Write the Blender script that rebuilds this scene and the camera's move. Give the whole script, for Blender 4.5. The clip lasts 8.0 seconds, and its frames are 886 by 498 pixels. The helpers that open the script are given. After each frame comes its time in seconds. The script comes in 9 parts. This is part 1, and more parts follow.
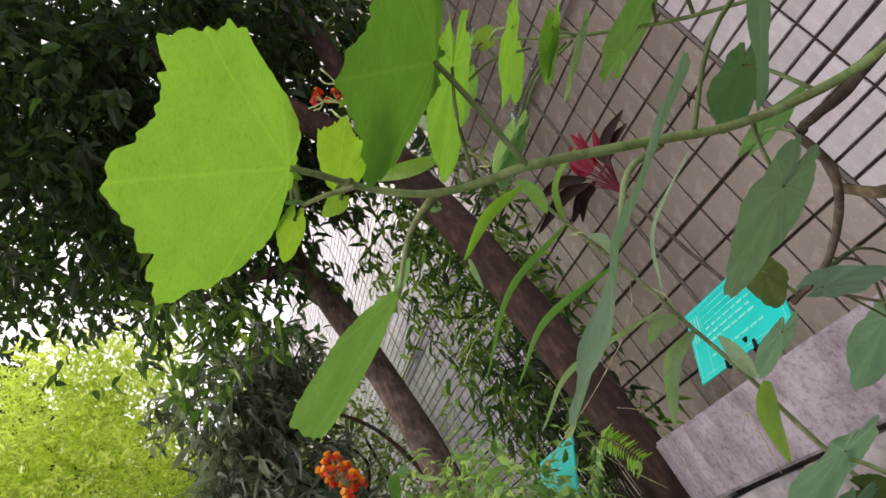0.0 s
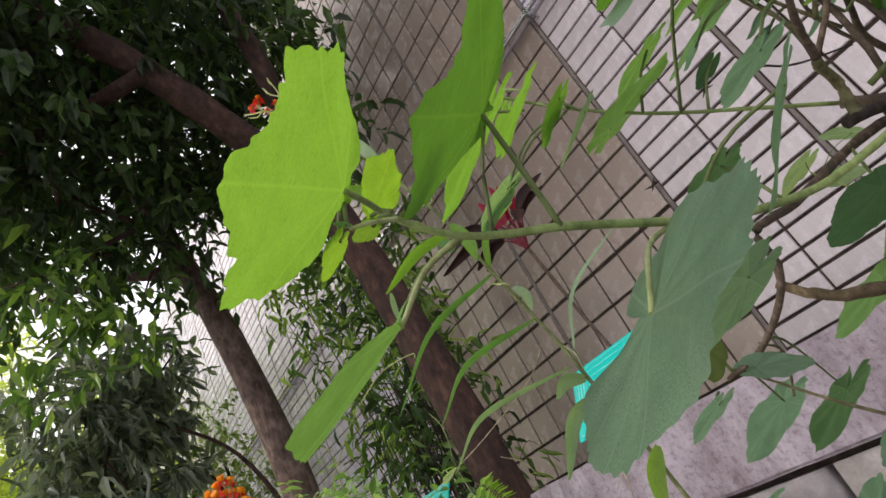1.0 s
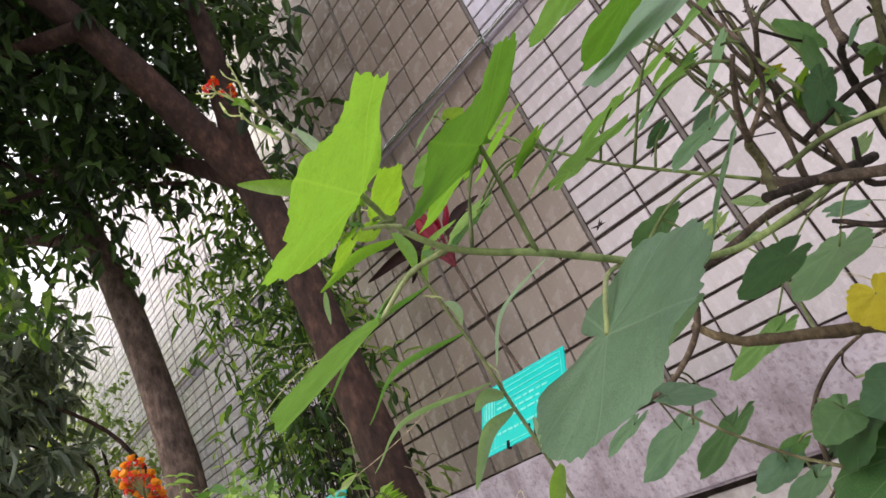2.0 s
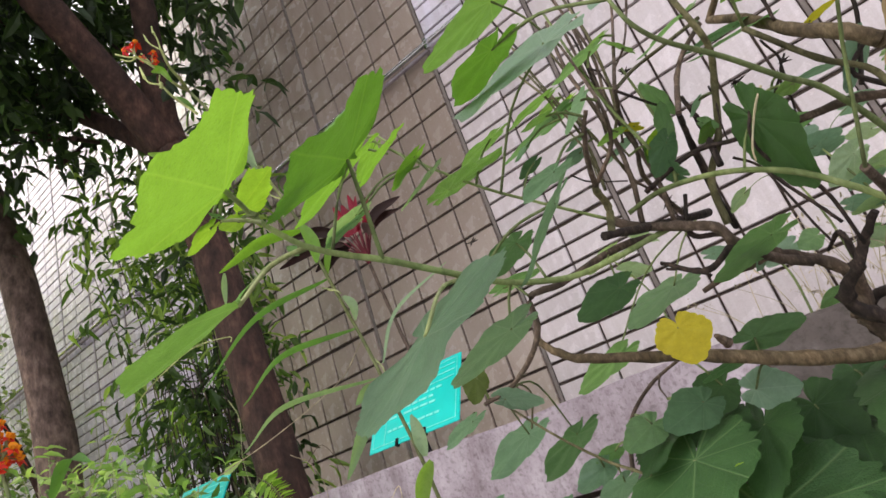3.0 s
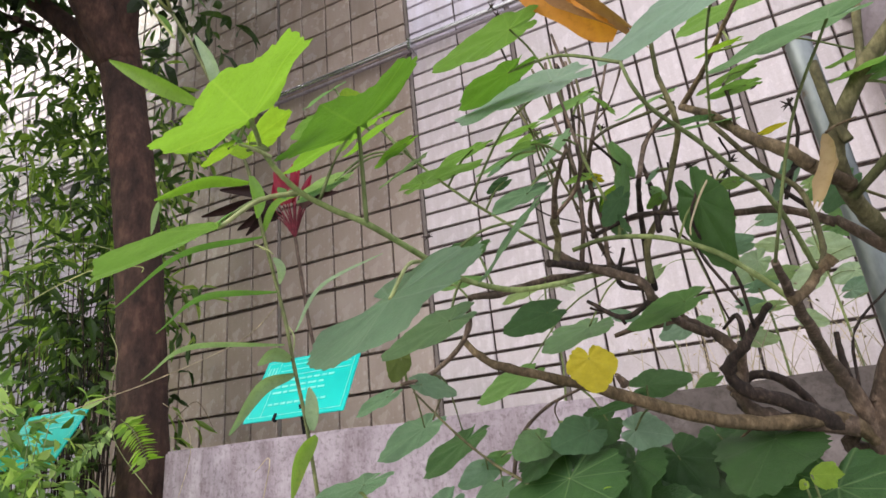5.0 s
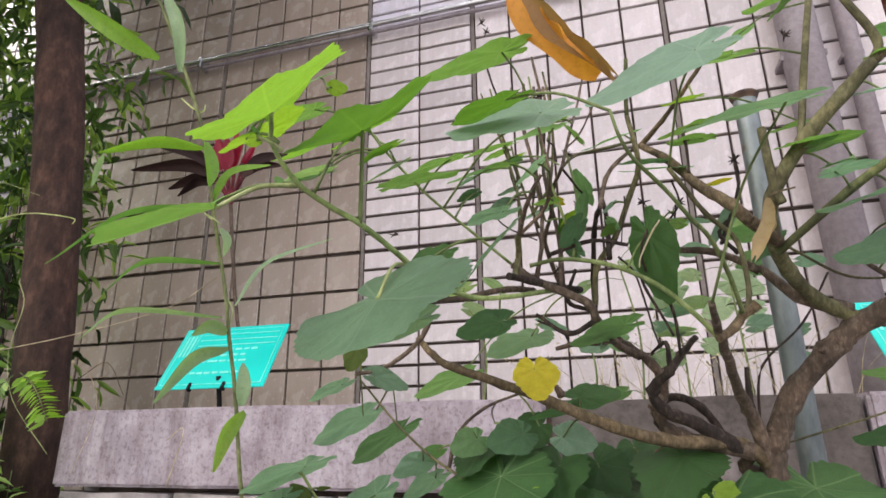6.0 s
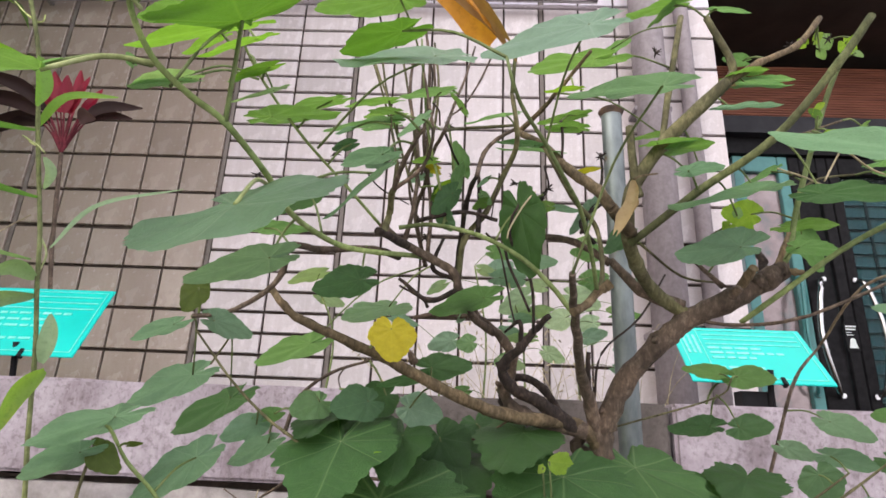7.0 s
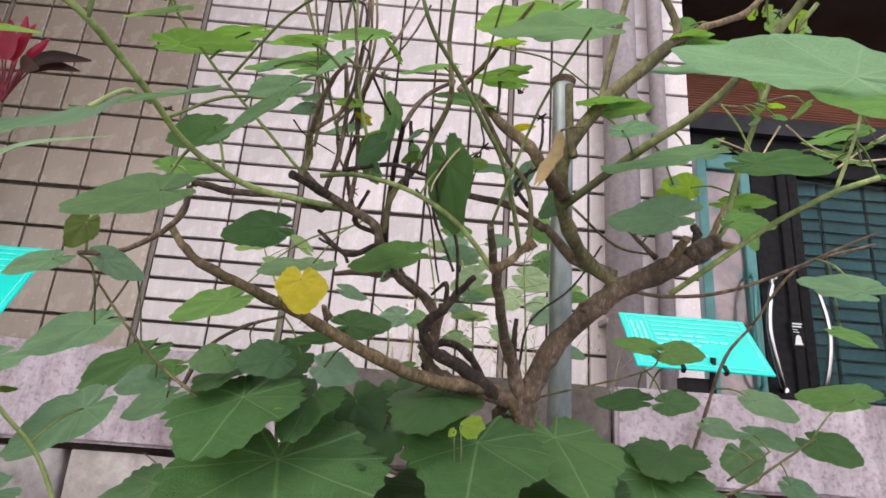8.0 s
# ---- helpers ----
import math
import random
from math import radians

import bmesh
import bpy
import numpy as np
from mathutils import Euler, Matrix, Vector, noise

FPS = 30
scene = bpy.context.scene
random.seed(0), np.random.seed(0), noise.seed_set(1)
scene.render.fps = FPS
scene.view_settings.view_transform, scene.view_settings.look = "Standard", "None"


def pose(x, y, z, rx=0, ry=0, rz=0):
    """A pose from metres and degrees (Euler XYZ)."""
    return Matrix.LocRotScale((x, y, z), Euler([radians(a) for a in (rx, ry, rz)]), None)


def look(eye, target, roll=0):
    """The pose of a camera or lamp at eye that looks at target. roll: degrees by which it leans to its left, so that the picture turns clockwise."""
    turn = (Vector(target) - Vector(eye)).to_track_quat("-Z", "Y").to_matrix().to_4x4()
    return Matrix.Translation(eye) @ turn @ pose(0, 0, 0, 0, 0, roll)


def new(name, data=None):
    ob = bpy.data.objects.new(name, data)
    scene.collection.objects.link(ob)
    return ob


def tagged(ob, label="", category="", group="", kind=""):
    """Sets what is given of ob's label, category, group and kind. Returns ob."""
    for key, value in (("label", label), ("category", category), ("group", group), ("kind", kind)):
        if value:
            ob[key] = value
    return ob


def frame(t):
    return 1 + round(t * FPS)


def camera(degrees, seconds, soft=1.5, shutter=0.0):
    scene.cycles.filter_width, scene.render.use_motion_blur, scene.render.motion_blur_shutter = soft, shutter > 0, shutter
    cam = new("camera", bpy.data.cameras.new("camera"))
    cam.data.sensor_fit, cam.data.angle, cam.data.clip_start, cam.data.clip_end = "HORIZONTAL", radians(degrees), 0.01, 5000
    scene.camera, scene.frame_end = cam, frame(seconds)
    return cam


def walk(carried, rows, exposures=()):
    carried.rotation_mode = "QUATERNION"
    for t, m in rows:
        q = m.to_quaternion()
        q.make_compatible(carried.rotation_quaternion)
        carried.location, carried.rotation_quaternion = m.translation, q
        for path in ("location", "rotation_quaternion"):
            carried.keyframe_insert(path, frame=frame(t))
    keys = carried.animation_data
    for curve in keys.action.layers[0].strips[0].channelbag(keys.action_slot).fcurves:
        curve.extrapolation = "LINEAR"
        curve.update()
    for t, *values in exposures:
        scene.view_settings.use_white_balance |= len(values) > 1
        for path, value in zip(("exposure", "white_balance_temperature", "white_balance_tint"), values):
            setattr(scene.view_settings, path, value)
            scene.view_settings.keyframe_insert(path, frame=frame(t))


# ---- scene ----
# ---------------------------------------------------------------- camera
cam = camera(74.36, 8.0, soft=1.6)
PATH = [
    (0.0, 1.7387, -1.9666, 0.5599, 120.954, 27.671, 74.627),
    (0.5, 1.7334, -1.9786, 0.5659, 118.003, 25.682, 64.719),
    (1.0, 1.7306, -2.0051, 0.5767, 117.812, 25.053, 59.902),
    (2.5, 1.7420, -2.0443, 0.5708, 112.650, 19.395, 43.224),
    (3.0, 1.7725, -2.0441, 0.5560, 111.123, 17.823, 38.659),
    (3.5, 1.7755, -2.0475, 0.5500, 109.279, 14.432, 34.273),
    (4.0, 1.7724, -2.0529, 0.5452, 109.433, 10.542, 30.937),
    (5.5, 1.7572, -2.0992, 0.5413, 108.985, 3.082, 22.384),
    (5.9, 1.7498, -2.1136, 0.5432, 108.112, 0.989, 18.255),
    (6.2, 1.7326, -2.0875, 0.5512, 107.238, -0.005, 12.498),
    (6.5, 1.7340, -2.0855, 0.5369, 107.758, -0.736, 6.701),
    (6.7, 1.7364, -2.0808, 0.5238, 107.798, -1.850, 4.317),
    (7.0, 1.7311, -2.0796, 0.5167, 108.666, -2.260, 1.041),
    (7.5, 1.7430, -2.0792, 0.4967, 107.328, -2.815, -1.548),
    (8.0, 1.7644, -2.0529, 0.5049, 107.405, -4.088, -2.772),
]
walk(cam, [(t, pose(x, y, z, rx, ry, rz)) for t, x, y, z, rx, ry, rz in PATH],
     exposures=[(0.0, -0.38), (0.5, -0.45), (1.0, -0.35), (2.5, -0.04), (3.5, -0.08), (4.0, 0.0), (5.5, 0.06), (6.5, 0.13), (7.0, 0.17), (8.0, 0.18)])

# ---------------------------------------------------------------- light
world = bpy.data.worlds.new("overcast_sky")
scene.world = world
world.use_nodes = True
wn = world.node_tree
sky = wn.nodes.new("ShaderNodeTexSky")
sky.sky_type = "NISHITA"
sky.sun_disc = False
sky.sun_elevation, sky.sun_rotation = radians(33), radians(230)
sky.air_density, sky.dust_density, sky.ozone_density = 1.6, 6.0, 1.0
haze = wn.nodes.new("ShaderNodeMixRGB")
haze.inputs[0].default_value = 0.72
haze.inputs[2].default_value = (14.7, 14.0, 15.0, 1)
wn.links.new(sky.outputs[0], haze.inputs[1])
bg = wn.nodes["Background"]
wn.links.new(haze.outputs[0], bg.inputs[0])
bg.inputs[1].default_value = 0.15

sun = new("sun", bpy.data.lights.new("sun", "SUN"))
sun.data.energy, sun.data.angle, sun.data.color = 1.4, radians(20), (1.0, 0.96, 0.9)
sun.matrix_world = look((-7, -6, 6.5), (-1, 0, 1))

# ---------------------------------------------------------------- material helpers
MATS = {}


class Nodes:
    """A small builder for one node material."""

    def __init__(self, name, rough=0.6, metal=0.0, spec=0.5):
        self.mat = bpy.data.materials.new(name)
        self.mat.use_nodes = True
        self.tree = self.mat.node_tree
        self.bsdf = self.tree.nodes["Principled BSDF"]
        self.bsdf.inputs["Roughness"].default_value = rough
        self.bsdf.inputs["Metallic"].default_value = metal
        self.bsdf.inputs["Specular IOR Level"].default_value = spec
        self.coords = self.tree.nodes.new("ShaderNodeTexCoord")
        MATS[name] = self.mat

    def node(self, kind, **values):
        n = self.tree.nodes.new(kind)
        for key, value in values.items():
            n.inputs[key].default_value = value
        return n

    def link(self, a, b):
        self.tree.links.new(a, b)

    def noise(self, scale, detail=5.0, rough=0.6, space="Object", stretch=None):
        n = self.node("ShaderNodeTexNoise", Scale=scale, Detail=detail, Roughness=rough)
        src = self.coords.outputs[space]
        if stretch:
            mp = self.tree.nodes.new("ShaderNodeMapping")
            mp.inputs["Scale"].default_value = stretch
            self.link(src, mp.inputs[0])
            src = mp.outputs[0]
        self.link(src, n.inputs["Vector"])
        return n.outputs["Fac"]

    def ramp(self, fac, *stops):
        r = self.tree.nodes.new("ShaderNodeValToRGB")
        while len(r.color_ramp.elements) < len(stops):
            r.color_ramp.elements.new(0.5)
        for e, (at, col) in zip(r.color_ramp.elements, stops):
            e.position, e.color = at, (*col, 1)
        self.link(fac, r.inputs[0])
        return r.outputs[0]

    def mix(self, fac, a, b, kind="MIX"):
        m = self.tree.nodes.new("ShaderNodeMixRGB")
        m.blend_type = kind
        for i, v in enumerate((fac, a, b)):
            if isinstance(v, (int, float)):
                m.inputs[i].default_value = v
            elif isinstance(v, tuple):
                m.inputs[i].default_value = (*v, 1)
            else:
                self.link(v, m.inputs[i])
        return m.outputs[0]

    def math(self, op, a, b=0.0, c=0.0):
        m = self.tree.nodes.new("ShaderNodeMath")
        m.operation = op
        for i, v in enumerate((a, b, c)):
            if isinstance(v, (int, float)):
                m.inputs[i].default_value = v
            else:
                self.link(v, m.inputs[i])
        return m.outputs[0]

    def random(self):
        return self.tree.nodes.new("ShaderNodeObjectInfo").outputs["Random"]

    def island(self):
        return self.tree.nodes.new("ShaderNodeNewGeometry").outputs["Random Per Island"]

    def colour(self, out):
        self.link(out, self.bsdf.inputs["Base Color"])

    def rough(self, out):
        self.link(out, self.bsdf.inputs["Roughness"])

    def bump(self, height, strength=0.3, distance=0.002):
        b = self.node("ShaderNodeBump", Strength=strength, Distance=distance)
        self.link(height, b.inputs["Height"])
        self.link(b.outputs[0], self.bsdf.inputs["Normal"])

    def translucent(self, colour, share):
        t = self.tree.nodes.new("ShaderNodeBsdfTranslucent")
        if isinstance(colour, tuple):
            t.inputs[0].default_value = (*colour, 1)
        else:
            self.link(colour, t.inputs[0])
        m = self.node("ShaderNodeMixShader", Fac=share)
        self.link(self.bsdf.outputs[0], m.inputs[1])
        self.link(t.outputs[0], m.inputs[2])
        self.link(m.outputs[0], self.tree.nodes["Material Output"].inputs[0])


def dark(c, k):
    return tuple(v * k for v in c)


def tile_material(name, base, per, spec=0.75):
    n = Nodes(name, rough=0.3, spec=spec)
    vary = n.random() if per == "object" else n.island()
    col = n.ramp(vary, (0.0, dark(base, 0.86)), (0.5, base), (1.0, dark(base, 1.1)))
    streak = n.ramp(n.noise(9, 6, 0.65, "Object", (1.6, 1, 0.35)), (0.38, (0.72, 0.68, 0.63)), (0.62, (1, 1, 1)))
    col = n.mix(0.5, col, streak, "MULTIPLY")
    speck = n.ramp(n.noise(160, 3, 0.6), (0.35, (0.78, 0.75, 0.72)), (0.6, (1, 1, 1)))
    n.colour(n.mix(0.3, col, speck, "MULTIPLY"))
    n.rough(n.ramp(n.noise(14, 4), (0.3, (0.14,) * 3), (0.7, (0.34,) * 3)))
    n.bump(n.noise(30, 4), 0.10, 0.003)


tile_material("tile_tan", (0.405, 0.335, 0.285), "object")
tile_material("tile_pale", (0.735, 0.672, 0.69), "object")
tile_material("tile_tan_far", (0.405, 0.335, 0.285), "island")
# Paler, bluer copy of tile_pale: sky glare on the facade put into colour.
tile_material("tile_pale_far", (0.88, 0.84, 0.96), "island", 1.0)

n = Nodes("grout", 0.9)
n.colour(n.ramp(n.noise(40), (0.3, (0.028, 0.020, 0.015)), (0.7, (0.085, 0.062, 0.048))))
n.bump(n.noise(200), 0.4)
n = Nodes("joint_filler", 0.85)
n.colour(n.ramp(n.noise(25), (0.3, (0.17, 0.145, 0.13)), (0.7, (0.27, 0.235, 0.215))))
n.bump(n.noise(120), 0.3)

n = Nodes("planter_concrete", 0.85)
c = n.ramp(n.noise(6, 8, 0.7), (0.3, (0.36, 0.325, 0.36)), (0.52, (0.47, 0.425, 0.475)), (0.72, (0.56, 0.51, 0.57)))
stain = n.ramp(n.noise(5, 7, 0.75, "Object", (1.3, 1, 1.0)), (0.36, (0.42, 0.36, 0.37)), (0.60, (1, 1, 1)))
c = n.mix(0.6, c, stain, "MULTIPLY")
pits = n.ramp(n.noise(90, 4, 0.7), (0.36, (0.45, 0.42, 0.40)), (0.5, (1, 1, 1)))
drip = n.ramp(n.noise(16, 6, 0.7, "Object", (1.0, 1.0, 0.22)), (0.38, (0.40, 0.33, 0.33)), (0.52, (0.85, 0.82, 0.84)), (0.66, (1, 1, 1)))
c = n.mix(0.6, c, drip, "MULTIPLY")
n.colour(n.mix(0.6, c, pits, "MULTIPLY"))
n.bump(n.noise(70, 6, 0.7), 0.5, 0.004)

# Darker, browner mottled concrete for one coping slab.
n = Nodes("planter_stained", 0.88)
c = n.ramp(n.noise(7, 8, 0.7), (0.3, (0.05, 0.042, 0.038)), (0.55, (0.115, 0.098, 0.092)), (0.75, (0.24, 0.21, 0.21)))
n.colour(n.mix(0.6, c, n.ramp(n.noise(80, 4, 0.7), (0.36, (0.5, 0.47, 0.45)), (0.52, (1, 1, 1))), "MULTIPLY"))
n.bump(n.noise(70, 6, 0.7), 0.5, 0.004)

n = Nodes("stone_block", 0.9)
c = n.ramp(n.noise(12, 7, 0.7), (0.3, (0.14, 0.13, 0.12)), (0.55, (0.33, 0.30, 0.30)), (0.75, (0.48, 0.45, 0.44)))
n.colour(c)
n.bump(n.noise(35, 6, 0.7), 0.7, 0.006)

n = Nodes("soil", 0.95)
n.colour(n.ramp(n.noise(18, 8, 0.7), (0.3, (0.030, 0.022, 0.015)), (0.55, (0.075, 0.055, 0.036)), (0.75, (0.14, 0.11, 0.07))))
n.bump(n.noise(60, 6, 0.75), 0.8, 0.02)

n = Nodes("yard_ground", 0.92)
soil_c = n.ramp(n.noise(18, 8, 0.7), (0.3, (0.030, 0.022, 0.015)), (0.55, (0.075, 0.055, 0.036)), (0.75, (0.14, 0.11, 0.07)))
# Unseen pale paving, added to bounce light up onto the leaf undersides.
bounce_c = n.ramp(n.noise(5, 7, 0.7), (0.3, (0.30, 0.285, 0.27)), (0.7, (0.46, 0.44, 0.42)))
sep = n.tree.nodes.new("ShaderNodeSeparateXYZ")
n.link(n.coords.outputs["Object"], sep.inputs[0])
edge = n.math("ADD", sep.outputs[1], n.math("MULTIPLY", n.noise(8), 0.06))
n.colour(n.mix(n.math("LESS_THAN", edge, -1.80), soil_c, bounce_c))
n.bump(n.noise(60, 6, 0.75), 0.6, 0.01)

n = Nodes("galvanised", 0.55, 0.7)
c = n.ramp(n.noise(45, 4, 0.6, "Object", (1, 1, 0.4)), (0.35, (0.13, 0.15, 0.155)), (0.65, (0.25, 0.285, 0.295)))
rust = n.ramp(n.noise(22, 6, 0.75), (0.62, (0, 0, 0)), (0.74, (1, 1, 1)))
n.colour(n.mix(rust, c, (0.16, 0.10, 0.06)))
n.bump(n.noise(80), 0.15)
n = Nodes("rust", 0.9)
n.colour(n.ramp(n.noise(80, 6), (0.3, (0.03, 0.022, 0.02)), (0.7, (0.12, 0.07, 0.045))))
n.bump(n.noise(150), 0.6)

n = Nodes("pipe_grey", 0.55)
c = n.ramp(n.noise(5, 6, 0.7, "Object", (2, 2, 0.5)), (0.3, (0.25, 0.215, 0.235)), (0.6, (0.38, 0.335, 0.36)), (0.8, (0.48, 0.43, 0.45)))
n.colour(n.mix(0.4, c, n.ramp(n.noise(60, 5), (0.4, (0.6, 0.58, 0.56)), (0.6, (1, 1, 1))), "MULTIPLY"))
n.bump(n.noise(30), 0.15)

n = Nodes("rail_steel", 0.22, 1.0)
n.colour(n.ramp(n.noise(30, 4), (0.3, (0.5, 0.5, 0.52)), (0.7, (0.75, 0.76, 0.78))))
n = Nodes("chrome", 0.16, 1.0)
n.colour(n.ramp(n.noise(40, 3), (0.2, (0.50, 0.50, 0.51)), (0.8, (0.64, 0.64, 0.65))))
n = Nodes("black_metal", 0.5, spec=0.12)
n.colour(n.ramp(n.noise(30, 4), (0.3, (0.006, 0.006, 0.007)), (0.7, (0.016, 0.015, 0.017))))
n = Nodes("soffit_panel", 0.45, spec=0.3)
n.colour(n.ramp(n.noise(8, 4), (0.3, (0.024, 0.018, 0.016)), (0.7, (0.046, 0.035, 0.031))))
n = Nodes("grey_beam", 0.5, spec=0.25)
n.colour(n.ramp(n.noise(12, 4), (0.3, (0.018, 0.018, 0.023)), (0.7, (0.036, 0.036, 0.043))))
n = Nodes("rust_wood", 0.6)
c = n.ramp(n.noise(9, 6, 0.6, "Object", (0.4, 1, 5)), (0.3, (0.17, 0.058, 0.034)), (0.7, (0.33, 0.115, 0.066)))
n.colour(c)
n.bump(n.noise(90, 4, 0.6, "Object", (0.3, 1, 6)), 0.3)
n = Nodes("teal_frame", 0.3)
n.colour(n.ramp(n.noise(10, 3), (0.3, (0.05, 0.20, 0.20)), (0.7, (0.09, 0.30, 0.29))))
# Near-black colour stands for the gloom of the unlit lobby behind the glass.
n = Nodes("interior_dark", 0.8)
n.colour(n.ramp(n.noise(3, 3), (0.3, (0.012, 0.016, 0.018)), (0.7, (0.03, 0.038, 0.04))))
n = Nodes("shutter_slat", 0.4)
n.colour(n.ramp(n.noise(6, 4), (0.3, (0.010, 0.031, 0.041)), (0.7, (0.022, 0.056, 0.070))))
n = Nodes("white_print", 0.5)
n.colour(n.ramp(n.noise(60, 3), (0.2, (0.70, 0.78, 0.77)), (0.8, (0.84, 0.88, 0.87))))

n = Nodes("pane_glass", 0.03)
n.bsdf.inputs["Transmission Weight"].default_value = 1.0
n.bsdf.inputs["IOR"].default_value = 1.16
n.colour(n.ramp(n.noise(1.5, 2), (0.3, (0.55, 0.80, 0.80)), (0.7, (0.62, 0.86, 0.85))))

n = Nodes("film_glass", 0.16, metal=0.55)          # rippled pane; mottled teal and pink yard reflections put into its colour
n.colour(n.ramp(n.noise(7, 5, 0.6), (0.3, (0.10, 0.15, 0.15)), (0.5, (0.25, 0.20, 0.20)), (0.72, (0.36, 0.30, 0.30))))
n.bump(n.noise(9, 3, 0.5), 0.4, 0.01)

n = Nodes("sign_teal", 0.35, spec=0.5)
n.colour(n.ramp(n.noise(10, 5, 0.6), (0.3, (0.0, 0.52, 0.46)), (0.7, (0.0, 0.60, 0.53))))
n.bump(n.noise(50), 0.05)
n = Nodes("sign_ink", 0.4)
n.colour(n.ramp(n.noise(80, 3), (0.3, (0.10, 0.66, 0.56)), (0.7, (0.28, 0.76, 0.68))))


def bark(name, low, mid, high, scale=60, strength=0.6):
    m = Nodes(name, 0.9)
    c = m.ramp(m.noise(scale, 7, 0.7, "Object", (1, 1, 0.45)), (0.34, low), (0.52, mid), (0.70, high))
    patch = m.ramp(m.noise(scale * 0.12, 5, 0.6), (0.36, (0.52, 0.49, 0.47)), (0.50, (0.92, 0.92, 0.92)), (0.66, (1.45, 1.38, 1.33)))
    m.colour(m.mix(0.9, c, patch, "MULTIPLY"))
    m.bump(m.noise(scale * 2.2, 6, 0.75, "Object", (1, 1, 0.4)), strength, 0.3 / scale)


bark("bark_tree", (0.020, 0.010, 0.007), (0.056, 0.028, 0.020), (0.115, 0.064, 0.046), 30, 0.9)
bark("bark_pale", (0.055, 0.035, 0.028), (0.155, 0.105, 0.084), (0.30, 0.215, 0.175), 34, 1.0)
bark("bark_twig", (0.060, 0.044, 0.033), (0.112, 0.080, 0.059), (0.23, 0.178, 0.138), 280, 1.0)
bark("bark_dead", (0.012, 0.008, 0.007), (0.036, 0.024, 0.020), (0.105, 0.074, 0.058), 260, 1.0)
bark("bark_tan", (0.066, 0.047, 0.026), (0.150, 0.110, 0.062), (0.27, 0.205, 0.13), 250, 0.9)
bark("stem_olive", (0.060, 0.056, 0.026), (0.125, 0.118, 0.056), (0.215, 0.20, 0.112), 220, 0.7)
bark("stem_green", (0.090, 0.125, 0.040), (0.155, 0.205, 0.075), (0.235, 0.285, 0.13), 160, 0.3)
bark("stem_shoot", (0.16, 0.22, 0.075), (0.26, 0.34, 0.125), (0.35, 0.43, 0.19), 160, 0.3)
bark("stem_milkweed", (0.072, 0.085, 0.030), (0.135, 0.160, 0.060), (0.205, 0.235, 0.10), 160, 0.25)
bark("stem_deep", (0.050, 0.058, 0.022), (0.105, 0.120, 0.048), (0.17, 0.185, 0.085), 200, 0.4)
bark("ti_stalk", (0.09, 0.012, 0.020), (0.17, 0.022, 0.038), (0.26, 0.045, 0.065), 120, 0.2)
bark("stem_flower", (0.30, 0.36, 0.11), (0.45, 0.52, 0.20), (0.58, 0.62, 0.32), 160, 0.25)
bark("stem_pale", (0.20, 0.24, 0.09), (0.33, 0.38, 0.17), (0.45, 0.48, 0.28), 160, 0.25)
bark("dry_straw", (0.30, 0.25, 0.15), (0.45, 0.39, 0.26), (0.58, 0.52, 0.38), 160, 0.3)


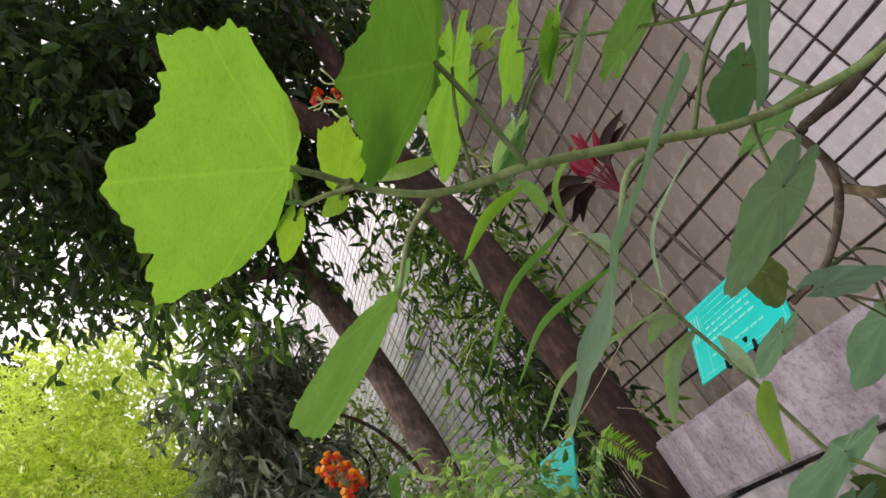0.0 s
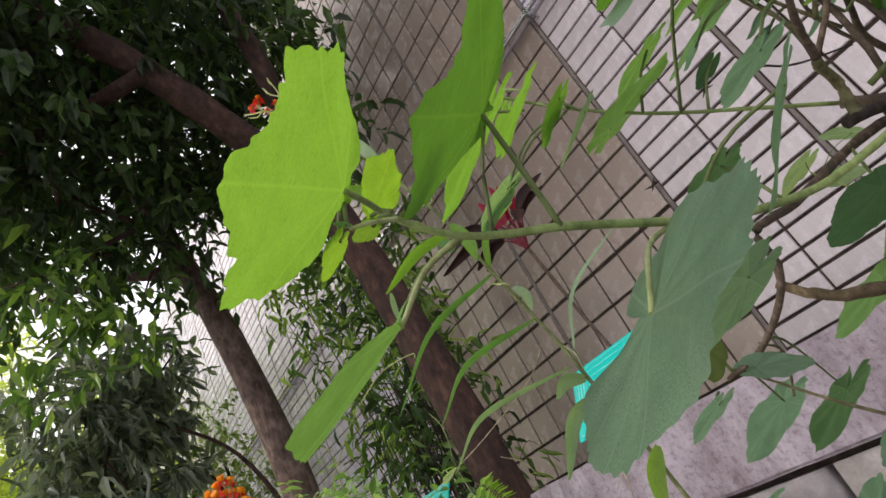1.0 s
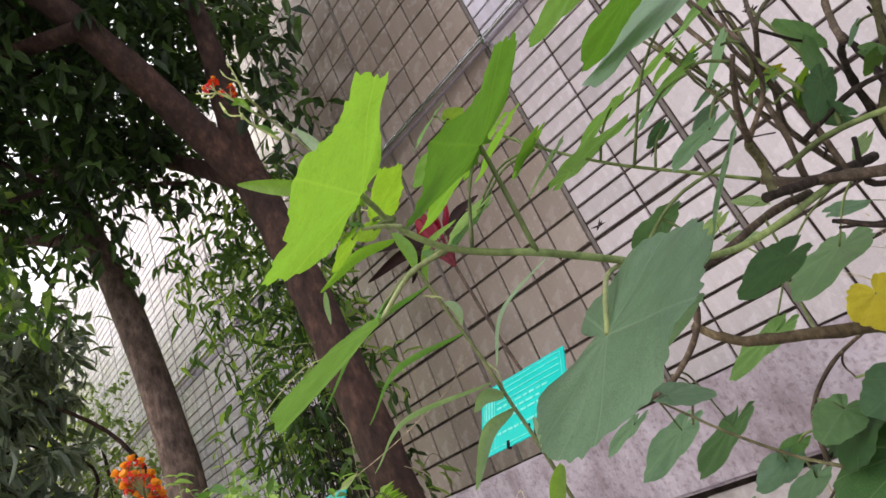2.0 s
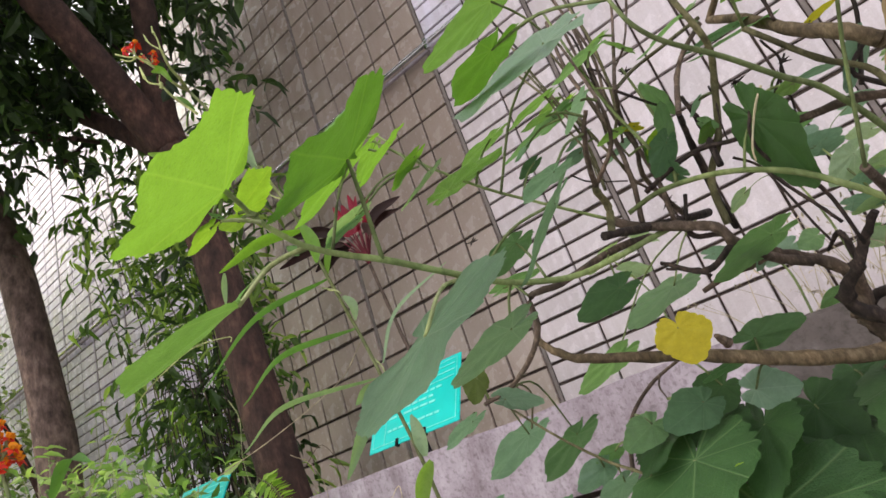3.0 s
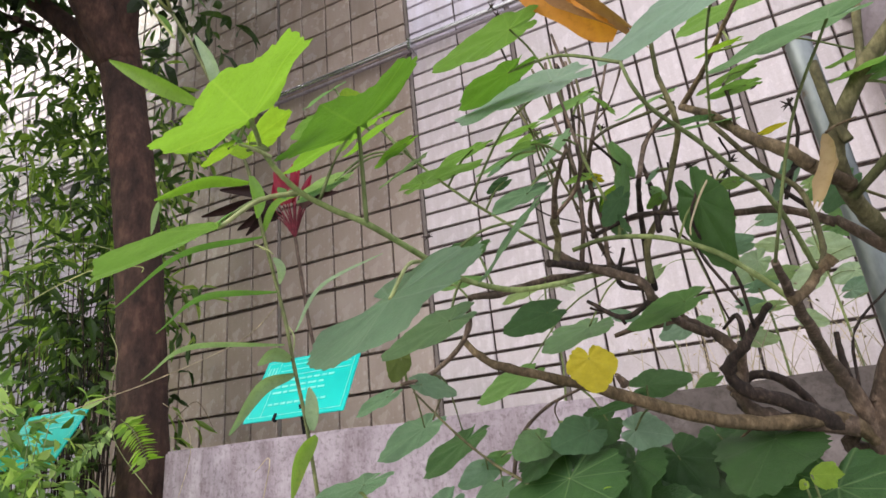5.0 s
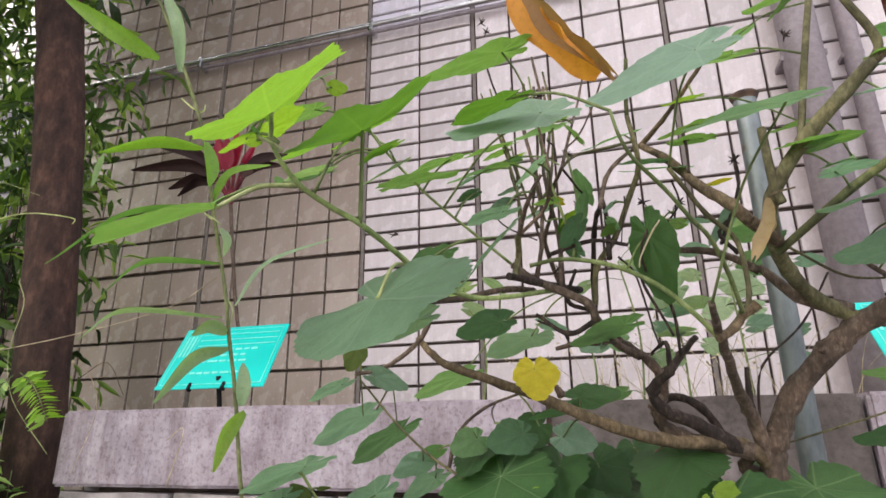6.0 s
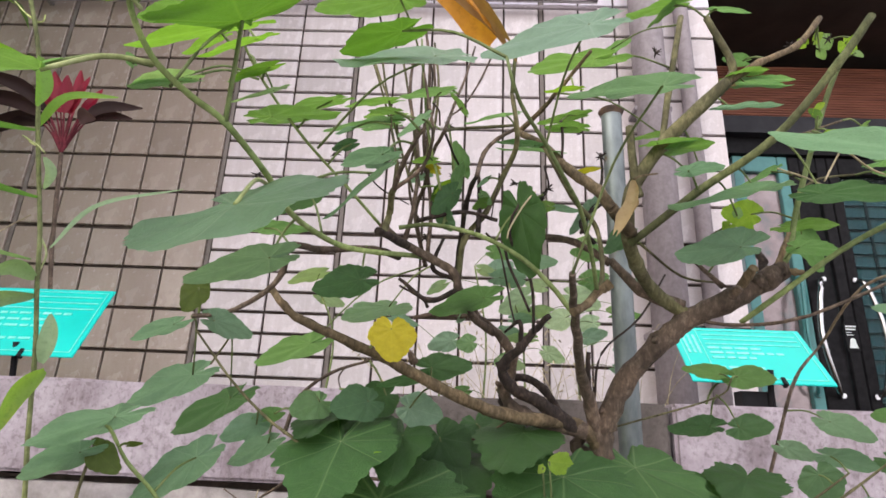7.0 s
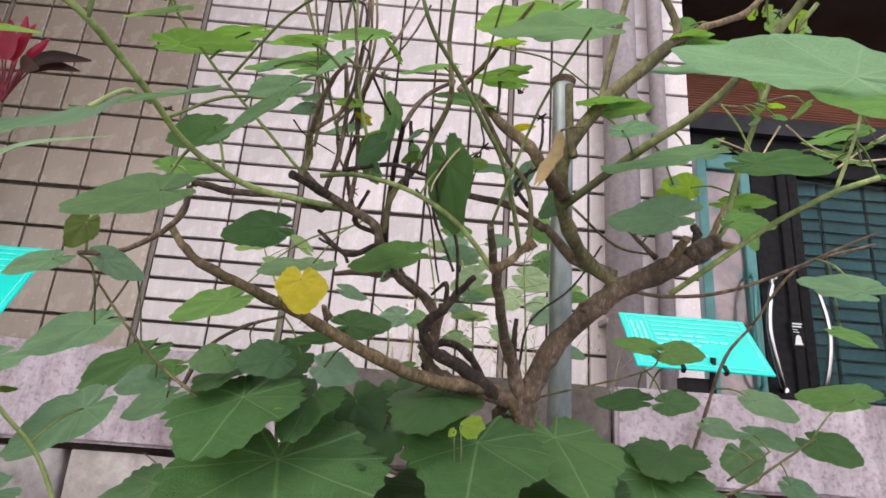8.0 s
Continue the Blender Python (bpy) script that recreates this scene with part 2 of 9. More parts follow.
def leaf_material(name, base, light, share, vein_col=None, rough=0.55, palm=True, vary=0.25, tint=(1.5, 1.7, 0.7), line=0.24, spec=0.35):
    """Leaf blade in leaf space: the base at the origin, the tip at y = 1."""
    m = Nodes(name, rough, spec=spec)
    if palm:
        sep = m.tree.nodes.new("ShaderNodeSeparateXYZ")
        m.link(m.coords.outputs["Object"], sep.inputs[0])
        ang = m.math("ARCTAN2", sep.outputs[0], sep.outputs[1])
        rad = m.math("SQRT", m.math("ADD", m.math("MULTIPLY", sep.outputs[0], sep.outputs[0]), m.math("MULTIPLY", sep.outputs[1], sep.outputs[1])))
        k = 0.72
        saw = m.math("ABSOLUTE", m.math("SUBTRACT", m.math("FRACT", m.math("ADD", m.math("DIVIDE", ang, k), 20.5)), 0.5))
        dist = m.math("MULTIPLY", saw, m.math("MULTIPLY", rad, k))
        main = m.math("SUBTRACT", 1.0, m.math("SMOOTH_MIN", m.math("DIVIDE", dist, 0.012), 1.0, 0.4))
        side = m.math("ABSOLUTE", m.math("SUBTRACT", m.math("FRACT", m.math("SUBTRACT", m.math("MULTIPLY", rad, 7.0), m.math("MULTIPLY", saw, 2.6))), 0.5))
        fine = m.math("SUBTRACT", 1.0, m.math("SMOOTH_MIN", m.math("DIVIDE", side, 0.10), 1.0, 0.4))
        vein = m.math("MAXIMUM", main, m.math("MULTIPLY", fine, 0.16))
    else:
        vein = m.math("MULTIPLY", m.noise(90, 3), 0.3)
    blotch = m.noise(3.5 if palm else 30, 5, 0.65)
    col = m.ramp(blotch, (0.3, dark(base, 0.78)), (0.55, base), (0.78, light))
    r = m.random()
    col = m.mix(vary, col, m.ramp(r, (0.0, dark(base, 0.6)), (0.6, base), (1.0, (light[0] * 1.25, light[1] * 1.1, light[2] * 0.9))))
    spots = m.ramp(m.noise(38 if palm else 240, 4, 0.7), (0.33, (0.62, 0.60, 0.5)), (0.46, (1, 1, 1)))
    col = m.mix(0.35, col, spots, "MULTIPLY")
    if palm:
        cell = m.node("ShaderNodeTexVoronoi", Scale=48.0)
        cell.feature = "DISTANCE_TO_EDGE"
        m.link(m.coords.outputs["Object"], cell.inputs["Vector"])
        net = m.math("MINIMUM", m.math("MULTIPLY", cell.outputs["Distance"], 5.0), 1.0)
        col = m.mix(0.2, col, m.ramp(net, (0.0, (1.3, 1.25, 1.2)), (0.5, (0.95, 0.95, 0.95)), (1.0, (0.85, 0.85, 0.8))), "MULTIPLY")
    vc = vein_col or (light[0] * 1.5, light[1] * 1.25, light[2] * 1.4)
    col = m.mix(m.math("MULTIPLY", vein, line), col, vc)
    m.colour(col)
    height = m.math("SUBTRACT", m.math("MULTIPLY", m.noise(24 if palm else 200, 4), 0.6), vein)
    if palm:
        height = m.math("ADD", height, m.math("MULTIPLY", net, 0.3))
    m.bump(height, 0.26, 0.03 if palm else 0.0008)
    m.translucent(m.mix(1.0, col, tint, "MULTIPLY"), share)


leaf_material("leaf_bright", (0.185, 0.318, 0.050), (0.25, 0.40, 0.075), 0.50, rough=0.6, tint=(1.42, 1.7, 0.85))
leaf_material("leaf_light", (0.155, 0.285, 0.075), (0.225, 0.365, 0.12), 0.44, tint=(1.4, 1.55, 0.85), rough=0.42, spec=0.55)
leaf_material("leaf_young", (0.24, 0.38, 0.05), (0.34, 0.47, 0.09), 0.50, rough=0.6)
leaf_material("leaf_fresh", (0.085, 0.175, 0.034), (0.12, 0.225, 0.05), 0.5, rough=0.58)
leaf_material("leaf_mid", (0.16, 0.30, 0.125), (0.22, 0.37, 0.18), 0.44, tint=(1.4, 1.55, 0.95), rough=0.42, spec=0.55)
leaf_material("leaf_low", (0.066, 0.155, 0.050), (0.098, 0.205, 0.074), 0.26, vein_col=(0.28, 0.42, 0.19), line=0.36)
leaf_material("leaf_grey", (0.21, 0.34, 0.245), (0.28, 0.42, 0.31), 0.44, tint=(1.3, 1.45, 1.05), rough=0.42, spec=0.55)
leaf_material("leaf_dark", (0.100, 0.20, 0.100), (0.15, 0.265, 0.145), 0.34, rough=0.48, tint=(1.35, 1.5, 0.9))
leaf_material("leaf_sage", (0.168, 0.282, 0.182), (0.235, 0.358, 0.245), 0.36, tint=(1.3, 1.45, 0.95), line=0.3, rough=0.42, spec=0.55)
leaf_material("leaf_deep", (0.042, 0.104, 0.032), (0.066, 0.146, 0.049), 0.24, line=0.26)
leaf_material("leaf_pale", (0.30, 0.42, 0.28), (0.42, 0.55, 0.40), 0.35, rough=0.65)
leaf_material("leaf_yellow", (0.50, 0.42, 0.025), (0.62, 0.55, 0.05), 0.35, vein_col=(0.55, 0.5, 0.08))
leaf_material("leaf_olive", (0.085, 0.125, 0.025), (0.12, 0.17, 0.045), 0.30)
leaf_material("leaf_orange", (0.52, 0.22, 0.030), (0.76, 0.40, 0.030), 0.30, palm=False, vein_col=(0.25, 0.12, 0.04))
leaf_material("leaf_rust", (0.27, 0.155, 0.06), (0.50, 0.33, 0.13), 0.25, palm=False, vein_col=(0.16, 0.08, 0.03))
leaf_material("leaf_brown", (0.34, 0.245, 0.13), (0.45, 0.35, 0.21), 0.2, palm=False, vein_col=(0.2, 0.14, 0.08))
leaf_material("blade_bright", (0.15, 0.30, 0.04), (0.23, 0.40, 0.07), 0.45, palm=False)
leaf_material("blade_mid", (0.10, 0.22, 0.055), (0.15, 0.29, 0.09), 0.38, palm=False)
leaf_material("blade_pale", (0.22, 0.33, 0.20), (0.33, 0.45, 0.30), 0.35, palm=False)
leaf_material("blade_tan", (0.20, 0.34, 0.07), (0.44, 0.45, 0.09), 0.4, palm=False)
leaf_material("ti_dark", (0.030, 0.014, 0.015), (0.060, 0.026, 0.028), 0.12, palm=False, rough=0.6, vein_col=(0.08, 0.03, 0.04))
leaf_material("ti_dull", (0.085, 0.050, 0.060), (0.14, 0.085, 0.098), 0.15, palm=False, rough=0.4, vein_col=(0.16, 0.08, 0.09))
leaf_material("ti_red", (0.27, 0.010, 0.040), (0.40, 0.025, 0.075), 0.30, palm=False, rough=0.35, vein_col=(0.55, 0.06, 0.10))
leaf_material("petal_red", (0.62, 0.03, 0.012), (0.75, 0.07, 0.02), 0.35, palm=False, vein_col=(0.7, 0.08, 0.02))
leaf_material("petal_orange", (0.84, 0.36, 0.015), (0.92, 0.50, 0.03), 0.35, palm=False, vein_col=(0.9, 0.4, 0.03))
leaf_material("petal_pink", (0.70, 0.05, 0.11), (0.8, 0.12, 0.16), 0.35, palm=False, vein_col=(0.8, 0.1, 0.15))


def crown_material(name, low, mid, high, share, rough=0.45):
    m = Nodes(name, rough, spec=0.4)
    col = m.ramp(m.island(), (0.0, low), (0.55, mid), (1.0, high))
    col = m.mix(0.5, col, m.ramp(m.noise(1.3, 4), (0.35, (0.6, 0.65, 0.6)), (0.65, (1, 1, 1))), "MULTIPLY")
    m.colour(col)
    m.translucent(m.mix(1.0, col, (1.6, 1.8, 0.7), "MULTIPLY"), share)


crown_material("crown_dark", (0.020, 0.036, 0.016), (0.042, 0.075, 0.029), (0.10, 0.17, 0.055), 0.42)
crown_material("crown_bamboo", (0.04, 0.08, 0.025), (0.11, 0.20, 0.05), (0.36, 0.50, 0.12), 0.46)
# The pale end of this ramp is sky sheen painted into the leaves.
crown_material("crown_sky_sheen", (0.065, 0.09, 0.06), (0.20, 0.245, 0.185), (0.42, 0.46, 0.40), 0.26, 0.3)
# Raised yellow-green: the sunlight on the far bush is put into this colour.
crown_material("crown_sunlit", (0.34, 0.38, 0.10), (0.62, 0.66, 0.19), (0.80, 0.80, 0.38), 0.5)
crown_material("crown_soft", (0.14, 0.19, 0.08), (0.24, 0.31, 0.14), (0.37, 0.44, 0.23), 0.4)
crown_material("crown_weed", (0.11, 0.20, 0.065), (0.27, 0.42, 0.14), (0.56, 0.68, 0.30), 0.45)
crown_material("crown_lime_leaf", (0.14, 0.26, 0.03), (0.24, 0.40, 0.05), (0.34, 0.50, 0.10), 0.45)

# ---------------------------------------------------------------- mesh helpers


def part(name, bm, material, parent=None, label=""):
    """Link a bmesh as one mesh object, under its parent if there is one."""
    me = bpy.data.meshes.new(name)
    bm.to_mesh(me)
    bm.free()
    for m in (material if isinstance(material, (list, tuple)) else [material]):
        me.materials.append(MATS[m])
    ob = new(name, me)
    if parent:
        ob.parent = parent
    if label:
        tagged(ob, label)
    return ob


def thing(name, label, category, at=(0, 0, 0), group="", kind=""):
    ob = new(name)
    ob.empty_display_size = 0.05
    ob.location = at
    return tagged(ob, label, category, group, kind)


def add_box(bm, lo, hi, bevel=0.0, mat=0):
    vs = bmesh.ops.create_cube(bm, size=1)["verts"]
    for v in vs:
        v.co = Vector(((lo[i] + hi[i]) / 2 + v.co[i] * (hi[i] - lo[i]) for i in range(3)))
    fs = list({f for v in vs for f in v.link_faces})
    for f in fs:
        f.material_index = mat
    if bevel:
        es = list({e for v in vs for e in v.link_edges})
        bmesh.ops.bevel(bm, geom=es, offset=bevel, segments=2, affect="EDGES")
    return bm


def boxed(name, lo, hi, material, parent=None, bevel=0.0, label=""):
    return part(name, add_box(bmesh.new(), lo, hi, bevel), material, parent, label)


def spline(points, steps):
    """Points of a Catmull-Rom curve through the control points."""
    p = [Vector(q) for q in points]
    if len(p) == 2:
        return [p[0].lerp(p[1], i / steps) for i in range(steps + 1)]
    p = [p[0] * 2 - p[1]] + p + [p[-1] * 2 - p[-2]]
    out = []
    for i in range(1, len(p) - 2):
        a, b, c, d = p[i - 1:i + 3]
        for k in range(steps):
            t = k / steps
            out.append(0.5 * ((2 * b) + (c - a) * t + (2 * a - 5 * b + 4 * c - d) * t * t + (3 * b - a - 3 * c + d) * t ** 3))
    out.append(p[-2])
    return out


def add_tube(bm, points, r0, r1, sides=8, steps=5, knobs=0.0, seed=0, mat=0, wander=0.0):
    """A tapered tube along a smooth curve; knobs: uneven girth, with swellings at the control points."""
    path = spline(points, steps)
    rnd = random.Random(seed)
    if wander:
        for i in range(1, len(path) - 1):
            path[i] = path[i] + Vector([rnd.uniform(-wander, wander) for _ in range(3)])
    n = len(path)
    ref = Vector((0.31, 0.17, 0.93))
    rings = []
    for i, c in enumerate(path):
        d = (path[min(i + 1, n - 1)] - path[max(i - 1, 0)]).normalized()
        u = d.cross(ref)
        if u.length < 0.1:
            u = d.cross(Vector((1, 0, 0)))
        u.normalize()
        w = d.cross(u)
        r = r0 + (r1 - r0) * i / (n - 1)
        if knobs:
            swell = 1 + (0.9 * knobs if i % steps == 0 and 0 < i < n - 1 else 0)
            r *= swell * (1 + rnd.uniform(-knobs, knobs) * 0.5)
        ring = []
        for k in range(sides):
            a = 2 * math.pi * k / sides
            rr = r * (1 + (rnd.uniform(-knobs, knobs) * 0.4 if knobs else 0))
            ring.append(bm.verts.new(c + u * (math.cos(a) * rr) + w * (math.sin(a) * rr)))
        rings.append(ring)
    for a, b in zip(rings, rings[1:]):
        for k in range(sides):
            f = bm.faces.new((a[k], a[(k + 1) % sides], b[(k + 1) % sides], b[k]))
            f.smooth, f.material_index = True, mat
    for ring, flip in ((rings[0], True), (rings[-1], False)):
        f = bm.faces.new(ring[::-1] if flip else ring)
        f.material_index = mat
    return bm


def tube(name, points, r0, r1, material, parent=None, sides=8, steps=5, knobs=0.0, seed=0, label=""):
    return part(name, add_tube(bmesh.new(), points, r0, r1, sides, steps, knobs, seed), material, parent, label)


def add_cylinder(bm, x, y, z0, z1, r, sides=24, r1=None):
    r1 = r if r1 is None else r1
    rings = [[bm.verts.new((x + math.cos(2 * math.pi * k / sides) * rr, y + math.sin(2 * math.pi * k / sides) * rr, z))
              for k in range(sides)] for z, rr in ((z0, r), (z1, r1))]
    for k in range(sides):
        f = bm.faces.new((rings[0][k], rings[0][(k + 1) % sides], rings[1][(k + 1) % sides], rings[1][k]))
        f.smooth = True
    bm.faces.new(rings[0][::-1])
    bm.faces.new(rings[1])
    return bm


# ---------------------------------------------------------------- ground and facade
S, R, D, W, Z0 = 0.152, 0.1551, 0.0169, 0.2379, 2.194   # tile pitch, row pitch, wide joint, long tile pitch, height of the reference joint
J0, J1 = 0.0, 5 * S + D
J2 = J1 + 2 * W + D
J3 = J2 + 5 * S + D
EDGE = 2.775
JL = J0 - 8 * S - 2 * D
TOP = 5.2

bm = bmesh.new()
bmesh.ops.create_grid(bm, x_segments=90, y_segments=90, size=1)
for v in bm.verts:
    v.co.x = math.copysign(abs(v.co.x) ** 2.2 * 70, v.co.x)
    v.co.y = math.copysign(abs(v.co.y) ** 2.2 * 70, v.co.y)
    near = max(0.0, 1 - v.co.length / 9)
    v.co.z = noise.noise(Vector((v.co.x * 1.7, v.co.y * 1.7, 0))) * 0.05 * near - 0.02
for f in bm.faces:
    f.smooth = True
tagged(part("ground", bm, "yard_ground"), "dark garden soil by the wall, unseen pale paving added before it as bounce", "ground", kind="structure")

# the wall's body, with the tiles proud of it
wall = boxed("wall_north", (-14.0, 0.0075, -0.3), (EDGE - 0.006, 0.35, TOP), "grout")
tagged(wall, "tiled facade in tan and pale glazed tiles", "wall", kind="structure")

COLUMNS = []            # x0, width, rows per course, pale


def columns():
    x = J0
    for k in range(5):
        COLUMNS.append((J0 + D / 2 + k * S, S, 1, False))
    for k in range(2):
        COLUMNS.append((J1 + D / 2 + k * W, W, 2, True))
    for k in range(5):
        COLUMNS.append((J2 + D / 2 + k * S, S, 1, True))
    for k in range(5):
        if J3 + D / 2 + (k + 1) * S < EDGE + 0.06:
            COLUMNS.append((J3 + D / 2 + k * S, S, 1, True))
    panel = 5 * S + D
    for k in range(5):
        COLUMNS.append((J0 - panel + D / 2 + k * S, S, 1, False))
    for k in range(3):
        COLUMNS.append((JL + D / 2 + k * S, S, 1, False))
    for p in range(1, 25):
        for k in range(2):
            COLUMNS.append((JL - p * (2 * W + D) + D / 2 + k * W, W, 2, True))


columns()
FILLED = [J0, J1, J2, J3, J0 - 5 * S - D, JL] + [JL - p * (2 * W + D) for p in range(1, 25)]
bm = bmesh.new()
for x in FILLED:
    add_box(bm, (x - D * 0.42, -0.0005, -0.1), (x + D * 0.42, 0.012, TOP))
tagged(part("movement_joint", bm, "joint_filler", wall), "grey-brown filled joints between tile panels")


def tile_block(bm, x0, x1, z0, z1, proud):
    """One tile with a chamfered face."""
    e = 0.0022
    back = [bm.verts.new(c) for c in ((x0, 0.012, z0), (x1, 0.012, z0), (x1, 0.012, z1), (x0, 0.012, z1))]
    mid = [bm.verts.new((v.co.x, -proud + e, v.co.z)) for v in back]
    front = [bm.verts.new(c) for c in ((x0 + e, -proud, z0 + e), (x1 - e, -proud, z0 + e), (x1 - e, -proud, z1 - e), (x0 + e, -proud, z1 - e))]
    for a, b in ((back, mid), (mid, front)):
        for k in range(4):
            bm.faces.new((a[k], a[(k + 1) % 4], b[(k + 1) % 4], b[k]))
    bm.faces.new(front)


TILE_MESH = {}
rest = {False: bmesh.new(), True: bmesh.new()}
TILES = []              # those near the camera, built as parts at the end of the file
rnd = random.Random(5)
for x0, w, per, pale in COLUMNS:
    gap = 0.0043
    x1 = min(x0 + w, EDGE)
    for j in range(-20, 15):
        for q in range(per):
            z1 = Z0 - (j + q / per) * R
            z0 = z1 - R / per
            g_low = 0.0105 if (j == 5 and q == per - 1) else 0.0055
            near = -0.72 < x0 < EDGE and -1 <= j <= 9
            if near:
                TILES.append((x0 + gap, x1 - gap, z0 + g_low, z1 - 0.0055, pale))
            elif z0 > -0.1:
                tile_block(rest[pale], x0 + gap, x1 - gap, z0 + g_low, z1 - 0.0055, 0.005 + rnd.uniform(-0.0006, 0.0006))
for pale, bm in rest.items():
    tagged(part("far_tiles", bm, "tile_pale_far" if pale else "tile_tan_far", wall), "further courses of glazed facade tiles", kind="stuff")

# facade beyond the doorway and the closing walls of the yard
boxed("reveal", (EDGE - 0.006, 0.006, -0.3), (EDGE + 0.0, 1.0, TOP), "grout", wall, label="plain return of the wall at the doorway")
tagged(boxed("wall_east", (4.7, -0.02, -0.3), (9.0, 0.35, TOP), "planter_concrete"), "plain wall beyond the doorway", "wall", kind="structure")
tagged(boxed("wall_header", (EDGE + 0.002, 0.02, 2.86), (4.698, 0.35, TOP), "grout"), "wall over the dark doorway", "wall", kind="structure")

# stainless rail along the facade
rail = thing("wall_rail", "stainless steel conduit pipe clipped along the facade", "pipe", (0, -0.05, 2.34))
bm = bmesh.new()
add_tube(bm, [(-9.0, 0, 0), (-4, 0, 0), (1.0, 0, 0), (2.28, 0, 0)], 0.013, 0.013, 12, 4)
part("pipe", bm, "rail_steel", rail)
bm = bmesh.new()
add_tube(bm, [(-9.0, 0.012, -0.031), (-4, 0.012, -0.031), (1.0, 0.012, -0.031), (2.28, 0.012, -0.031)], 0.009, 0.009, 10, 4)
part("conduit", bm, "pipe_grey", rail, "thin dark conduit under the pipe")
for k in range(12):
    bm = add_box(bmesh.new(), (-8.4 + k * 0.92, -0.018, -0.043), (-8.38 + k * 0.92, 0.052, 0.017), 0.002)
    part("clip", bm, "rail_steel", rail)

# drain pipes at the corner
for name, x, r, label in (("drain_pipe", 2.462, 0.064, "thick grey-mauve plastic downpipe on the facade"), ("drain_pipe", 2.625, 0.030, "slim grey plastic downpipe on the facade")):
    ob = thing(name, label, "downpipe", (x, -0.085 if r > 0.05 else -0.05, 0), group="downpipes at the corner")
    part("pipe", add_cylinder(bmesh.new(), 0, 0, 0.0, TOP, r, 28), "pipe_grey", ob)
    for z in (2.62, 4.2):
        part("collar", add_cylinder(bmesh.new(), 0, 0, z, z + 0.09, r * 1.07, 28), "pipe_grey", ob)
    for z in (0.9, 1.78, 3.1):
        part("bracket", add_box(bmesh.new(), (-r * 1.12, -r * 0.2, z), (r * 1.12, r + 0.02, z + 0.02), 0.002), "pipe_grey", ob)

# ---------------------------------------------------------------- doorway
door_y = 0.62
tagged(boxed("soffit", (EDGE + 0.002, 0.0, 2.56), (4.698, door_y + 0.3, 2.858), "soffit_panel"), "dark brown metal soffit over the entrance", "ceiling", kind="structure")
panel = thing("louvre_panel", "reddish-brown timber louvre panel over the doors", "panel", (0, door_y - 0.06, 0))
boxed("board", (EDGE + 0.004, 0.03, 2.16), (4.69, 0.06, 2.5), "rust_wood", panel)
for k in range(22):
    z = 2.168 + k * 0.0148
    boxed("slat", (EDGE + 0.02, 0.016, z), (4.68, 0.029, z + 0.0105), "rust_wood", panel, 0.0015)
tagged(boxed("lintel", (EDGE + 0.004, door_y - 0.10, 2.06), (4.69, door_y + 0.06, 2.155), "grey_beam"), "dark grey metal lintel above the doors", "lintel", kind="structure")
tagged(boxed("door_head", (EDGE + 0.004, door_y - 0.05, 1.97), (4.69, door_y + 0.06, 2.058), "black_metal"), "black door head", "lintel", kind="structure")
tagged(boxed("wall_doorway", (EDGE + 0.002, 1.9, -0.3), (6.5, 2.0, 2.56), "interior_dark"), "lobby back wall, gloom of the unlit room put into its colour", "wall", kind="structure")
tagged(boxed("lobby_ceiling", (EDGE + 0.002, door_y + 0.302, 2.5), (6.5, 1.898, 2.558), "interior_dark"), "lobby ceiling, gloom of the unlit room put into its colour", "ceiling", kind="structure")


def door_leaf(x0, x1, frame, label, slats, glazing="pane_glass"):
    ob = thing("door", label, "door", (x0, door_y, 0), group="entrance doors")
    w = x1 - x0
    for lo, hi in (((0, -0.03, 0.02), (0.05, 0.03, 1.965)), ((w - 0.05, -0.03, 0.02), (w, 0.03, 1.965)), ((0.052, -0.03, 1.88), (w - 0.052, 0.03, 1.965)), ((0.052, -0.03, 0.02), (w - 0.052, 0.03, 0.16))):
        boxed("stile", lo, hi, frame, ob, 0.003)
    glass = boxed("pane", (0.052, -0.006, 0.162), (w - 0.052, 0.004, 1.878), glazing, ob, label="teal-tinted glass pane")
    glass.visible_shadow = False
    if slats:
        for k in range(26):
            z = 0.2 + k * 0.064
            boxed("slat", (0.06, 0.03, z), (w - 0.06, 0.042, z + 0.047), "shutter_slat", ob)
        for k in range(4):
            x = 0.06 + (w - 0.14) * (k + 0.5) / 4
            boxed("shutter_bar", (x, 0.022, 0.2), (x + 0.014, 0.029, 1.87), "black_metal", ob)
    return ob


d1 = door_leaf(3.085, 3.355, "teal_frame", "teal-framed glass side door standing shut", False, "film_glass")
d2 = door_leaf(3.36, 3.545, "black_metal", "black-framed glass entrance door with bowed handle", False)
d3 = door_leaf(3.55, 4.66, "black_metal", "black-framed glass door before a slatted blind", True)
boxed("panel", (0.054, -0.012, 0.165), (0.131, -0.0075, 1.875), "black_metal", d2, label="black inner panel")


def bow_handle(owner, x, lean, out, r, finish="chrome", label="bowed chrome pull handle"):
    x0 = x - owner.location.x
    grip = part("door_handle", add_tube(bmesh.new(), [(x0, -0.015, 1.325), (x0 + lean * out * 0.45, -0.075, 1.29), (x0 + lean * out, -0.10, 1.06), (x0 + lean * out * 0.45, -0.075, 0.83), (x0, -0.015, 0.795)], r, r, 14, 8), finish, owner, label)
    for z in (1.325, 0.795):
        part("mount", add_box(bmesh.new(), (x0 - 0.011, -0.048, z - 0.011), (x0 + 0.011, -0.031, z + 0.011), 0.004), finish, grip)


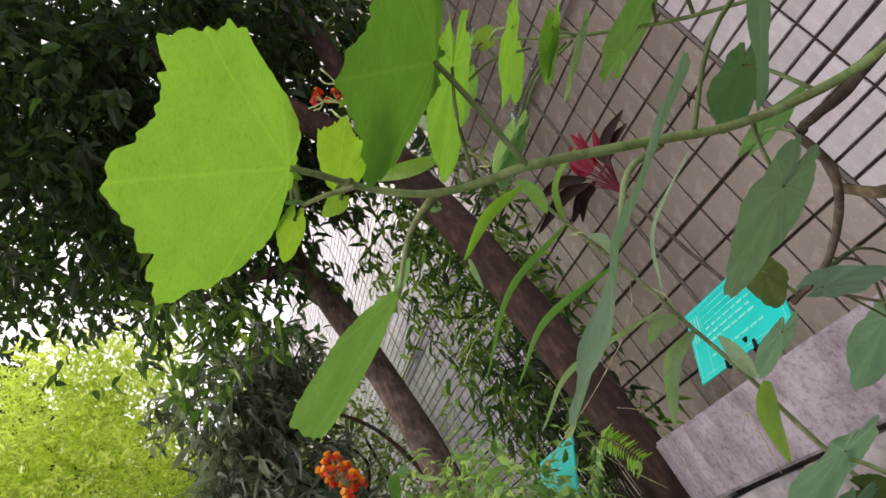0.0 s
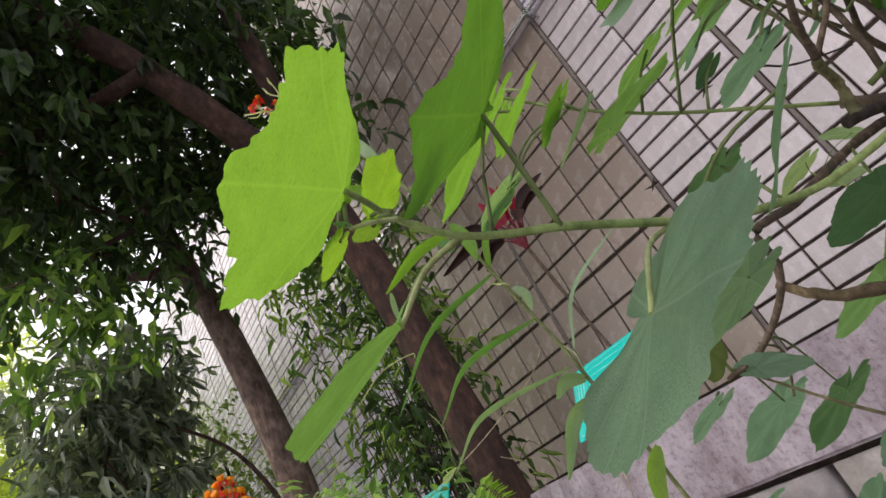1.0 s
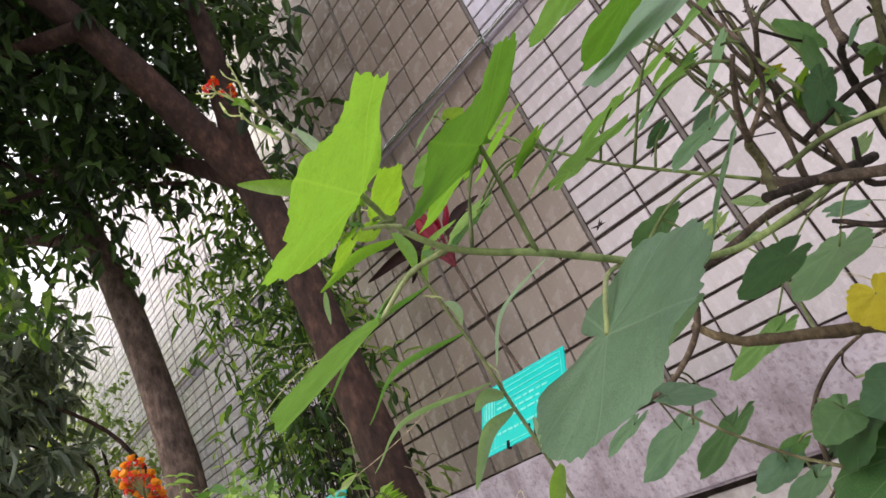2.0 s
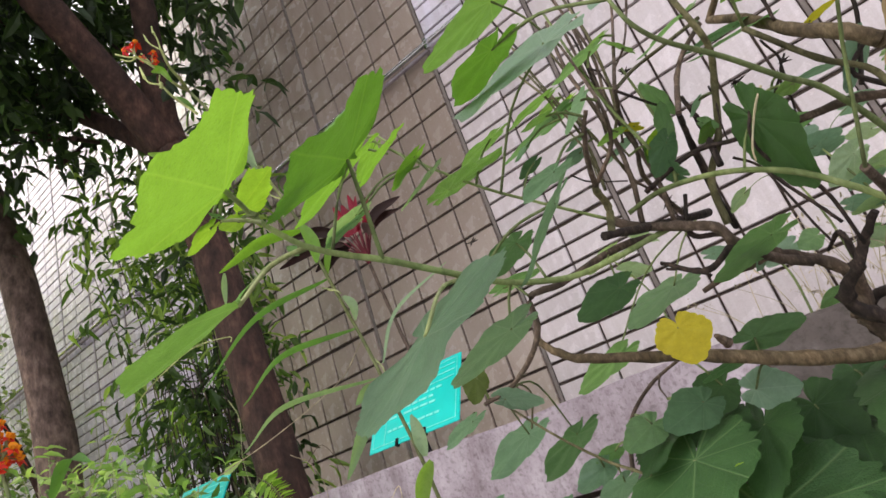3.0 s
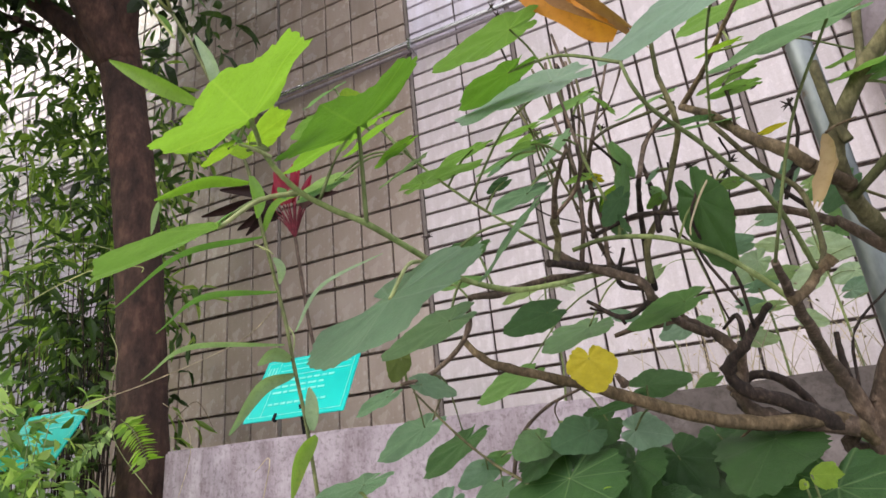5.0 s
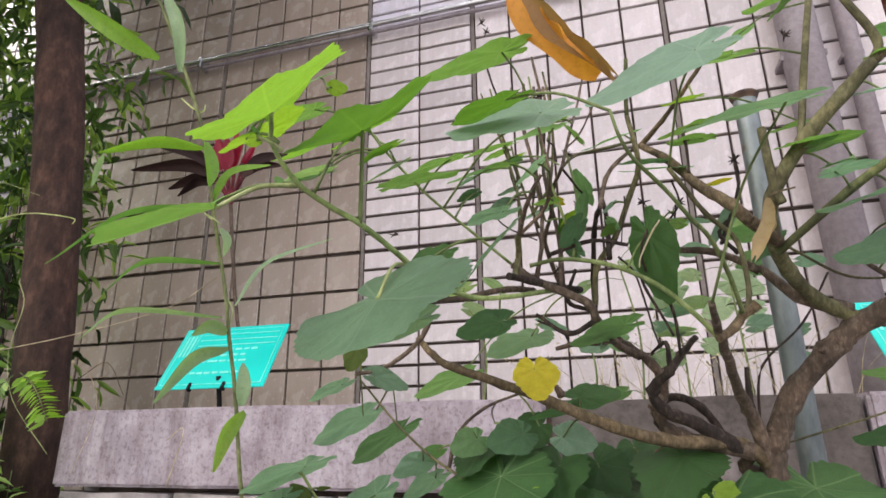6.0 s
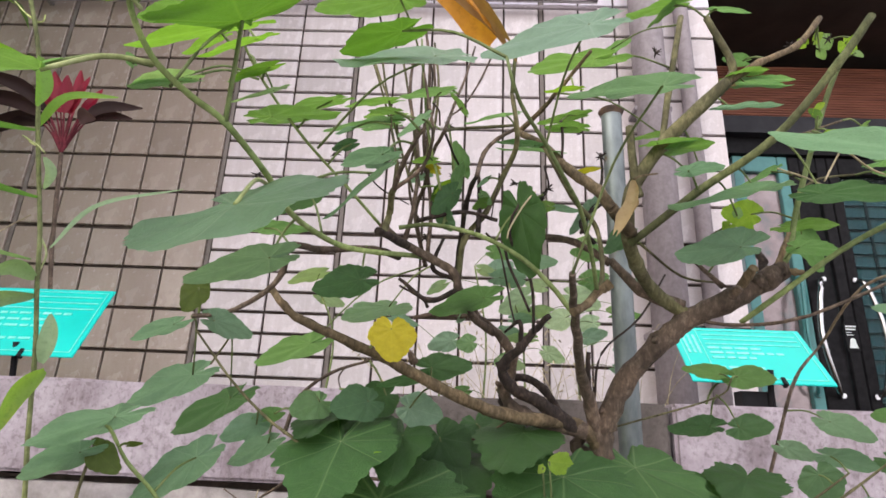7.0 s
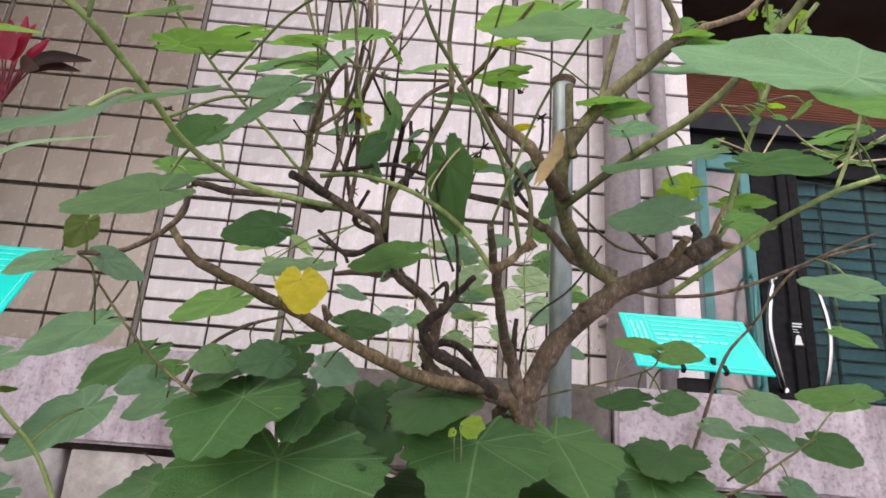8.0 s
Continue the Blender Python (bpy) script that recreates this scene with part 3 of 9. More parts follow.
bow_handle(d2, 3.428, -1, 0.085, 0.0125)
bow_handle(d3, 3.572, 1, 0.05, 0.0105)
bow_handle(d1, 3.322, -1, 0.04, 0.008, "teal_frame", "thin teal pull handle")
st = thing("door_sticker", "black notice with white marks stuck on the door", "sticker", (3.515, door_y - 0.0335, 1.06))
st.scale = (0.66, 1, 0.66)
boxed("film", (-0.045, -0.001, -0.10), (0.045, 0.001, 0.10), "black_metal", st)
for x0, x1, z0, z1 in ((-0.035, 0.035, 0.065, 0.075), (-0.035, 0.03, 0.045, 0.055), (-0.035, 0.0, 0.025, 0.030), (-0.035, 0.01, 0.008, 0.013)):
    boxed("text_bar", (x0, -0.0025, z0), (x1, -0.0012, z1), "white_print", st)
bm = bmesh.new()
ring = [bm.verts.new((x, -0.0026, z)) for x, z in ((-0.03, -0.08), (0.03, -0.08), (0.022, -0.05), (0.017, -0.02), (0.0, -0.008), (-0.017, -0.02), (-0.022, -0.05))]
bm.faces.new(ring)
part("mark", bm, "white_print", st, "white bell-shaped mark")

# ---------------------------------------------------------------- planter
PY, PZ = -0.99, 0.609
planter = thing("planter_wall", "weathered grey-mauve concrete planter edge with stains", "planter", (0, 0, 0))


def slab(x0, x1, dz, dy, finish="planter_concrete", label=""):
    bm = add_box(bmesh.new(), (x0, PY + dy, PZ - 0.165 + dz), (x1, PY + 0.09 + dy, PZ + dz))
    bmesh.ops.subdivide_edges(bm, edges=[e for e in bm.edges if abs(e.verts[0].co.x - e.verts[1].co.x) > 0.1], cuts=26, use_grid_fill=True)
    for v in bm.verts:
        v.co.z += noise.noise(v.co * 9) * 0.0025
        v.co.y += noise.noise(v.co * 7 + Vector((3, 0, 0))) * 0.002
    es = [e for e in bm.edges if len(e.link_faces) == 2 and e.calc_face_angle(0) > 0.8]
    bmesh.ops.bevel(bm, geom=es, offset=0.006, segments=2, affect="EDGES")
    part("coping_slab", bm, finish, planter, label)


slab(0.475, 1.606, 0, 0)
slab(1.616, 2.115, -0.004, 0.006, "planter_stained", "darker mottled coping slab")
slab(2.122, 2.70, -0.002, 0.004)
slab(2.71, 4.6, 0.0, 0.0)
boxed("joint", (1.6065, PY + 0.012, PZ - 0.16), (1.6155, PY + 0.085, PZ - 0.006), "rust", planter)
boxed("end_wall", (0.477, PY + 0.092, 0.0), (0.56, -0.01, PZ - 0.004), "planter_concrete", planter)
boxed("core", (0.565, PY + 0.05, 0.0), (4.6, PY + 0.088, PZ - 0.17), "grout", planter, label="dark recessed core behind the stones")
rnd = random.Random(11)
for row in range(3):
    x = 0.48 + (0.0 if row % 2 == 0 else -0.0)
    while x < 3.4:
        w = rnd.uniform(0.24, 0.40)
        z1 = 0.430 - row * 0.145
        bm = add_box(bmesh.new(), (x + 0.008, PY + 0.008 + rnd.uniform(0, 0.012), z1 - 0.132), (x + w - 0.008, PY + 0.07, z1))
        bmesh.ops.subdivide_edges(bm, edges=bm.edges[:], cuts=2, use_grid_fill=True)
        for v in bm.verts:
            v.co += Vector((noise.noise(v.co * 17), noise.noise(v.co * 17 + Vector((9, 0, 0))), noise.noise(v.co * 17 + Vector((0, 9, 0))))) * 0.007
        for f in bm.faces:
            f.smooth = True
        part("stone", bm, "stone_block", planter)
        x += w
soil_bed = bmesh.new()
bmesh.ops.create_grid(soil_bed, x_segments=70, y_segments=16, size=1)
for v in soil_bed.verts:
    v.co = Vector((2.57 + v.co.x * 2.0, -0.455 + v.co.y * 0.44, 0.54 + noise.noise(Vector((v.co.x * 22, v.co.y * 6, 0))) * 0.016))
for f in soil_bed.faces:
    f.smooth = True
tagged(part("planter_soil", soil_bed, "soil"), "dark soil filling the planter", "soil", kind="structure")


# ---------------------------------------------------------------- plant labels
def plaque(x, y, z, wide, tall, tilt, turn=0.0, lines=8):
    """A small tilted plate on two clips and a stake; the writing on it cannot be read."""
    ob = thing("plant_sign", "teal plastic plant label on a stake with pale print", "sign", (x, y, z), group="teal plant labels")
    m = pose(0, 0, 0, -(90 - tilt) + 0, 0, turn)
    rnd = random.Random(int(x * 100))

    def put(name, bm, mat, label=""):
        bm.transform(m)
        return part(name, bm, mat, ob, label)

    put("plate", add_box(bmesh.new(), (-wide / 2, -0.002, 0), (wide / 2, 0.002, tall), 0.0012), "sign_teal")
    e = 0.011
    for lo, hi in (((-wide / 2 + e, e), (wide / 2 - e, e + 0.0016)), ((-wide / 2 + e, tall - e), (wide / 2 - e, tall - e + 0.0016)),
                   ((-wide / 2 + e, e + 0.002), (-wide / 2 + e + 0.0016, tall - e - 0.0004)), ((wide / 2 - e - 0.0016, e + 0.002), (wide / 2 - e, tall - e - 0.0004)),
                   ((-wide / 2 + 0.052, e + 0.002), (-wide / 2 + 0.0535, tall - e - 0.0004))):
        put("border_line", add_box(bmesh.new(), (lo[0], -0.0034, lo[1]), (hi[0], -0.0022, hi[1])), "sign_ink")
    for k in range(lines):
        zz = tall - 0.026 - k * (tall - 0.05) / lines
        x0 = -wide / 2 + 0.062
        stop = wide / 2 - (0.02 if k < 3 else rnd.uniform(0.06, 0.14))
        if k < 3:
            put("text_bar", add_box(bmesh.new(), (x0, -0.0034, zz), (stop, -0.0022, zz + 0.0025)), "sign_ink")
            continue
        if k == lines - 2:
            continue
        while x0 < stop:
            step = rnd.uniform(0.012, 0.03)
            put("text_bar", add_box(bmesh.new(), (x0, -0.0034, zz), (min(x0 + step, stop + 0.01), -0.0022, zz + 0.0062)), "sign_ink")
            x0 += step + 0.006
    for k in range(3):
        put("text_bar", add_box(bmesh.new(), (-wide / 2 + 0.018 + k * 0.011, -0.0034, tall - 0.028 - tall * 0.34), (-wide / 2 + 0.023 + k * 0.011, -0.0022, tall - 0.026)), "sign_ink")
    for cx in (-wide * 0.17, wide * 0.14):
        put("clip", add_box(bmesh.new(), (cx - 0.004, -0.006, -0.004), (cx + 0.004, 0.006, 0.016), 0.001), "black_metal")
    tube("stake", [(0.02, 0.012, 0.03), (0.02, 0.03, -0.06), (0.02, 0.03, 0.53 - z)], 0.006, 0.006, "black_metal", ob, 8, 3)
    return ob


plaque(0.798, -0.90, 0.657, 0.306, 0.191, 59)
plaque(2.336, -0.90, 0.657, 0.280, 0.168, 50)
boxed("box_foot", (2.30, -0.875, 0.54), (2.365, -0.84, 0.645), "black_metal", None)
tagged(bpy.data.objects["box_foot"], "small black post behind the plant label", "post")

# iron post in front of the planter
post = thing("fence_post", "galvanised steel tube post with rusty open top", "post", (1.900, -1.487, 0))
r = 0.0112
bm = bmesh.new()
sides = 28
prof = [(r, -0.02), (r, 0.60), (r, 0.881), (r * 1.05, 0.884), (r * 1.20, 0.888), (r * 1.30, 0.8905), (r * 1.22, 0.892), (r * 1.0, 0.885), (r * 0.86, 0.880), (r * 0.86, 0.70)]
rings = [[bm.verts.new((math.cos(2 * math.pi * k / sides) * rr, math.sin(2 * math.pi * k / sides) * rr, z)) for k in range(sides)] for rr, z in prof]
for i, (a, b) in enumerate(zip(rings, rings[1:])):
    for k in range(sides):
        f = bm.faces.new((a[k], a[(k + 1) % sides], b[(k + 1) % sides], b[k]))
        f.smooth = True
        f.material_index = 1 if 3 <= i <= 7 else 0
bm.faces.new(rings[-1])
part("tube", bm, ["galvanised", "rust"], post)

# ---------------------------------------------------------------- leaves and stems
LEAF_MESH = {}
LEAF_LABEL = {"leaf_yellow": "yellowed leaf", "leaf_bright": "bright translucent young leaf", "leaf_young": "small yellow-green young leaf", "leaf_olive": "dull olive leaf"}


def leaf_outline(kind, a, seed):
    """Reach of the blade from the petiole, at the angle a from the tip."""
    s = abs(a) / math.pi
    deg = abs(a) * 180 / math.pi
    if kind == "maple":          # large, shallowly lobed and toothed
        r = 0.60 + 0.16 * math.cos(a) + 0.075 * math.cos(5 * a) * (1 - s) + 0.04 * math.cos(3 * a)
        teeth = 0.035 * abs(math.sin(a * 13 + seed)) + 0.016 * math.sin(a * 31 + seed * 2)
    elif kind == "hero":         # broad young leaf with blunt corners, cut straight at the stalk
        side = a * 180 / math.pi
        r = float(np.interp(side, (-180, -130, -102, -78, -64, -50, -39, -27, -15, -7, 0, 10, 20, 36, 46, 53, 58, 70, 90, 180),
                            (0.03, 0.08, 0.20, 0.53, 0.74, 0.79, 0.90, 0.80, 0.80, 0.92, 1.0, 0.92, 0.88, 0.93, 0.74, 0.65, 0.50, 0.30, 0.12, 0.03)))
        teeth = 0.026 * abs(math.sin(a * 17 + seed)) + 0.013 * math.sin(a * 47 + seed) + 0.008 * math.sin(a * 83)
        return r + teeth * (1 if deg < 70 else 0.3)
    elif kind == "long":         # narrower young leaf, widest towards its jagged end
        r = float(np.interp(deg, (0, 3, 6, 9, 12, 15, 20, 28, 40, 60, 90, 180), (0.965, 0.985, 0.96, 0.985, 0.90, 0.78, 0.58, 0.35, 0.18, 0.09, 0.05, 0.02)))
        teeth = 0.012 * abs(math.sin(a * 60 + seed)) + 0.006 * math.sin(a * 131)
        return r + teeth * (1 if deg < 60 else 0.2)
    elif kind == "kidney":       # broader than long, two deep lobes behind the stalk
        r = float(np.interp(deg, (0, 14, 28, 45, 70, 95, 118, 140, 158, 170, 180), (0.86, 0.83, 0.90, 0.91, 1.0, 0.98, 0.88, 0.74, 0.52, 0.28, 0.10))) + 0.02 * math.sin(2 * a + seed)
        teeth = 0.018 * abs(math.sin(a * 19 + seed)) + 0.012 * math.sin(a * 47 + seed)
        return r + teeth * (1 if deg < 150 else 0.2)
    else:                        # heart-shaped with fine teeth
        r = 0.57 + 0.22 * math.cos(a) + 0.13 * math.cos(a) ** 8 * (1 if abs(a) < 1.57 else 0) + 0.04 * math.cos(5 * a) * (1 - 0.6 * s) + 0.03 * math.sin(2 * a + seed)
        teeth = 0.026 * abs(math.sin(a * 9 + seed)) + 0.010 * math.sin(a * 23 + seed * 2) + 0.007 * math.sin(a * 41)
    notch = max(0.0, (s - 0.86) / 0.14)
    return (r + teeth) * (1 - 0.72 * notch ** 1.3)


def leaf_mesh(kind, material, seed):
    key = (kind, material, seed)
    if key in LEAF_MESH:
        return LEAF_MESH[key]
    rnd = random.Random(seed * 7 + 3)
    n, rings = {"hero": (330, 9), "long": (330, 9), "kidney": (280, 9), "maple": (240, 8)}.get(kind, (110, 5))
    bm = bmesh.new()
    far = [leaf_outline(kind, (k / n * 2 - 1) * math.pi, seed) for k in range(n + 1)]
    tip = leaf_outline(kind, 0, seed)
    wide = max(far[k] * abs(math.sin((k / n * 2 - 1) * math.pi)) for k in range(n + 1)) * 2
    fold, droop, wave, ph = rnd.uniform(0.0, 0.06), rnd.uniform(0.01, 0.05), rnd.uniform(0.006, 0.014), rnd.uniform(0, 6)
    if kind in ("hero", "long", "kidney"):
        fold, droop, wave = (0.22 if kind == "long" else 0.05), 0.03, 0.016
    centre = bm.verts.new((0, 0, 0))
    last = None
    for i in range(1, rings + 1):
        f = (i / rings) ** 0.85
        row = []
        for k in range(n + 1):
            a = (k / n * 2 - 1) * math.pi
            x, y = far[k] * f * math.sin(a) / wide, far[k] * f * math.cos(a) / tip
            z = fold * abs(x) - droop * y * y * (1 if y > 0 else 0.3) + wave * f * f * math.sin(a * 6 + ph) + 0.012 * math.cos(a * 9) * f
            z += noise.noise(Vector((x * 3 + seed, y * 3, 0.5))) * 0.03 * f
            row.append(bm.verts.new((x, y, z)))
        for k in range(n):
            if last is None:
                fc = bm.faces.new((centre, row[k + 1], row[k]))
            else:
                fc = bm.faces.new((last[k], last[k + 1], row[k + 1], row[k]))
            fc.smooth = True
        last = row
    me = bpy.data.meshes.new("leaf")
    bm.to_mesh(me)
    bm.free()
    me.materials.append(MATS[material])
    LEAF_MESH[key] = me
    return me


def leaf(owner, kind, base, tip, side, material, seed=0, root=None, stalk="stem_green", thick=0.0009):
    """One leaf: its base and tip, and the vector across its blade; root: where its stalk leaves the stem."""
    base, tip, side = Vector(base), Vector(tip), Vector(side)
    axis = tip - base
    up = side.cross(axis).normalized() * (side.length + axis.length) * 0.5
    ob = new("leaf", leaf_mesh(kind, material, seed % 4))
    m = Matrix((side, axis, up)).transposed().to_4x4()
    m.translation = base
    ob.parent = owner
    ob.matrix_basis = owner.matrix_basis.inverted() @ m
    if root:
        root = Vector(root)
        mid = (root + base) / 2 + Vector((0, 0, 0.12 * (root - base).length))
        bm = add_tube(bmesh.new(), [root, mid, base], thick * 1.25, thick, 6, 4)
        bm.transform(owner.matrix_basis.inverted())
        st = part("stalk", bm, stalk, ob)
        st.matrix_parent_inverse = ob.matrix_basis.inverted()
    if material in LEAF_LABEL:
        tagged(ob, LEAF_LABEL[material])
    return ob


def blade(owner, base, mid, tip, width, across, material, name="leaf"):
    """A narrow leaf along a bowed midrib."""
    path = spline([base, mid, tip], 9)
    across = Vector(across).normalized()
    bm = bmesh.new()
    rows = []
    n = len(path) - 1
    for i, c in enumerate(path):
        t = i / n
        d = (path[min(i + 1, n)] - path[max(i - 1, 0)]).normalized()
        w = (across - d * across.dot(d)).normalized()
        u = d.cross(w)
        h = width * 0.5 * (math.sin(math.pi * min(1, (t * 0.93 + 0.05))) ** 0.75) * (1 - 0.25 * t) + 0.0002
        rows.append([bm.verts.new(c + w * h * s + u * (abs(s) * h * 0.35)) for s in (-1, -0.5, 0, 0.5, 1)])
    for a, b in zip(rows, rows[1:]):
        for k in range(4):
            f = bm.faces.new((a[k], a[k + 1], b[k + 1], b[k]))
            f.smooth = True
    bm.transform(owner.matrix_basis.inverted())
    return part(name, bm, material, owner)


def branch(owner, points, r0, r1, material, knobs=0.12, sides=9, seed=1, name="branch", steps=5):
    rough = 0.11 * r0 if material in ("bark_dead", "bark_twig", "bark_tan") else 0.0
    bm = add_tube(bmesh.new(), points, r0, r1, sides, steps, knobs, seed, wander=rough)
    bm.transform(owner.matrix_basis.inverted())
    return part(name, bm, material, owner, "blackened dead wood" if material == "bark_dead" else "")


def seed_head(owner, at, size, seed):
    """A dry star-shaped seed capsule."""
    rnd = random.Random(seed)
    bm = bmesh.new()
    c = Vector(at)
    for k in range(8):
        d = Vector((rnd.uniform(-1, 1), rnd.uniform(-1, 1), rnd.uniform(-0.6, 1))).normalized()
        add_tube(bm, [c, c + d * size * 0.6, c + d * size], size * 0.16, size * 0.03, 5, 2)
    bm.transform(owner.matrix_basis.inverted())
    return part("seed_capsule", bm, "bark_dead", owner)


def cloud(name, places, directions, length, width, material, owner=None, seed=0, droop=0.3, fold=0.2):
    """Many small leaves as one mesh: a bent lozenge at each place."""
    g = np.random.RandomState(seed)
    p = np.asarray(places, dtype=float)
    n = len(p)
    d = np.asarray(directions, dtype=float)
    d = d / np.linalg.norm(d, axis=1, keepdims=True)
    up = g.normal(size=(n, 3)) * 0.6 + (0, 0, 1)
    s = np.cross(d, up)
    s /= np.linalg.norm(s, axis=1, keepdims=True) + 1e-9
    nn = np.cross(s, d)
    L = (length * g.uniform(0.6, 1.25, n))[:, None]
    Wd = (width * g.uniform(0.7, 1.2, n))[:, None]
    v = np.stack([p, p + d * L * 0.33 + s * Wd * 0.5 + nn * L * fold * 0.3, p + d * L * 0.33 - s * Wd * 0.5 + nn * L * fold * 0.3, p + d * L * 0.36,
                  p + d * L * 0.7 + s * Wd * 0.38 - nn * L * droop * 0.25, p + d * L * 0.7 - s * Wd * 0.38 - nn * L * droop * 0.25, p + d * L - nn * L * droop], axis=1)
    base = (np.arange(n) * 7)[:, None]
    faces = np.concatenate([base + f for f in ((0, 1, 3, 3), (0, 3, 2, 2), (1, 4, 6, 3), (3, 6, 5, 2))]).tolist()
    faces = [f if f[2] != f[3] else f[:3] for f in faces]
    me = bpy.data.meshes.new(name)
    me.from_pydata(v.reshape(-1, 3).tolist(), [], faces)
    me.materials.append(MATS[material])
    ob = new(name, me)
    if owner:
        ob.parent = owner
        ob.matrix_parent_inverse = owner.matrix_basis.inverted()
    return ob


def curled_leaf(owner, base, tip, width, material, seed, bend=(0, 0, 0), ragged=0.0):
    """A dead leaf rolled up lengthwise."""
    base, tip, bend = Vector(base), Vector(tip), Vector(bend)
    axis = tip - base
    d = axis.normalized()
    u = d.cross(Vector((0.2, 0.9, 0.3))).normalized()
    w = d.cross(u)
    rnd = random.Random(seed)
    bm = bmesh.new()
    rows = []
    n, k = 22, 11
    for i in range(n + 1):
        t = i / n
        h = width * 0.5 * (math.sin(math.pi * (0.06 + 0.9 * t)) ** 0.6)
        turn = 0.35 + 0.5 * t + 0.3 * math.sin(t * 7 + seed)
        curl = 1.0 + 0.3 * math.sin(t * 5 + seed)
        row = []
        for j in range(k + 1):
            s = (j / k * 2 - 1)
            a = s * curl + turn
            r = h * (1.0 + 0.2 * noise.noise(Vector((t * 5, s * 3, seed))))
            edge = 1 + 0.04 * math.sin(t * 31 + seed) * abs(s) ** 3
            row.append(bm.verts.new(base + bend * (4 * t * (1 - t)) + axis * (t + (0.02 + ragged * t ** 4) * s * s) + (u * math.sin(a) + w * (1 - math.cos(a) * 0.8)) * r * edge - w * h * 0.4 + u * 0.1 * width * math.sin(t * 3.1)))
        rows.append(row)
    for a, b in zip(rows, rows[1:]):
        for j in range(k):
            f = bm.faces.new((a[j], a[j + 1], b[j + 1], b[j]))
            f.smooth = True
    bm.transform(owner.matrix_basis.inverted())
    part("blade", bm, material, owner)
    st = add_tube(bmesh.new(), [base, base - axis * 0.12 + u * 0.004, base - axis * 0.25 + u * 0.012], 0.0007, 0.0005, 6, 3)
    st.transform(owner.matrix_basis.inverted())
    part("stalk", st, "bark_tan", owner)


def flower_head(owner, at, up, size, count, seed):
    """An umbel of small five-petalled florets and buds."""
    rnd = random.Random(seed)
    c, up = Vector(at), Vector(up).normalized()
    for k in range(count):
        d = (up + Vector((rnd.uniform(-1, 1), rnd.uniform(-1, 1), rnd.uniform(-0.5, 0.9))) * 0.95).normalized()
        e = c + d * size * rnd.uniform(0.7, 1.0)
        if count > 14:
            e = c + Vector((d.x * 0.62, d.y * 0.62, d.z * 0.6)) * size + up * size * rnd.uniform(-0.75, 0.75)
        bm = add_tube(bmesh.new(), [c, c.lerp(e, 0.5) + up * size * 0.1, e], 0.0008, 0.0007, 5, 3)
        bm.transform(owner.matrix_basis.inverted())
        stem = part("pedicel", bm, "stem_pale", owner)
        if count < 14 and k >= 5:
            bm = add_tube(bmesh.new(), [e, e + d * size * 0.1, e + d * size * 0.24], 0.0012, 0.0006, 7, 3)
            bm.transform(owner.matrix_basis.inverted())
            part("bud", bm, "stem_pale", stem)
            continue
        u = d.cross(Vector((0.3, 0.8, 0.5))).normalized()
        w = d.cross(u)
        red = "petal_pink" if (count < 14 and k % 3 == 2) else "petal_red"
        bm = bmesh.new()
        for p in range(5):
            a = 2 * math.pi * p / 5
            o = (u * math.cos(a) + w * math.sin(a))
            s = d.cross(o)
            q = size * (0.26 if count > 14 else 0.34)
            v = [bm.verts.new(e + x) for x in (o * 0.0008, o * q * 0.55 + s * q * 0.34 - d * q * 0.12, o * q - d * q * 0.5, o * q * 0.55 - s * q * 0.34 - d * q * 0.12)]
            f = bm.faces.new(v)
            f.smooth = True
        bm.transform(owner.matrix_basis.inverted())
        part("petals", bm, red, stem, "reflexed red petals")
        bm = bmesh.new()
        for p in range(5):
            a = 2 * math.pi * (p + 0.5) / 5
            o = (u * math.cos(a) + w * math.sin(a))
            add_tube(bm, [e, e + o * size * 0.07 + d * size * 0.06, e + o * size * 0.07 + d * size * 0.15], size * 0.045, size * 0.06, 6, 2)
        bm.transform(owner.matrix_basis.inverted())
        part("corona", bm, "petal_orange", stem, "orange floret centre")



# ---------------------------------------------------------------- the mallow shrub
shrub = thing("mallow_shrub", "leggy mallow shrub with pruned brown stems and soft green leaves", "shrub", (1.850, -1.560, 0.0))
branch(shrub, [(1.865, -1.570, 0.344), (1.856, -1.580, 0.443), (1.849, -1.585, 0.512), (1.851, -1.590, 0.538), (1.867, -1.600, 0.573), (1.893, -1.610, 0.602), (1.913, -1.615, 0.620)], 0.0091, 0.0078, "bark_twig", 0.14, 12, 1)
branch(shrub, [(1.897, -1.612, 0.605), (1.913, -1.615, 0.620), (1.941, -1.625, 0.633), (1.972, -1.633, 0.650)], 0.0075, 0.0083, "bark_twig", 0.16, 12, 2)
branch(shrub, [(1.966, -1.632, 0.647), (1.974, -1.634, 0.652), (1.980, -1.636, 0.656), (1.985, -1.637, 0.659)], 0.0084, 0.0070, "bark_twig", 0.14, 12, 281)
branch(shrub, [(1.979, -1.636, 0.657), (1.984, -1.638, 0.671), (1.991, -1.640, 0.688)], 0.0028, 0.0016, "bark_tan", 0.2, 8, 285)
branch(shrub, [(1.950, -1.628, 0.640), (1.953, -1.643, 0.650), (1.955, -1.649, 0.655)], 0.0040, 0.0034, "bark_tan", 0.16, 9, 282)
branch(shrub, [(1.969, -1.632, 0.650), (1.975, -1.626, 0.668), (1.972, -1.624, 0.676)], 0.0038, 0.0026, "bark_dead", 0.2, 8, 283)
branch(shrub, [(1.982, -1.637, 0.657), (1.991, -1.641, 0.655), (1.996, -1.643, 0.654)], 0.0028, 0.0022, "bark_tan", 0.2, 8, 284)
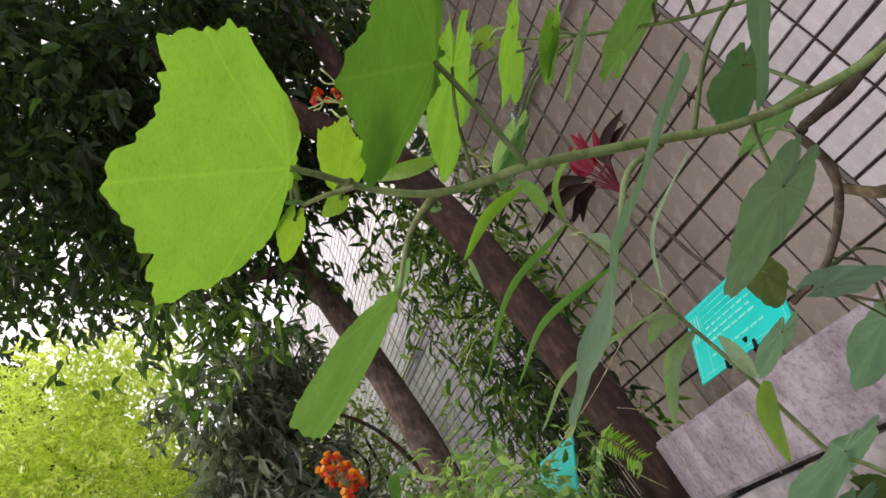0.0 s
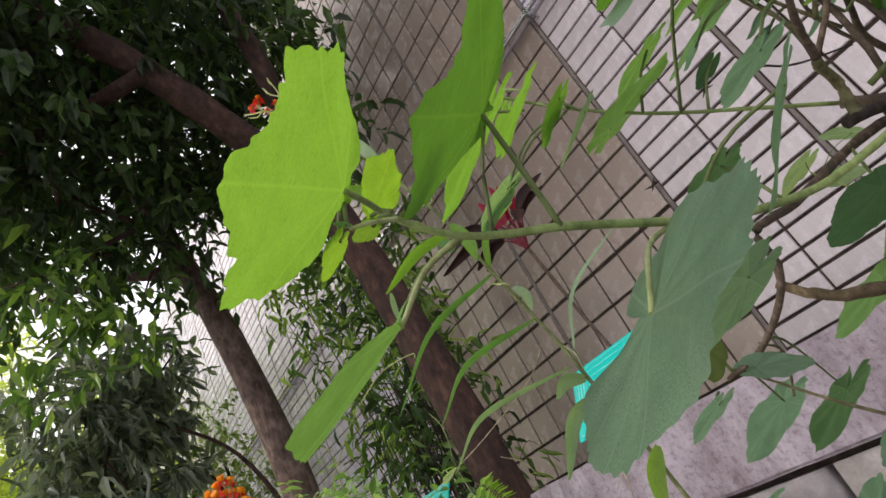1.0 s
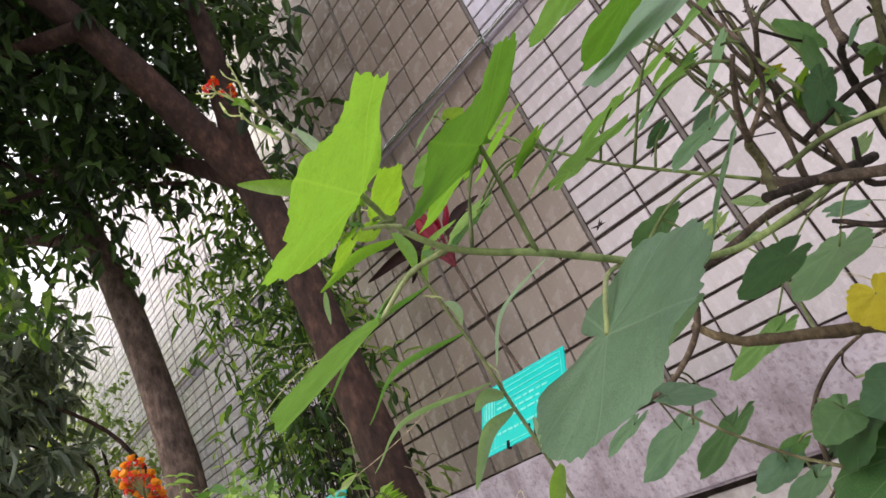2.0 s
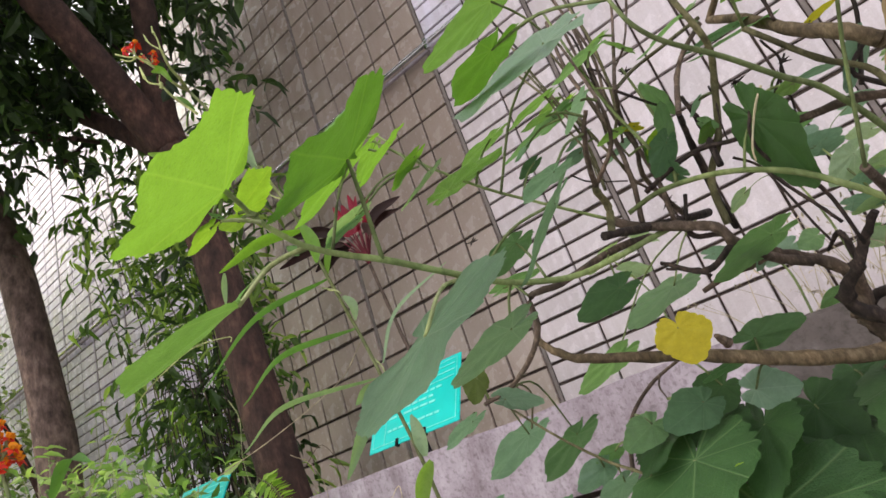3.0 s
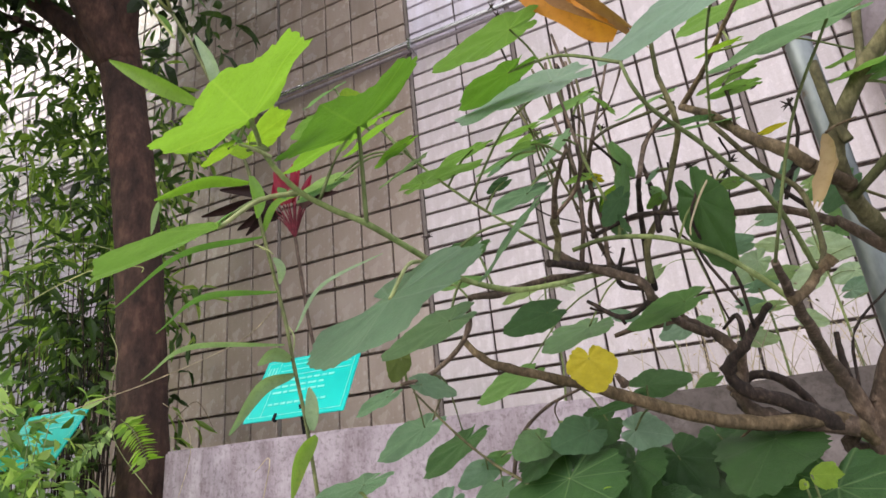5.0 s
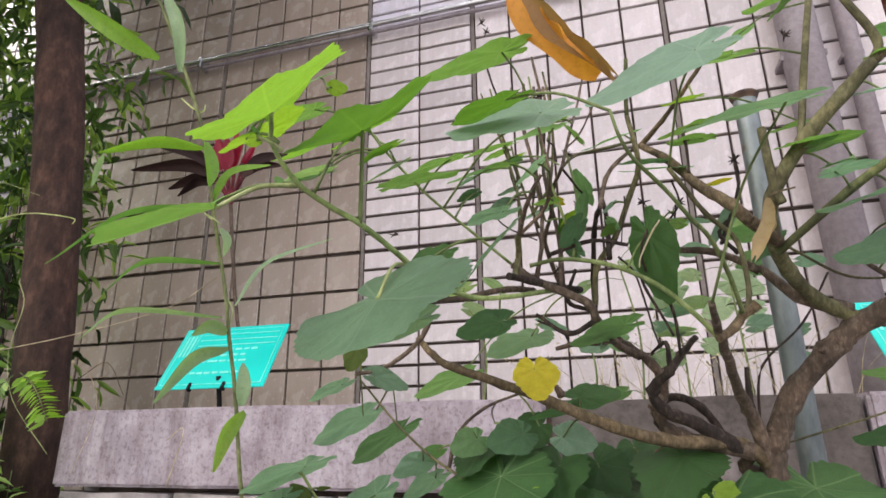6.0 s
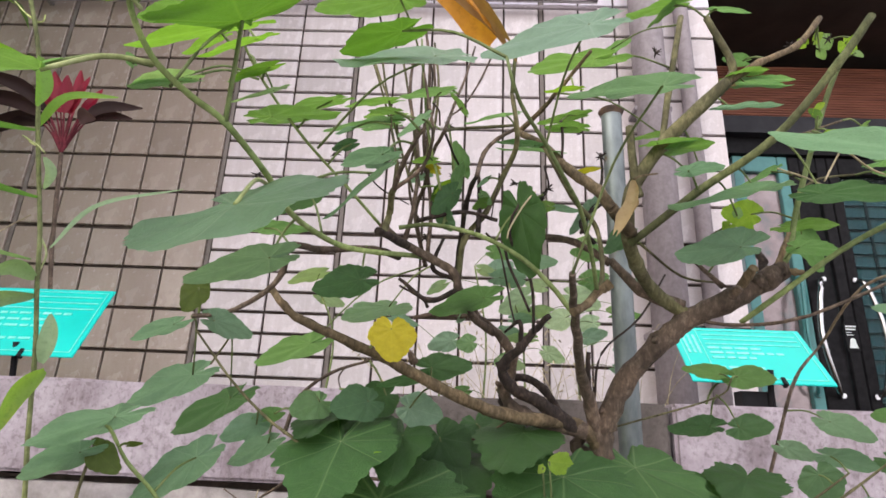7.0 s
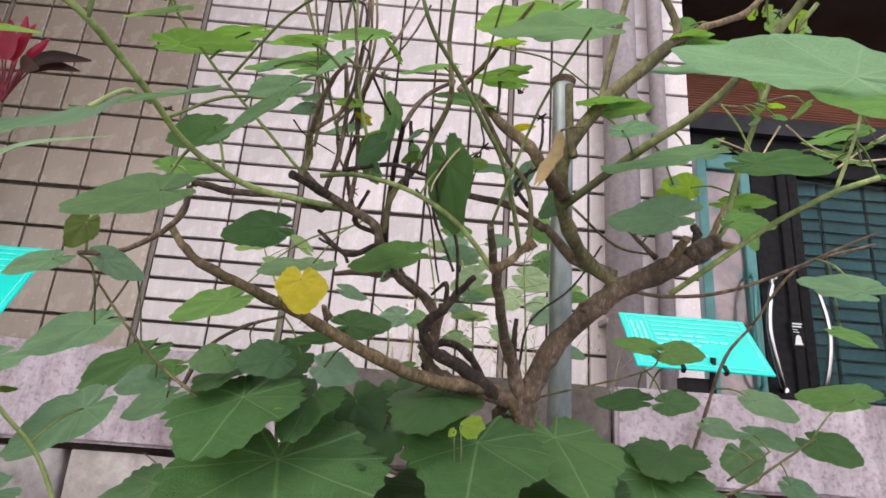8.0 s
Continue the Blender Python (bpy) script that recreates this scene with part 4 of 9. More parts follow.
branch(shrub, [(1.918, -1.615, 0.622), (1.889, -1.620, 0.640), (1.869, -1.640, 0.658), (1.858, -1.660, 0.678), (1.857, -1.680, 0.702), (1.882, -1.690, 0.739), (1.927, -1.700, 0.784)], 0.0054, 0.0049, "stem_olive", 0.12, 10, 3)
branch(shrub, [(1.857, -1.610, 0.670), (1.879, -1.615, 0.644), (1.911, -1.615, 0.630)], 0.0030, 0.0064, "bark_twig", 0.14, 10, 4)
branch(shrub, [(1.857, -1.610, 0.667), (1.828, -1.610, 0.685), (1.793, -1.610, 0.691)], 0.0034, 0.0025, "bark_twig", 0.14, 9, 5)
branch(shrub, [(1.859, -1.660, 0.667), (1.901, -1.690, 0.698), (1.944, -1.720, 0.726), (1.983, -1.740, 0.773), (2.005, -1.750, 0.805)], 0.0030, 0.0027, "stem_deep", 0.08, 9, 6)
branch(shrub, [(1.927, -1.700, 0.783), (1.933, -1.700, 0.801), (1.918, -1.700, 0.843)], 0.0034, 0.0025, "stem_olive", 0.08, 8, 7)
branch(shrub, [(1.878, -1.690, 0.734), (1.892, -1.680, 0.792), (1.916, -1.660, 0.878)], 0.0025, 0.0025, "stem_olive", 0.08, 8, 8)
branch(shrub, [(1.927, -1.700, 0.783), (1.953, -1.700, 0.802), (1.990, -1.690, 0.826), (2.020, -1.680, 0.862)], 0.0027, 0.0024, "bark_tan", 0.20, 8, 9)
branch(shrub, [(1.861, -1.685, 0.695), (1.858, -1.685, 0.711), (1.857, -1.685, 0.753)], 0.0030, 0.0030, "stem_olive", 0.05, 8, 10)
for a, b, ra, rb, sd in (((1.820, -1.706, 0.615), (1.830, -1.708, 0.622), 0.0026, 0.0036, 286), ((1.944, -1.634, 0.637), (1.946, -1.642, 0.641), 0.0042, 0.0026, 287),
                         ((1.890, -1.612, 0.600), (1.886, -1.618, 0.604), 0.0046, 0.0028, 288), ((1.853, -1.590, 0.545), (1.847, -1.597, 0.549), 0.0042, 0.0022, 289),
                         ((1.771, -1.600, 0.563), (1.763, -1.606, 0.566), 0.0036, 0.0018, 290), ((1.774, -1.610, 0.586), (1.781, -1.617, 0.592), 0.0036, 0.0014, 291),
                         ((1.748, -1.620, 0.612), (1.744, -1.628, 0.621), 0.0030, 0.0012, 292), ((1.700, -1.655, 0.574), (1.697, -1.663, 0.580), 0.0034, 0.0014, 293)):
    branch(shrub, [a, tuple((Vector(a) + Vector(b)) / 2), b], ra, rb, "bark_tan" if sd == 286 else "bark_twig", 0.20, 9, sd, "knot")
branch(shrub, [(1.849, -1.585, 0.516), (1.827, -1.600, 0.536), (1.769, -1.620, 0.541), (1.734, -1.640, 0.551), (1.692, -1.660, 0.569), (1.661, -1.675, 0.581), (1.631, -1.690, 0.591), (1.614, -1.700, 0.602), (1.603, -1.700, 0.615)], 0.0055, 0.0022, "bark_tan", 0.12, 11, 11)
branch(shrub, [(1.851, -1.585, 0.509), (1.844, -1.590, 0.529), (1.838, -1.600, 0.551), (1.828, -1.620, 0.570), (1.810, -1.690, 0.597), (1.798, -1.745, 0.617)], 0.0072, 0.0020, "bark_twig", 0.10, 11, 15)
branch(shrub, [(1.808, -1.700, 0.603), (1.823, -1.690, 0.619), (1.832, -1.680, 0.635), (1.832, -1.670, 0.675), (1.813, -1.680, 0.695), (1.790, -1.700, 0.725)], 0.0021, 0.0016, "stem_olive", 0.08, 8, 16)
branch(shrub, [(1.808, -1.700, 0.601), (1.792, -1.700, 0.622), (1.773, -1.690, 0.644), (1.744, -1.680, 0.663), (1.710, -1.675, 0.672), (1.685, -1.675, 0.669)], 0.0018, 0.0017, "stem_green", 0.05, 8, 17)
branch(shrub, [(1.827, -1.600, 0.532), (1.796, -1.610, 0.552), (1.773, -1.620, 0.562), (1.766, -1.630, 0.576), (1.779, -1.640, 0.590), (1.787, -1.640, 0.600), (1.799, -1.650, 0.612)], 0.0058, 0.0021, "bark_dead", 0.28, 10, 18)
branch(shrub, [(1.834, -1.600, 0.532), (1.784, -1.600, 0.543), (1.770, -1.600, 0.561), (1.775, -1.610, 0.587), (1.752, -1.620, 0.612), (1.727, -1.620, 0.617), (1.696, -1.630, 0.611)], 0.0062, 0.0018, "bark_twig", 0.28, 11, 19)
branch(shrub, [(1.822, -1.590, 0.532), (1.804, -1.585, 0.564), (1.782, -1.580, 0.574), (1.769, -1.580, 0.554), (1.790, -1.585, 0.536)], 0.0033, 0.0026, "bark_dead", 0.20, 9, 20)
branch(shrub, [(1.781, -1.620, 0.595), (1.780, -1.620, 0.613), (1.770, -1.600, 0.608)], 0.0022, 0.0011, "bark_dead", 0.20, 8, 21)
branch(shrub, [(1.760, -1.620, 0.603), (1.743, -1.630, 0.613), (1.731, -1.665, 0.625), (1.727, -1.670, 0.637), (1.707, -1.672, 0.648), (1.685, -1.675, 0.659), (1.672, -1.675, 0.671)], 0.0031, 0.0032, "bark_twig", 0.14, 10, 22)
branch(shrub, [(1.730, -1.667, 0.625), (1.709, -1.665, 0.617), (1.686, -1.660, 0.634)], 0.0024, 0.0013, "bark_dead", 0.20, 8, 23)
branch(shrub, [(1.727, -1.667, 0.633), (1.711, -1.665, 0.642), (1.718, -1.660, 0.667)], 0.0019, 0.0013, "bark_dead", 0.18, 8, 25)
branch(shrub, [(1.708, -1.650, 0.615), (1.703, -1.650, 0.622), (1.686, -1.655, 0.630)], 0.0013, 0.0009, "bark_dead", 0.20, 7, 26)
branch(shrub, [(1.839, -1.600, 0.548), (1.837, -1.600, 0.573), (1.838, -1.600, 0.594)], 0.0026, 0.0018, "bark_dead", 0.16, 8, 27)
branch(shrub, [(1.841, -1.600, 0.555), (1.851, -1.590, 0.595), (1.888, -1.580, 0.629), (1.916, -1.570, 0.671)], 0.0011, 0.0009, "bark_dead", 0.08, 6, 28)
branch(shrub, [(1.839, -1.585, 0.534), (1.829, -1.580, 0.520), (1.850, -1.580, 0.511)], 0.0040, 0.0064, "bark_twig", 0.15, 9, 29)
branch(shrub, [(1.690, -1.675, 0.659), (1.695, -1.670, 0.690), (1.695, -1.665, 0.737), (1.685, -1.660, 0.792), (1.686, -1.655, 0.842)], 0.0019, 0.0013, "bark_twig", 0.10, 7, 32)
branch(shrub, [(1.707, -1.670, 0.649), (1.707, -1.660, 0.695), (1.698, -1.650, 0.756), (1.699, -1.640, 0.831), (1.693, -1.640, 0.879)], 0.0017, 0.0012, "bark_twig", 0.10, 7, 33)
branch(shrub, [(1.679, -1.680, 0.689), (1.678, -1.670, 0.733), (1.663, -1.660, 0.791), (1.646, -1.650, 0.843)], 0.0012, 0.0009, "stem_olive", 0.06, 6, 36)
branch(shrub, [(1.689, -1.670, 0.713), (1.704, -1.660, 0.745), (1.708, -1.650, 0.807), (1.702, -1.640, 0.861)], 0.0014, 0.0011, "stem_olive", 0.06, 6, 37)
branch(shrub, [(1.717, -1.660, 0.677), (1.724, -1.660, 0.716), (1.718, -1.650, 0.774)], 0.0014, 0.0010, "stem_green", 0.05, 6, 38)
branch(shrub, [(1.788, -1.655, 0.698), (1.800, -1.650, 0.716), (1.797, -1.650, 0.736)], 0.0009, 0.0007, "bark_dead", 0.20, 6, 39)
branch(shrub, [(1.829, -1.630, 0.686), (1.843, -1.620, 0.717), (1.851, -1.620, 0.740), (1.851, -1.620, 0.765)], 0.0016, 0.0011, "bark_dead", 0.12, 7, 41)
branch(shrub, [(1.840, -1.630, 0.677), (1.829, -1.630, 0.696), (1.848, -1.630, 0.713)], 0.0019, 0.0012, "bark_dead", 0.12, 7, 42)
branch(shrub, [(1.916, -1.615, 0.622), (1.944, -1.630, 0.614), (1.981, -1.650, 0.616), (2.021, -1.660, 0.632), (2.051, -1.670, 0.647), (2.078, -1.680, 0.660)], 0.0016, 0.0009, "bark_twig", 0.12, 7, 44)
branch(shrub, [(1.949, -1.630, 0.616), (1.975, -1.650, 0.637), (2.011, -1.670, 0.665), (2.043, -1.690, 0.683), (2.068, -1.700, 0.692)], 0.0022, 0.0019, "stem_green", 0.05, 7, 45)
branch(shrub, [(2.043, -1.690, 0.683), (2.071, -1.680, 0.732), (2.084, -1.680, 0.768)], 0.0014, 0.0012, "stem_green", 0.05, 6, 46)
branch(shrub, [(1.968, -1.630, 0.647), (1.999, -1.620, 0.675), (2.016, -1.620, 0.728), (2.057, -1.630, 0.839), (2.089, -1.640, 0.889)], 0.0024, 0.0022, "stem_green", 0.08, 7, 47)
branch(shrub, [(2.017, -1.620, 0.734), (2.036, -1.620, 0.746), (2.067, -1.620, 0.751)], 0.0013, 0.0008, "stem_olive", 0.08, 6, 48)
branch(shrub, [(1.944, -1.620, 0.647), (1.921, -1.620, 0.670)], 0.0024, 0.0015, "bark_twig", 0.10, 7, 49)
branch(shrub, [(1.873, -1.640, 0.675), (1.915, -1.610, 0.658), (1.953, -1.600, 0.656)], 0.0011, 0.0009, "stem_olive", 0.06, 6, 50)
branch(shrub, [(1.859, -1.570, 0.536), (1.953, -1.560, 0.565), (1.969, -1.560, 0.581)], 0.0009, 0.0008, "stem_olive", 0.06, 6, 51)
branch(shrub, [(2.001, -1.520, 0.476), (2.026, -1.520, 0.542), (2.047, -1.520, 0.590), (2.074, -1.520, 0.621)], 0.0018, 0.0013, "bark_twig", 0.18, 6, 52)
branch(shrub, [(1.989, -1.520, 0.419), (2.001, -1.520, 0.476)], 0.0020, 0.0018, "bark_twig", 0.10, 6, 53)
branch(shrub, [(2.074, -1.520, 0.621), (2.112, -1.540, 0.675), (2.174, -1.560, 0.698)], 0.0013, 0.0012, "bark_tan", 0.10, 6, 54)
branch(shrub, [(1.944, -1.720, 0.725), (2.001, -1.660, 0.765), (2.050, -1.640, 0.791)], 0.0009, 0.0010, "bark_tan", 0.06, 6, 55)
branch(shrub, [(1.906, -1.550, 0.460), (1.990, -1.540, 0.477), (2.029, -1.540, 0.472), (2.067, -1.540, 0.494), (2.106, -1.540, 0.520)], 0.0015, 0.0011, "stem_olive", 0.08, 6, 56)
branch(shrub, [(2.030, -1.540, 0.483), (2.069, -1.540, 0.509)], 0.0012, 0.0008, "stem_olive", 0.06, 6, 57)
branch(shrub, [(1.662, -1.660, 0.451), (1.632, -1.660, 0.507), (1.601, -1.660, 0.530), (1.573, -1.660, 0.554), (1.545, -1.670, 0.588)], 0.0013, 0.0008, "stem_olive", 0.08, 7, 58)
branch(shrub, [(1.555, -1.660, 0.566), (1.575, -1.680, 0.587), (1.577, -1.700, 0.596)], 0.0008, 0.0006, "stem_olive", 0.08, 6, 59)
branch(shrub, [(1.614, -1.660, 0.521), (1.616, -1.640, 0.547), (1.637, -1.630, 0.567), (1.663, -1.625, 0.577)], 0.0016, 0.0011, "bark_twig", 0.10, 7, 60)
branch(shrub, [(1.647, -1.630, 0.572), (1.641, -1.625, 0.564), (1.643, -1.625, 0.555)], 0.0008, 0.0005, "bark_twig", 0.10, 6, 61)
branch(shrub, [(1.561, -1.660, 0.432), (1.544, -1.675, 0.474), (1.524, -1.690, 0.500), (1.511, -1.700, 0.522), (1.493, -1.710, 0.525)], 0.0014, 0.0010, "stem_shoot", 0.10, 7, 62)
branch(shrub, [(1.509, -1.700, 0.448), (1.503, -1.700, 0.476), (1.507, -1.700, 0.509)], 0.0013, 0.0009, "stem_olive", 0.06, 7, 63)
blade(shrub, (1.4806, -1.7000, 0.4593), (1.5083, -1.7000, 0.4689), (1.5401, -1.6900, 0.4537), 0.0102, (-0.398, 0.774, 0.493), "blade_mid")
branch(shrub, [(1.697, -1.600, 0.438), (1.676, -1.620, 0.480)], 0.0016, 0.0014, "stem_pale", 0.04, 7, 64)
branch(shrub, [(1.847, -1.580, 0.443), (1.838, -1.580, 0.476), (1.814, -1.600, 0.499)], 0.0020, 0.0014, "stem_olive", 0.05, 7, 65)
branch(shrub, [(1.722, -1.600, 0.514), (1.757, -1.600, 0.528), (1.788, -1.600, 0.548)], 0.0009, 0.0008, "bark_tan", 0.10, 6, 66)
branch(shrub, [(1.440, -1.300, 0.414), (1.478, -1.300, 0.436), (1.509, -1.320, 0.456), (1.560, -1.360, 0.476), (1.700, -1.480, 0.480), (1.845, -1.575, 0.440)], 0.0011, 0.0022, "bark_twig", 0.2, 6, 340, "branch", 4)
branch(shrub, [(1.481, -1.305, 0.400), (1.486, -1.303, 0.435), (1.491, -1.305, 0.457)], 0.0012, 0.0009, "dry_straw", 0.1, 6, 341)
branch(shrub, [(1.446, -1.300, 0.456), (1.461, -1.300, 0.447), (1.478, -1.300, 0.436)], 0.0008, 0.0010, "bark_twig", 0.2, 6, 342)
leaf(shrub, "hero", (1.6139, -1.9215, 0.6747), (1.6417, -1.9689, 0.6549), (-0.0570, -0.0148, -0.0442), "leaf_bright", 0)
leaf(shrub, "hero", (1.6313, -1.8684, 0.6918), (1.6392, -1.9080, 0.6788), (-0.0773, -0.0042, -0.0350), "leaf_fresh", 1, (1.6283, -1.8610, 0.6449), "stem_green", 0.0009)
leaf(shrub, "long", (1.5640, -1.8880, 0.6505), (1.5398, -1.9294, 0.6212), (-0.0248, 0.0146, -0.0027), "leaf_light", 2, (1.6035, -1.8774, 0.6618), "stem_pale", 0.0010)
leaf(shrub, "heart", (1.8754, -1.9216, 0.6041), (1.8327, -1.9045, 0.6203), (0.0197, 0.0389, 0.0109), "leaf_grey", 1)
leaf(shrub, "heart", (1.8976, -1.9101, 0.6055), (1.8777, -1.9003, 0.6158), (0.0095, 0.0204, -0.0010), "leaf_mid", 2)
branch(shrub, [(1.885, -1.925, 0.601), (1.917, -1.902, 0.613), (1.970, -1.862, 0.658)], 0.0010, 0.0014, "stem_green", 0.05, 7, 91)
leaf(shrub, "hero", (1.5980, -1.9046, 0.6767), (1.6152, -1.8979, 0.6908), (0.0070, -0.0201, 0.0010), "leaf_young", 3, (1.6065, -1.9025, 0.6717), "stem_green", 0.0007)
leaf(shrub, "heart", (1.5960, -1.9042, 0.6739), (1.5915, -1.9105, 0.6723), (-0.0028, 0.0034, -0.0059), "leaf_young", 4, (1.6065, -1.9025, 0.6717), "stem_green", 0.0007)
leaf(shrub, "heart", (1.6049, -1.9242, 0.6627), (1.5971, -1.9298, 0.6549), (-0.0070, 0.0090, 0.0006), "leaf_young", 5, (1.6105, -1.9189, 0.6773), "stem_green", 0.0007)
leaf(shrub, "heart", (1.6084, -1.9217, 0.6661), (1.6080, -1.9256, 0.6677), (-0.0038, 0.0007, 0.0006), "leaf_mid", 6, (1.6105, -1.9189, 0.6773), "stem_green", 0.0007)
branch(shrub, [(1.610, -1.905, 0.666), (1.609, -1.914, 0.666), (1.608, -1.921, 0.665)], 0.0009, 0.0006, "stem_pale", 0.05, 7, 67)
leaf(shrub, "heart", (1.5869, -1.8685, 0.6685), (1.5858, -1.8725, 0.6710), (-0.0034, -0.0013, -0.0035), "leaf_mid", 7, (1.5999, -1.8753, 0.6624), "stem_green", 0.0007)
leaf(shrub, "heart", (1.5620, -1.8849, 0.6555), (1.5687, -1.8792, 0.6618), (0.0070, -0.0071, -0.0010), "leaf_mid", 8, (1.5999, -1.8753, 0.6624), "stem_green", 0.0007)
leaf(shrub, "heart", (1.5645, -1.7570, 0.7707), (1.5421, -1.7570, 0.7563), (-0.0054, 0.0224, 0.0084), "leaf_bright", 9, (1.5680, -1.7600, 0.7743), "stem_green", 0.0007)
leaf(shrub, "heart", (1.5417, -1.7570, 0.8122), (1.5113, -1.7570, 0.8041), (-0.0049, 0.0218, 0.0185), "leaf_mid", 13, (1.5529, -1.7650, 0.7949), "stem_green", 0.0007)
leaf(shrub, "heart", (1.5520, -1.7570, 0.8010), (1.5658, -1.7570, 0.7985), (0.0018, -0.0091, 0.0100), "leaf_young", 14, (1.5529, -1.7650, 0.7949), "stem_green", 0.0007)
leaf(shrub, "heart", (1.5698, -1.8000, 0.7064), (1.5402, -1.8000, 0.7037), (-0.0012, 0.0239, 0.0133), "leaf_mid", 23, (1.5952, -1.7544, 0.7400), "stem_green", 0.0007)
leaf(shrub, "heart", (1.5689, -1.7300, 0.6046), (1.5623, -1.7300, 0.5887), (0.0144, 0.0090, -0.0060), "leaf_olive", 34, (1.5687, -1.7225, 0.5882), "stem_green", 0.0007)
leaf(shrub, "heart", (1.5626, -1.7400, 0.5793), (1.5395, -1.7400, 0.5692), (0.0010, 0.0231, -0.0022), "leaf_grey", 35, (1.5598, -1.7300, 0.5842), "stem_green", 0.0007)
leaf(shrub, "heart", (1.5783, -1.7200, 0.5857), (1.6035, -1.7200, 0.5777), (0.0049, -0.0180, 0.0156), "leaf_grey", 36, (1.5736, -1.7188, 0.5912), "stem_green", 0.0007)
leaf(shrub, "heart", (1.6607, -1.6800, 0.6267), (1.6265, -1.6800, 0.6179), (0.0043, 0.0275, -0.0167), "leaf_dark", 37, (1.6626, -1.6787, 0.6530), "stem_green", 0.0007)
leaf(shrub, "heart", (1.6870, -1.6950, 0.5894), (1.6891, -1.6950, 0.5678), (-0.0336, -0.0041, -0.0032), "leaf_yellow", 39, (1.6686, -1.6713, 0.5777), "stem_green", 0.0007)
leaf(shrub, "heart", (1.7498, -1.6600, 0.6217), (1.7093, -1.6600, 0.6092), (0.0031, 0.0375, -0.0101), "leaf_mid", 41, (1.7344, -1.6562, 0.6223), "stem_green", 0.0007)
leaf(shrub, "heart", (1.7720, -1.6900, 0.6800), (1.7830, -1.6900, 0.6300), (0.0300, -0.0350, 0.0060), "leaf_deep", 42, (1.7548, -1.6838, 0.6559), "stem_green", 0.0007)
leaf(shrub, "heart", (1.7125, -1.6400, 0.5719), (1.7424, -1.6400, 0.5753), (-0.0021, -0.0198, 0.0192), "leaf_dark", 43, (1.7128, -1.6500, 0.5602), "stem_green", 0.0007)
leaf(shrub, "heart", (1.7010, -1.6400, 0.5634), (1.6727, -1.6400, 0.5578), (0.0012, 0.0258, -0.0061), "leaf_dark", 44, (1.7076, -1.6525, 0.5624), "stem_green", 0.0007)
leaf(shrub, "heart", (1.6963, -1.6200, 0.5435), (1.7220, -1.6200, 0.5373), (0.0066, -0.0021, 0.0270), "leaf_grey", 45, (1.7180, -1.6475, 0.5580), "stem_green", 0.0007)
leaf(shrub, "heart", (1.5873, -1.6400, 0.5267), (1.5631, -1.6400, 0.5152), (0.0080, 0.0162, -0.0169), "leaf_grey", 47, (1.5937, -1.6600, 0.5362), "stem_green", 0.0007)
leaf(shrub, "heart", (1.5556, -1.6600, 0.5030), (1.5152, -1.6600, 0.4710), (0.0104, 0.0443, -0.0131), "leaf_grey", 48, (1.5388, -1.6787, 0.4803), "stem_green", 0.0007)
leaf(shrub, "heart", (1.5223, -1.7100, 0.5262), (1.4711, -1.7100, 0.5068), (0.0029, 0.0497, -0.0077), "leaf_grey", 50, (1.5107, -1.7000, 0.5215), "stem_green", 0.0007)
leaf(shrub, "heart", (1.5049, -1.7100, 0.5049), (1.4729, -1.7100, 0.4888), (0.0049, 0.0311, -0.0097), "leaf_grey", 51, (1.5063, -1.7000, 0.5050), "stem_green", 0.0007)
leaf(shrub, "heart", (1.5093, -1.7000, 0.5056), (1.5260, -1.7000, 0.4940), (-0.0103, -0.0060, -0.0148), "leaf_olive", 52, (1.5063, -1.7000, 0.5050), "stem_green", 0.0007)
leaf(shrub, "heart", (1.5296, -1.7000, 0.5100), (1.5377, -1.7000, 0.5115), (-0.0006, -0.0068, 0.0033), "leaf_olive", 53, (1.5191, -1.6937, 0.5083), "stem_green", 0.0007)
leaf(shrub, "heart", (1.5976, -1.6400, 0.5141), (1.5710, -1.6400, 0.4983), (0.0067, 0.0253, -0.0113), "leaf_grey", 54, (1.6045, -1.6600, 0.5272), "stem_green", 0.0007)
leaf(shrub, "heart", (1.5993, -1.6400, 0.5344), (1.5823, -1.6400, 0.5270), (0.0044, 0.0130, -0.0101), "leaf_mid", 55, (1.6155, -1.6475, 0.5375), "stem_green", 0.0007)
leaf(shrub, "heart", (1.5344, -1.7000, 0.4562), (1.4892, -1.7000, 0.4405), (0.0073, 0.0380, -0.0210), "leaf_grey", 56, (1.5081, -1.7000, 0.4510), "stem_green", 0.0007)
leaf(shrub, "heart", (1.9801, -1.5400, 0.5425), (2.0108, -1.5400, 0.5433), (-0.0006, -0.0166, 0.0228), "leaf_dark", 57, (1.9546, -1.5600, 0.5675), "stem_green", 0.0007)
leaf(shrub, "heart", (1.9549, -1.5400, 0.5424), (1.9176, -1.5400, 0.5405), (0.0009, 0.0290, -0.0184), "leaf_dark", 58, (1.9526, -1.5600, 0.5655), "stem_green", 0.0007)
leaf(shrub, "heart", (2.0600, -1.5400, 0.5504), (2.0965, -1.5400, 0.5366), (0.0055, -0.0323, 0.0146), "leaf_grey", 59, (2.0337, -1.5200, 0.5601), "stem_green", 0.0007)
leaf(shrub, "heart", (2.1498, -1.5400, 0.5579), (2.0978, -1.5400, 0.5609), (-0.0013, 0.0423, -0.0225), "leaf_mid", 60, (2.1059, -1.5400, 0.5204), "stem_green", 0.0007)
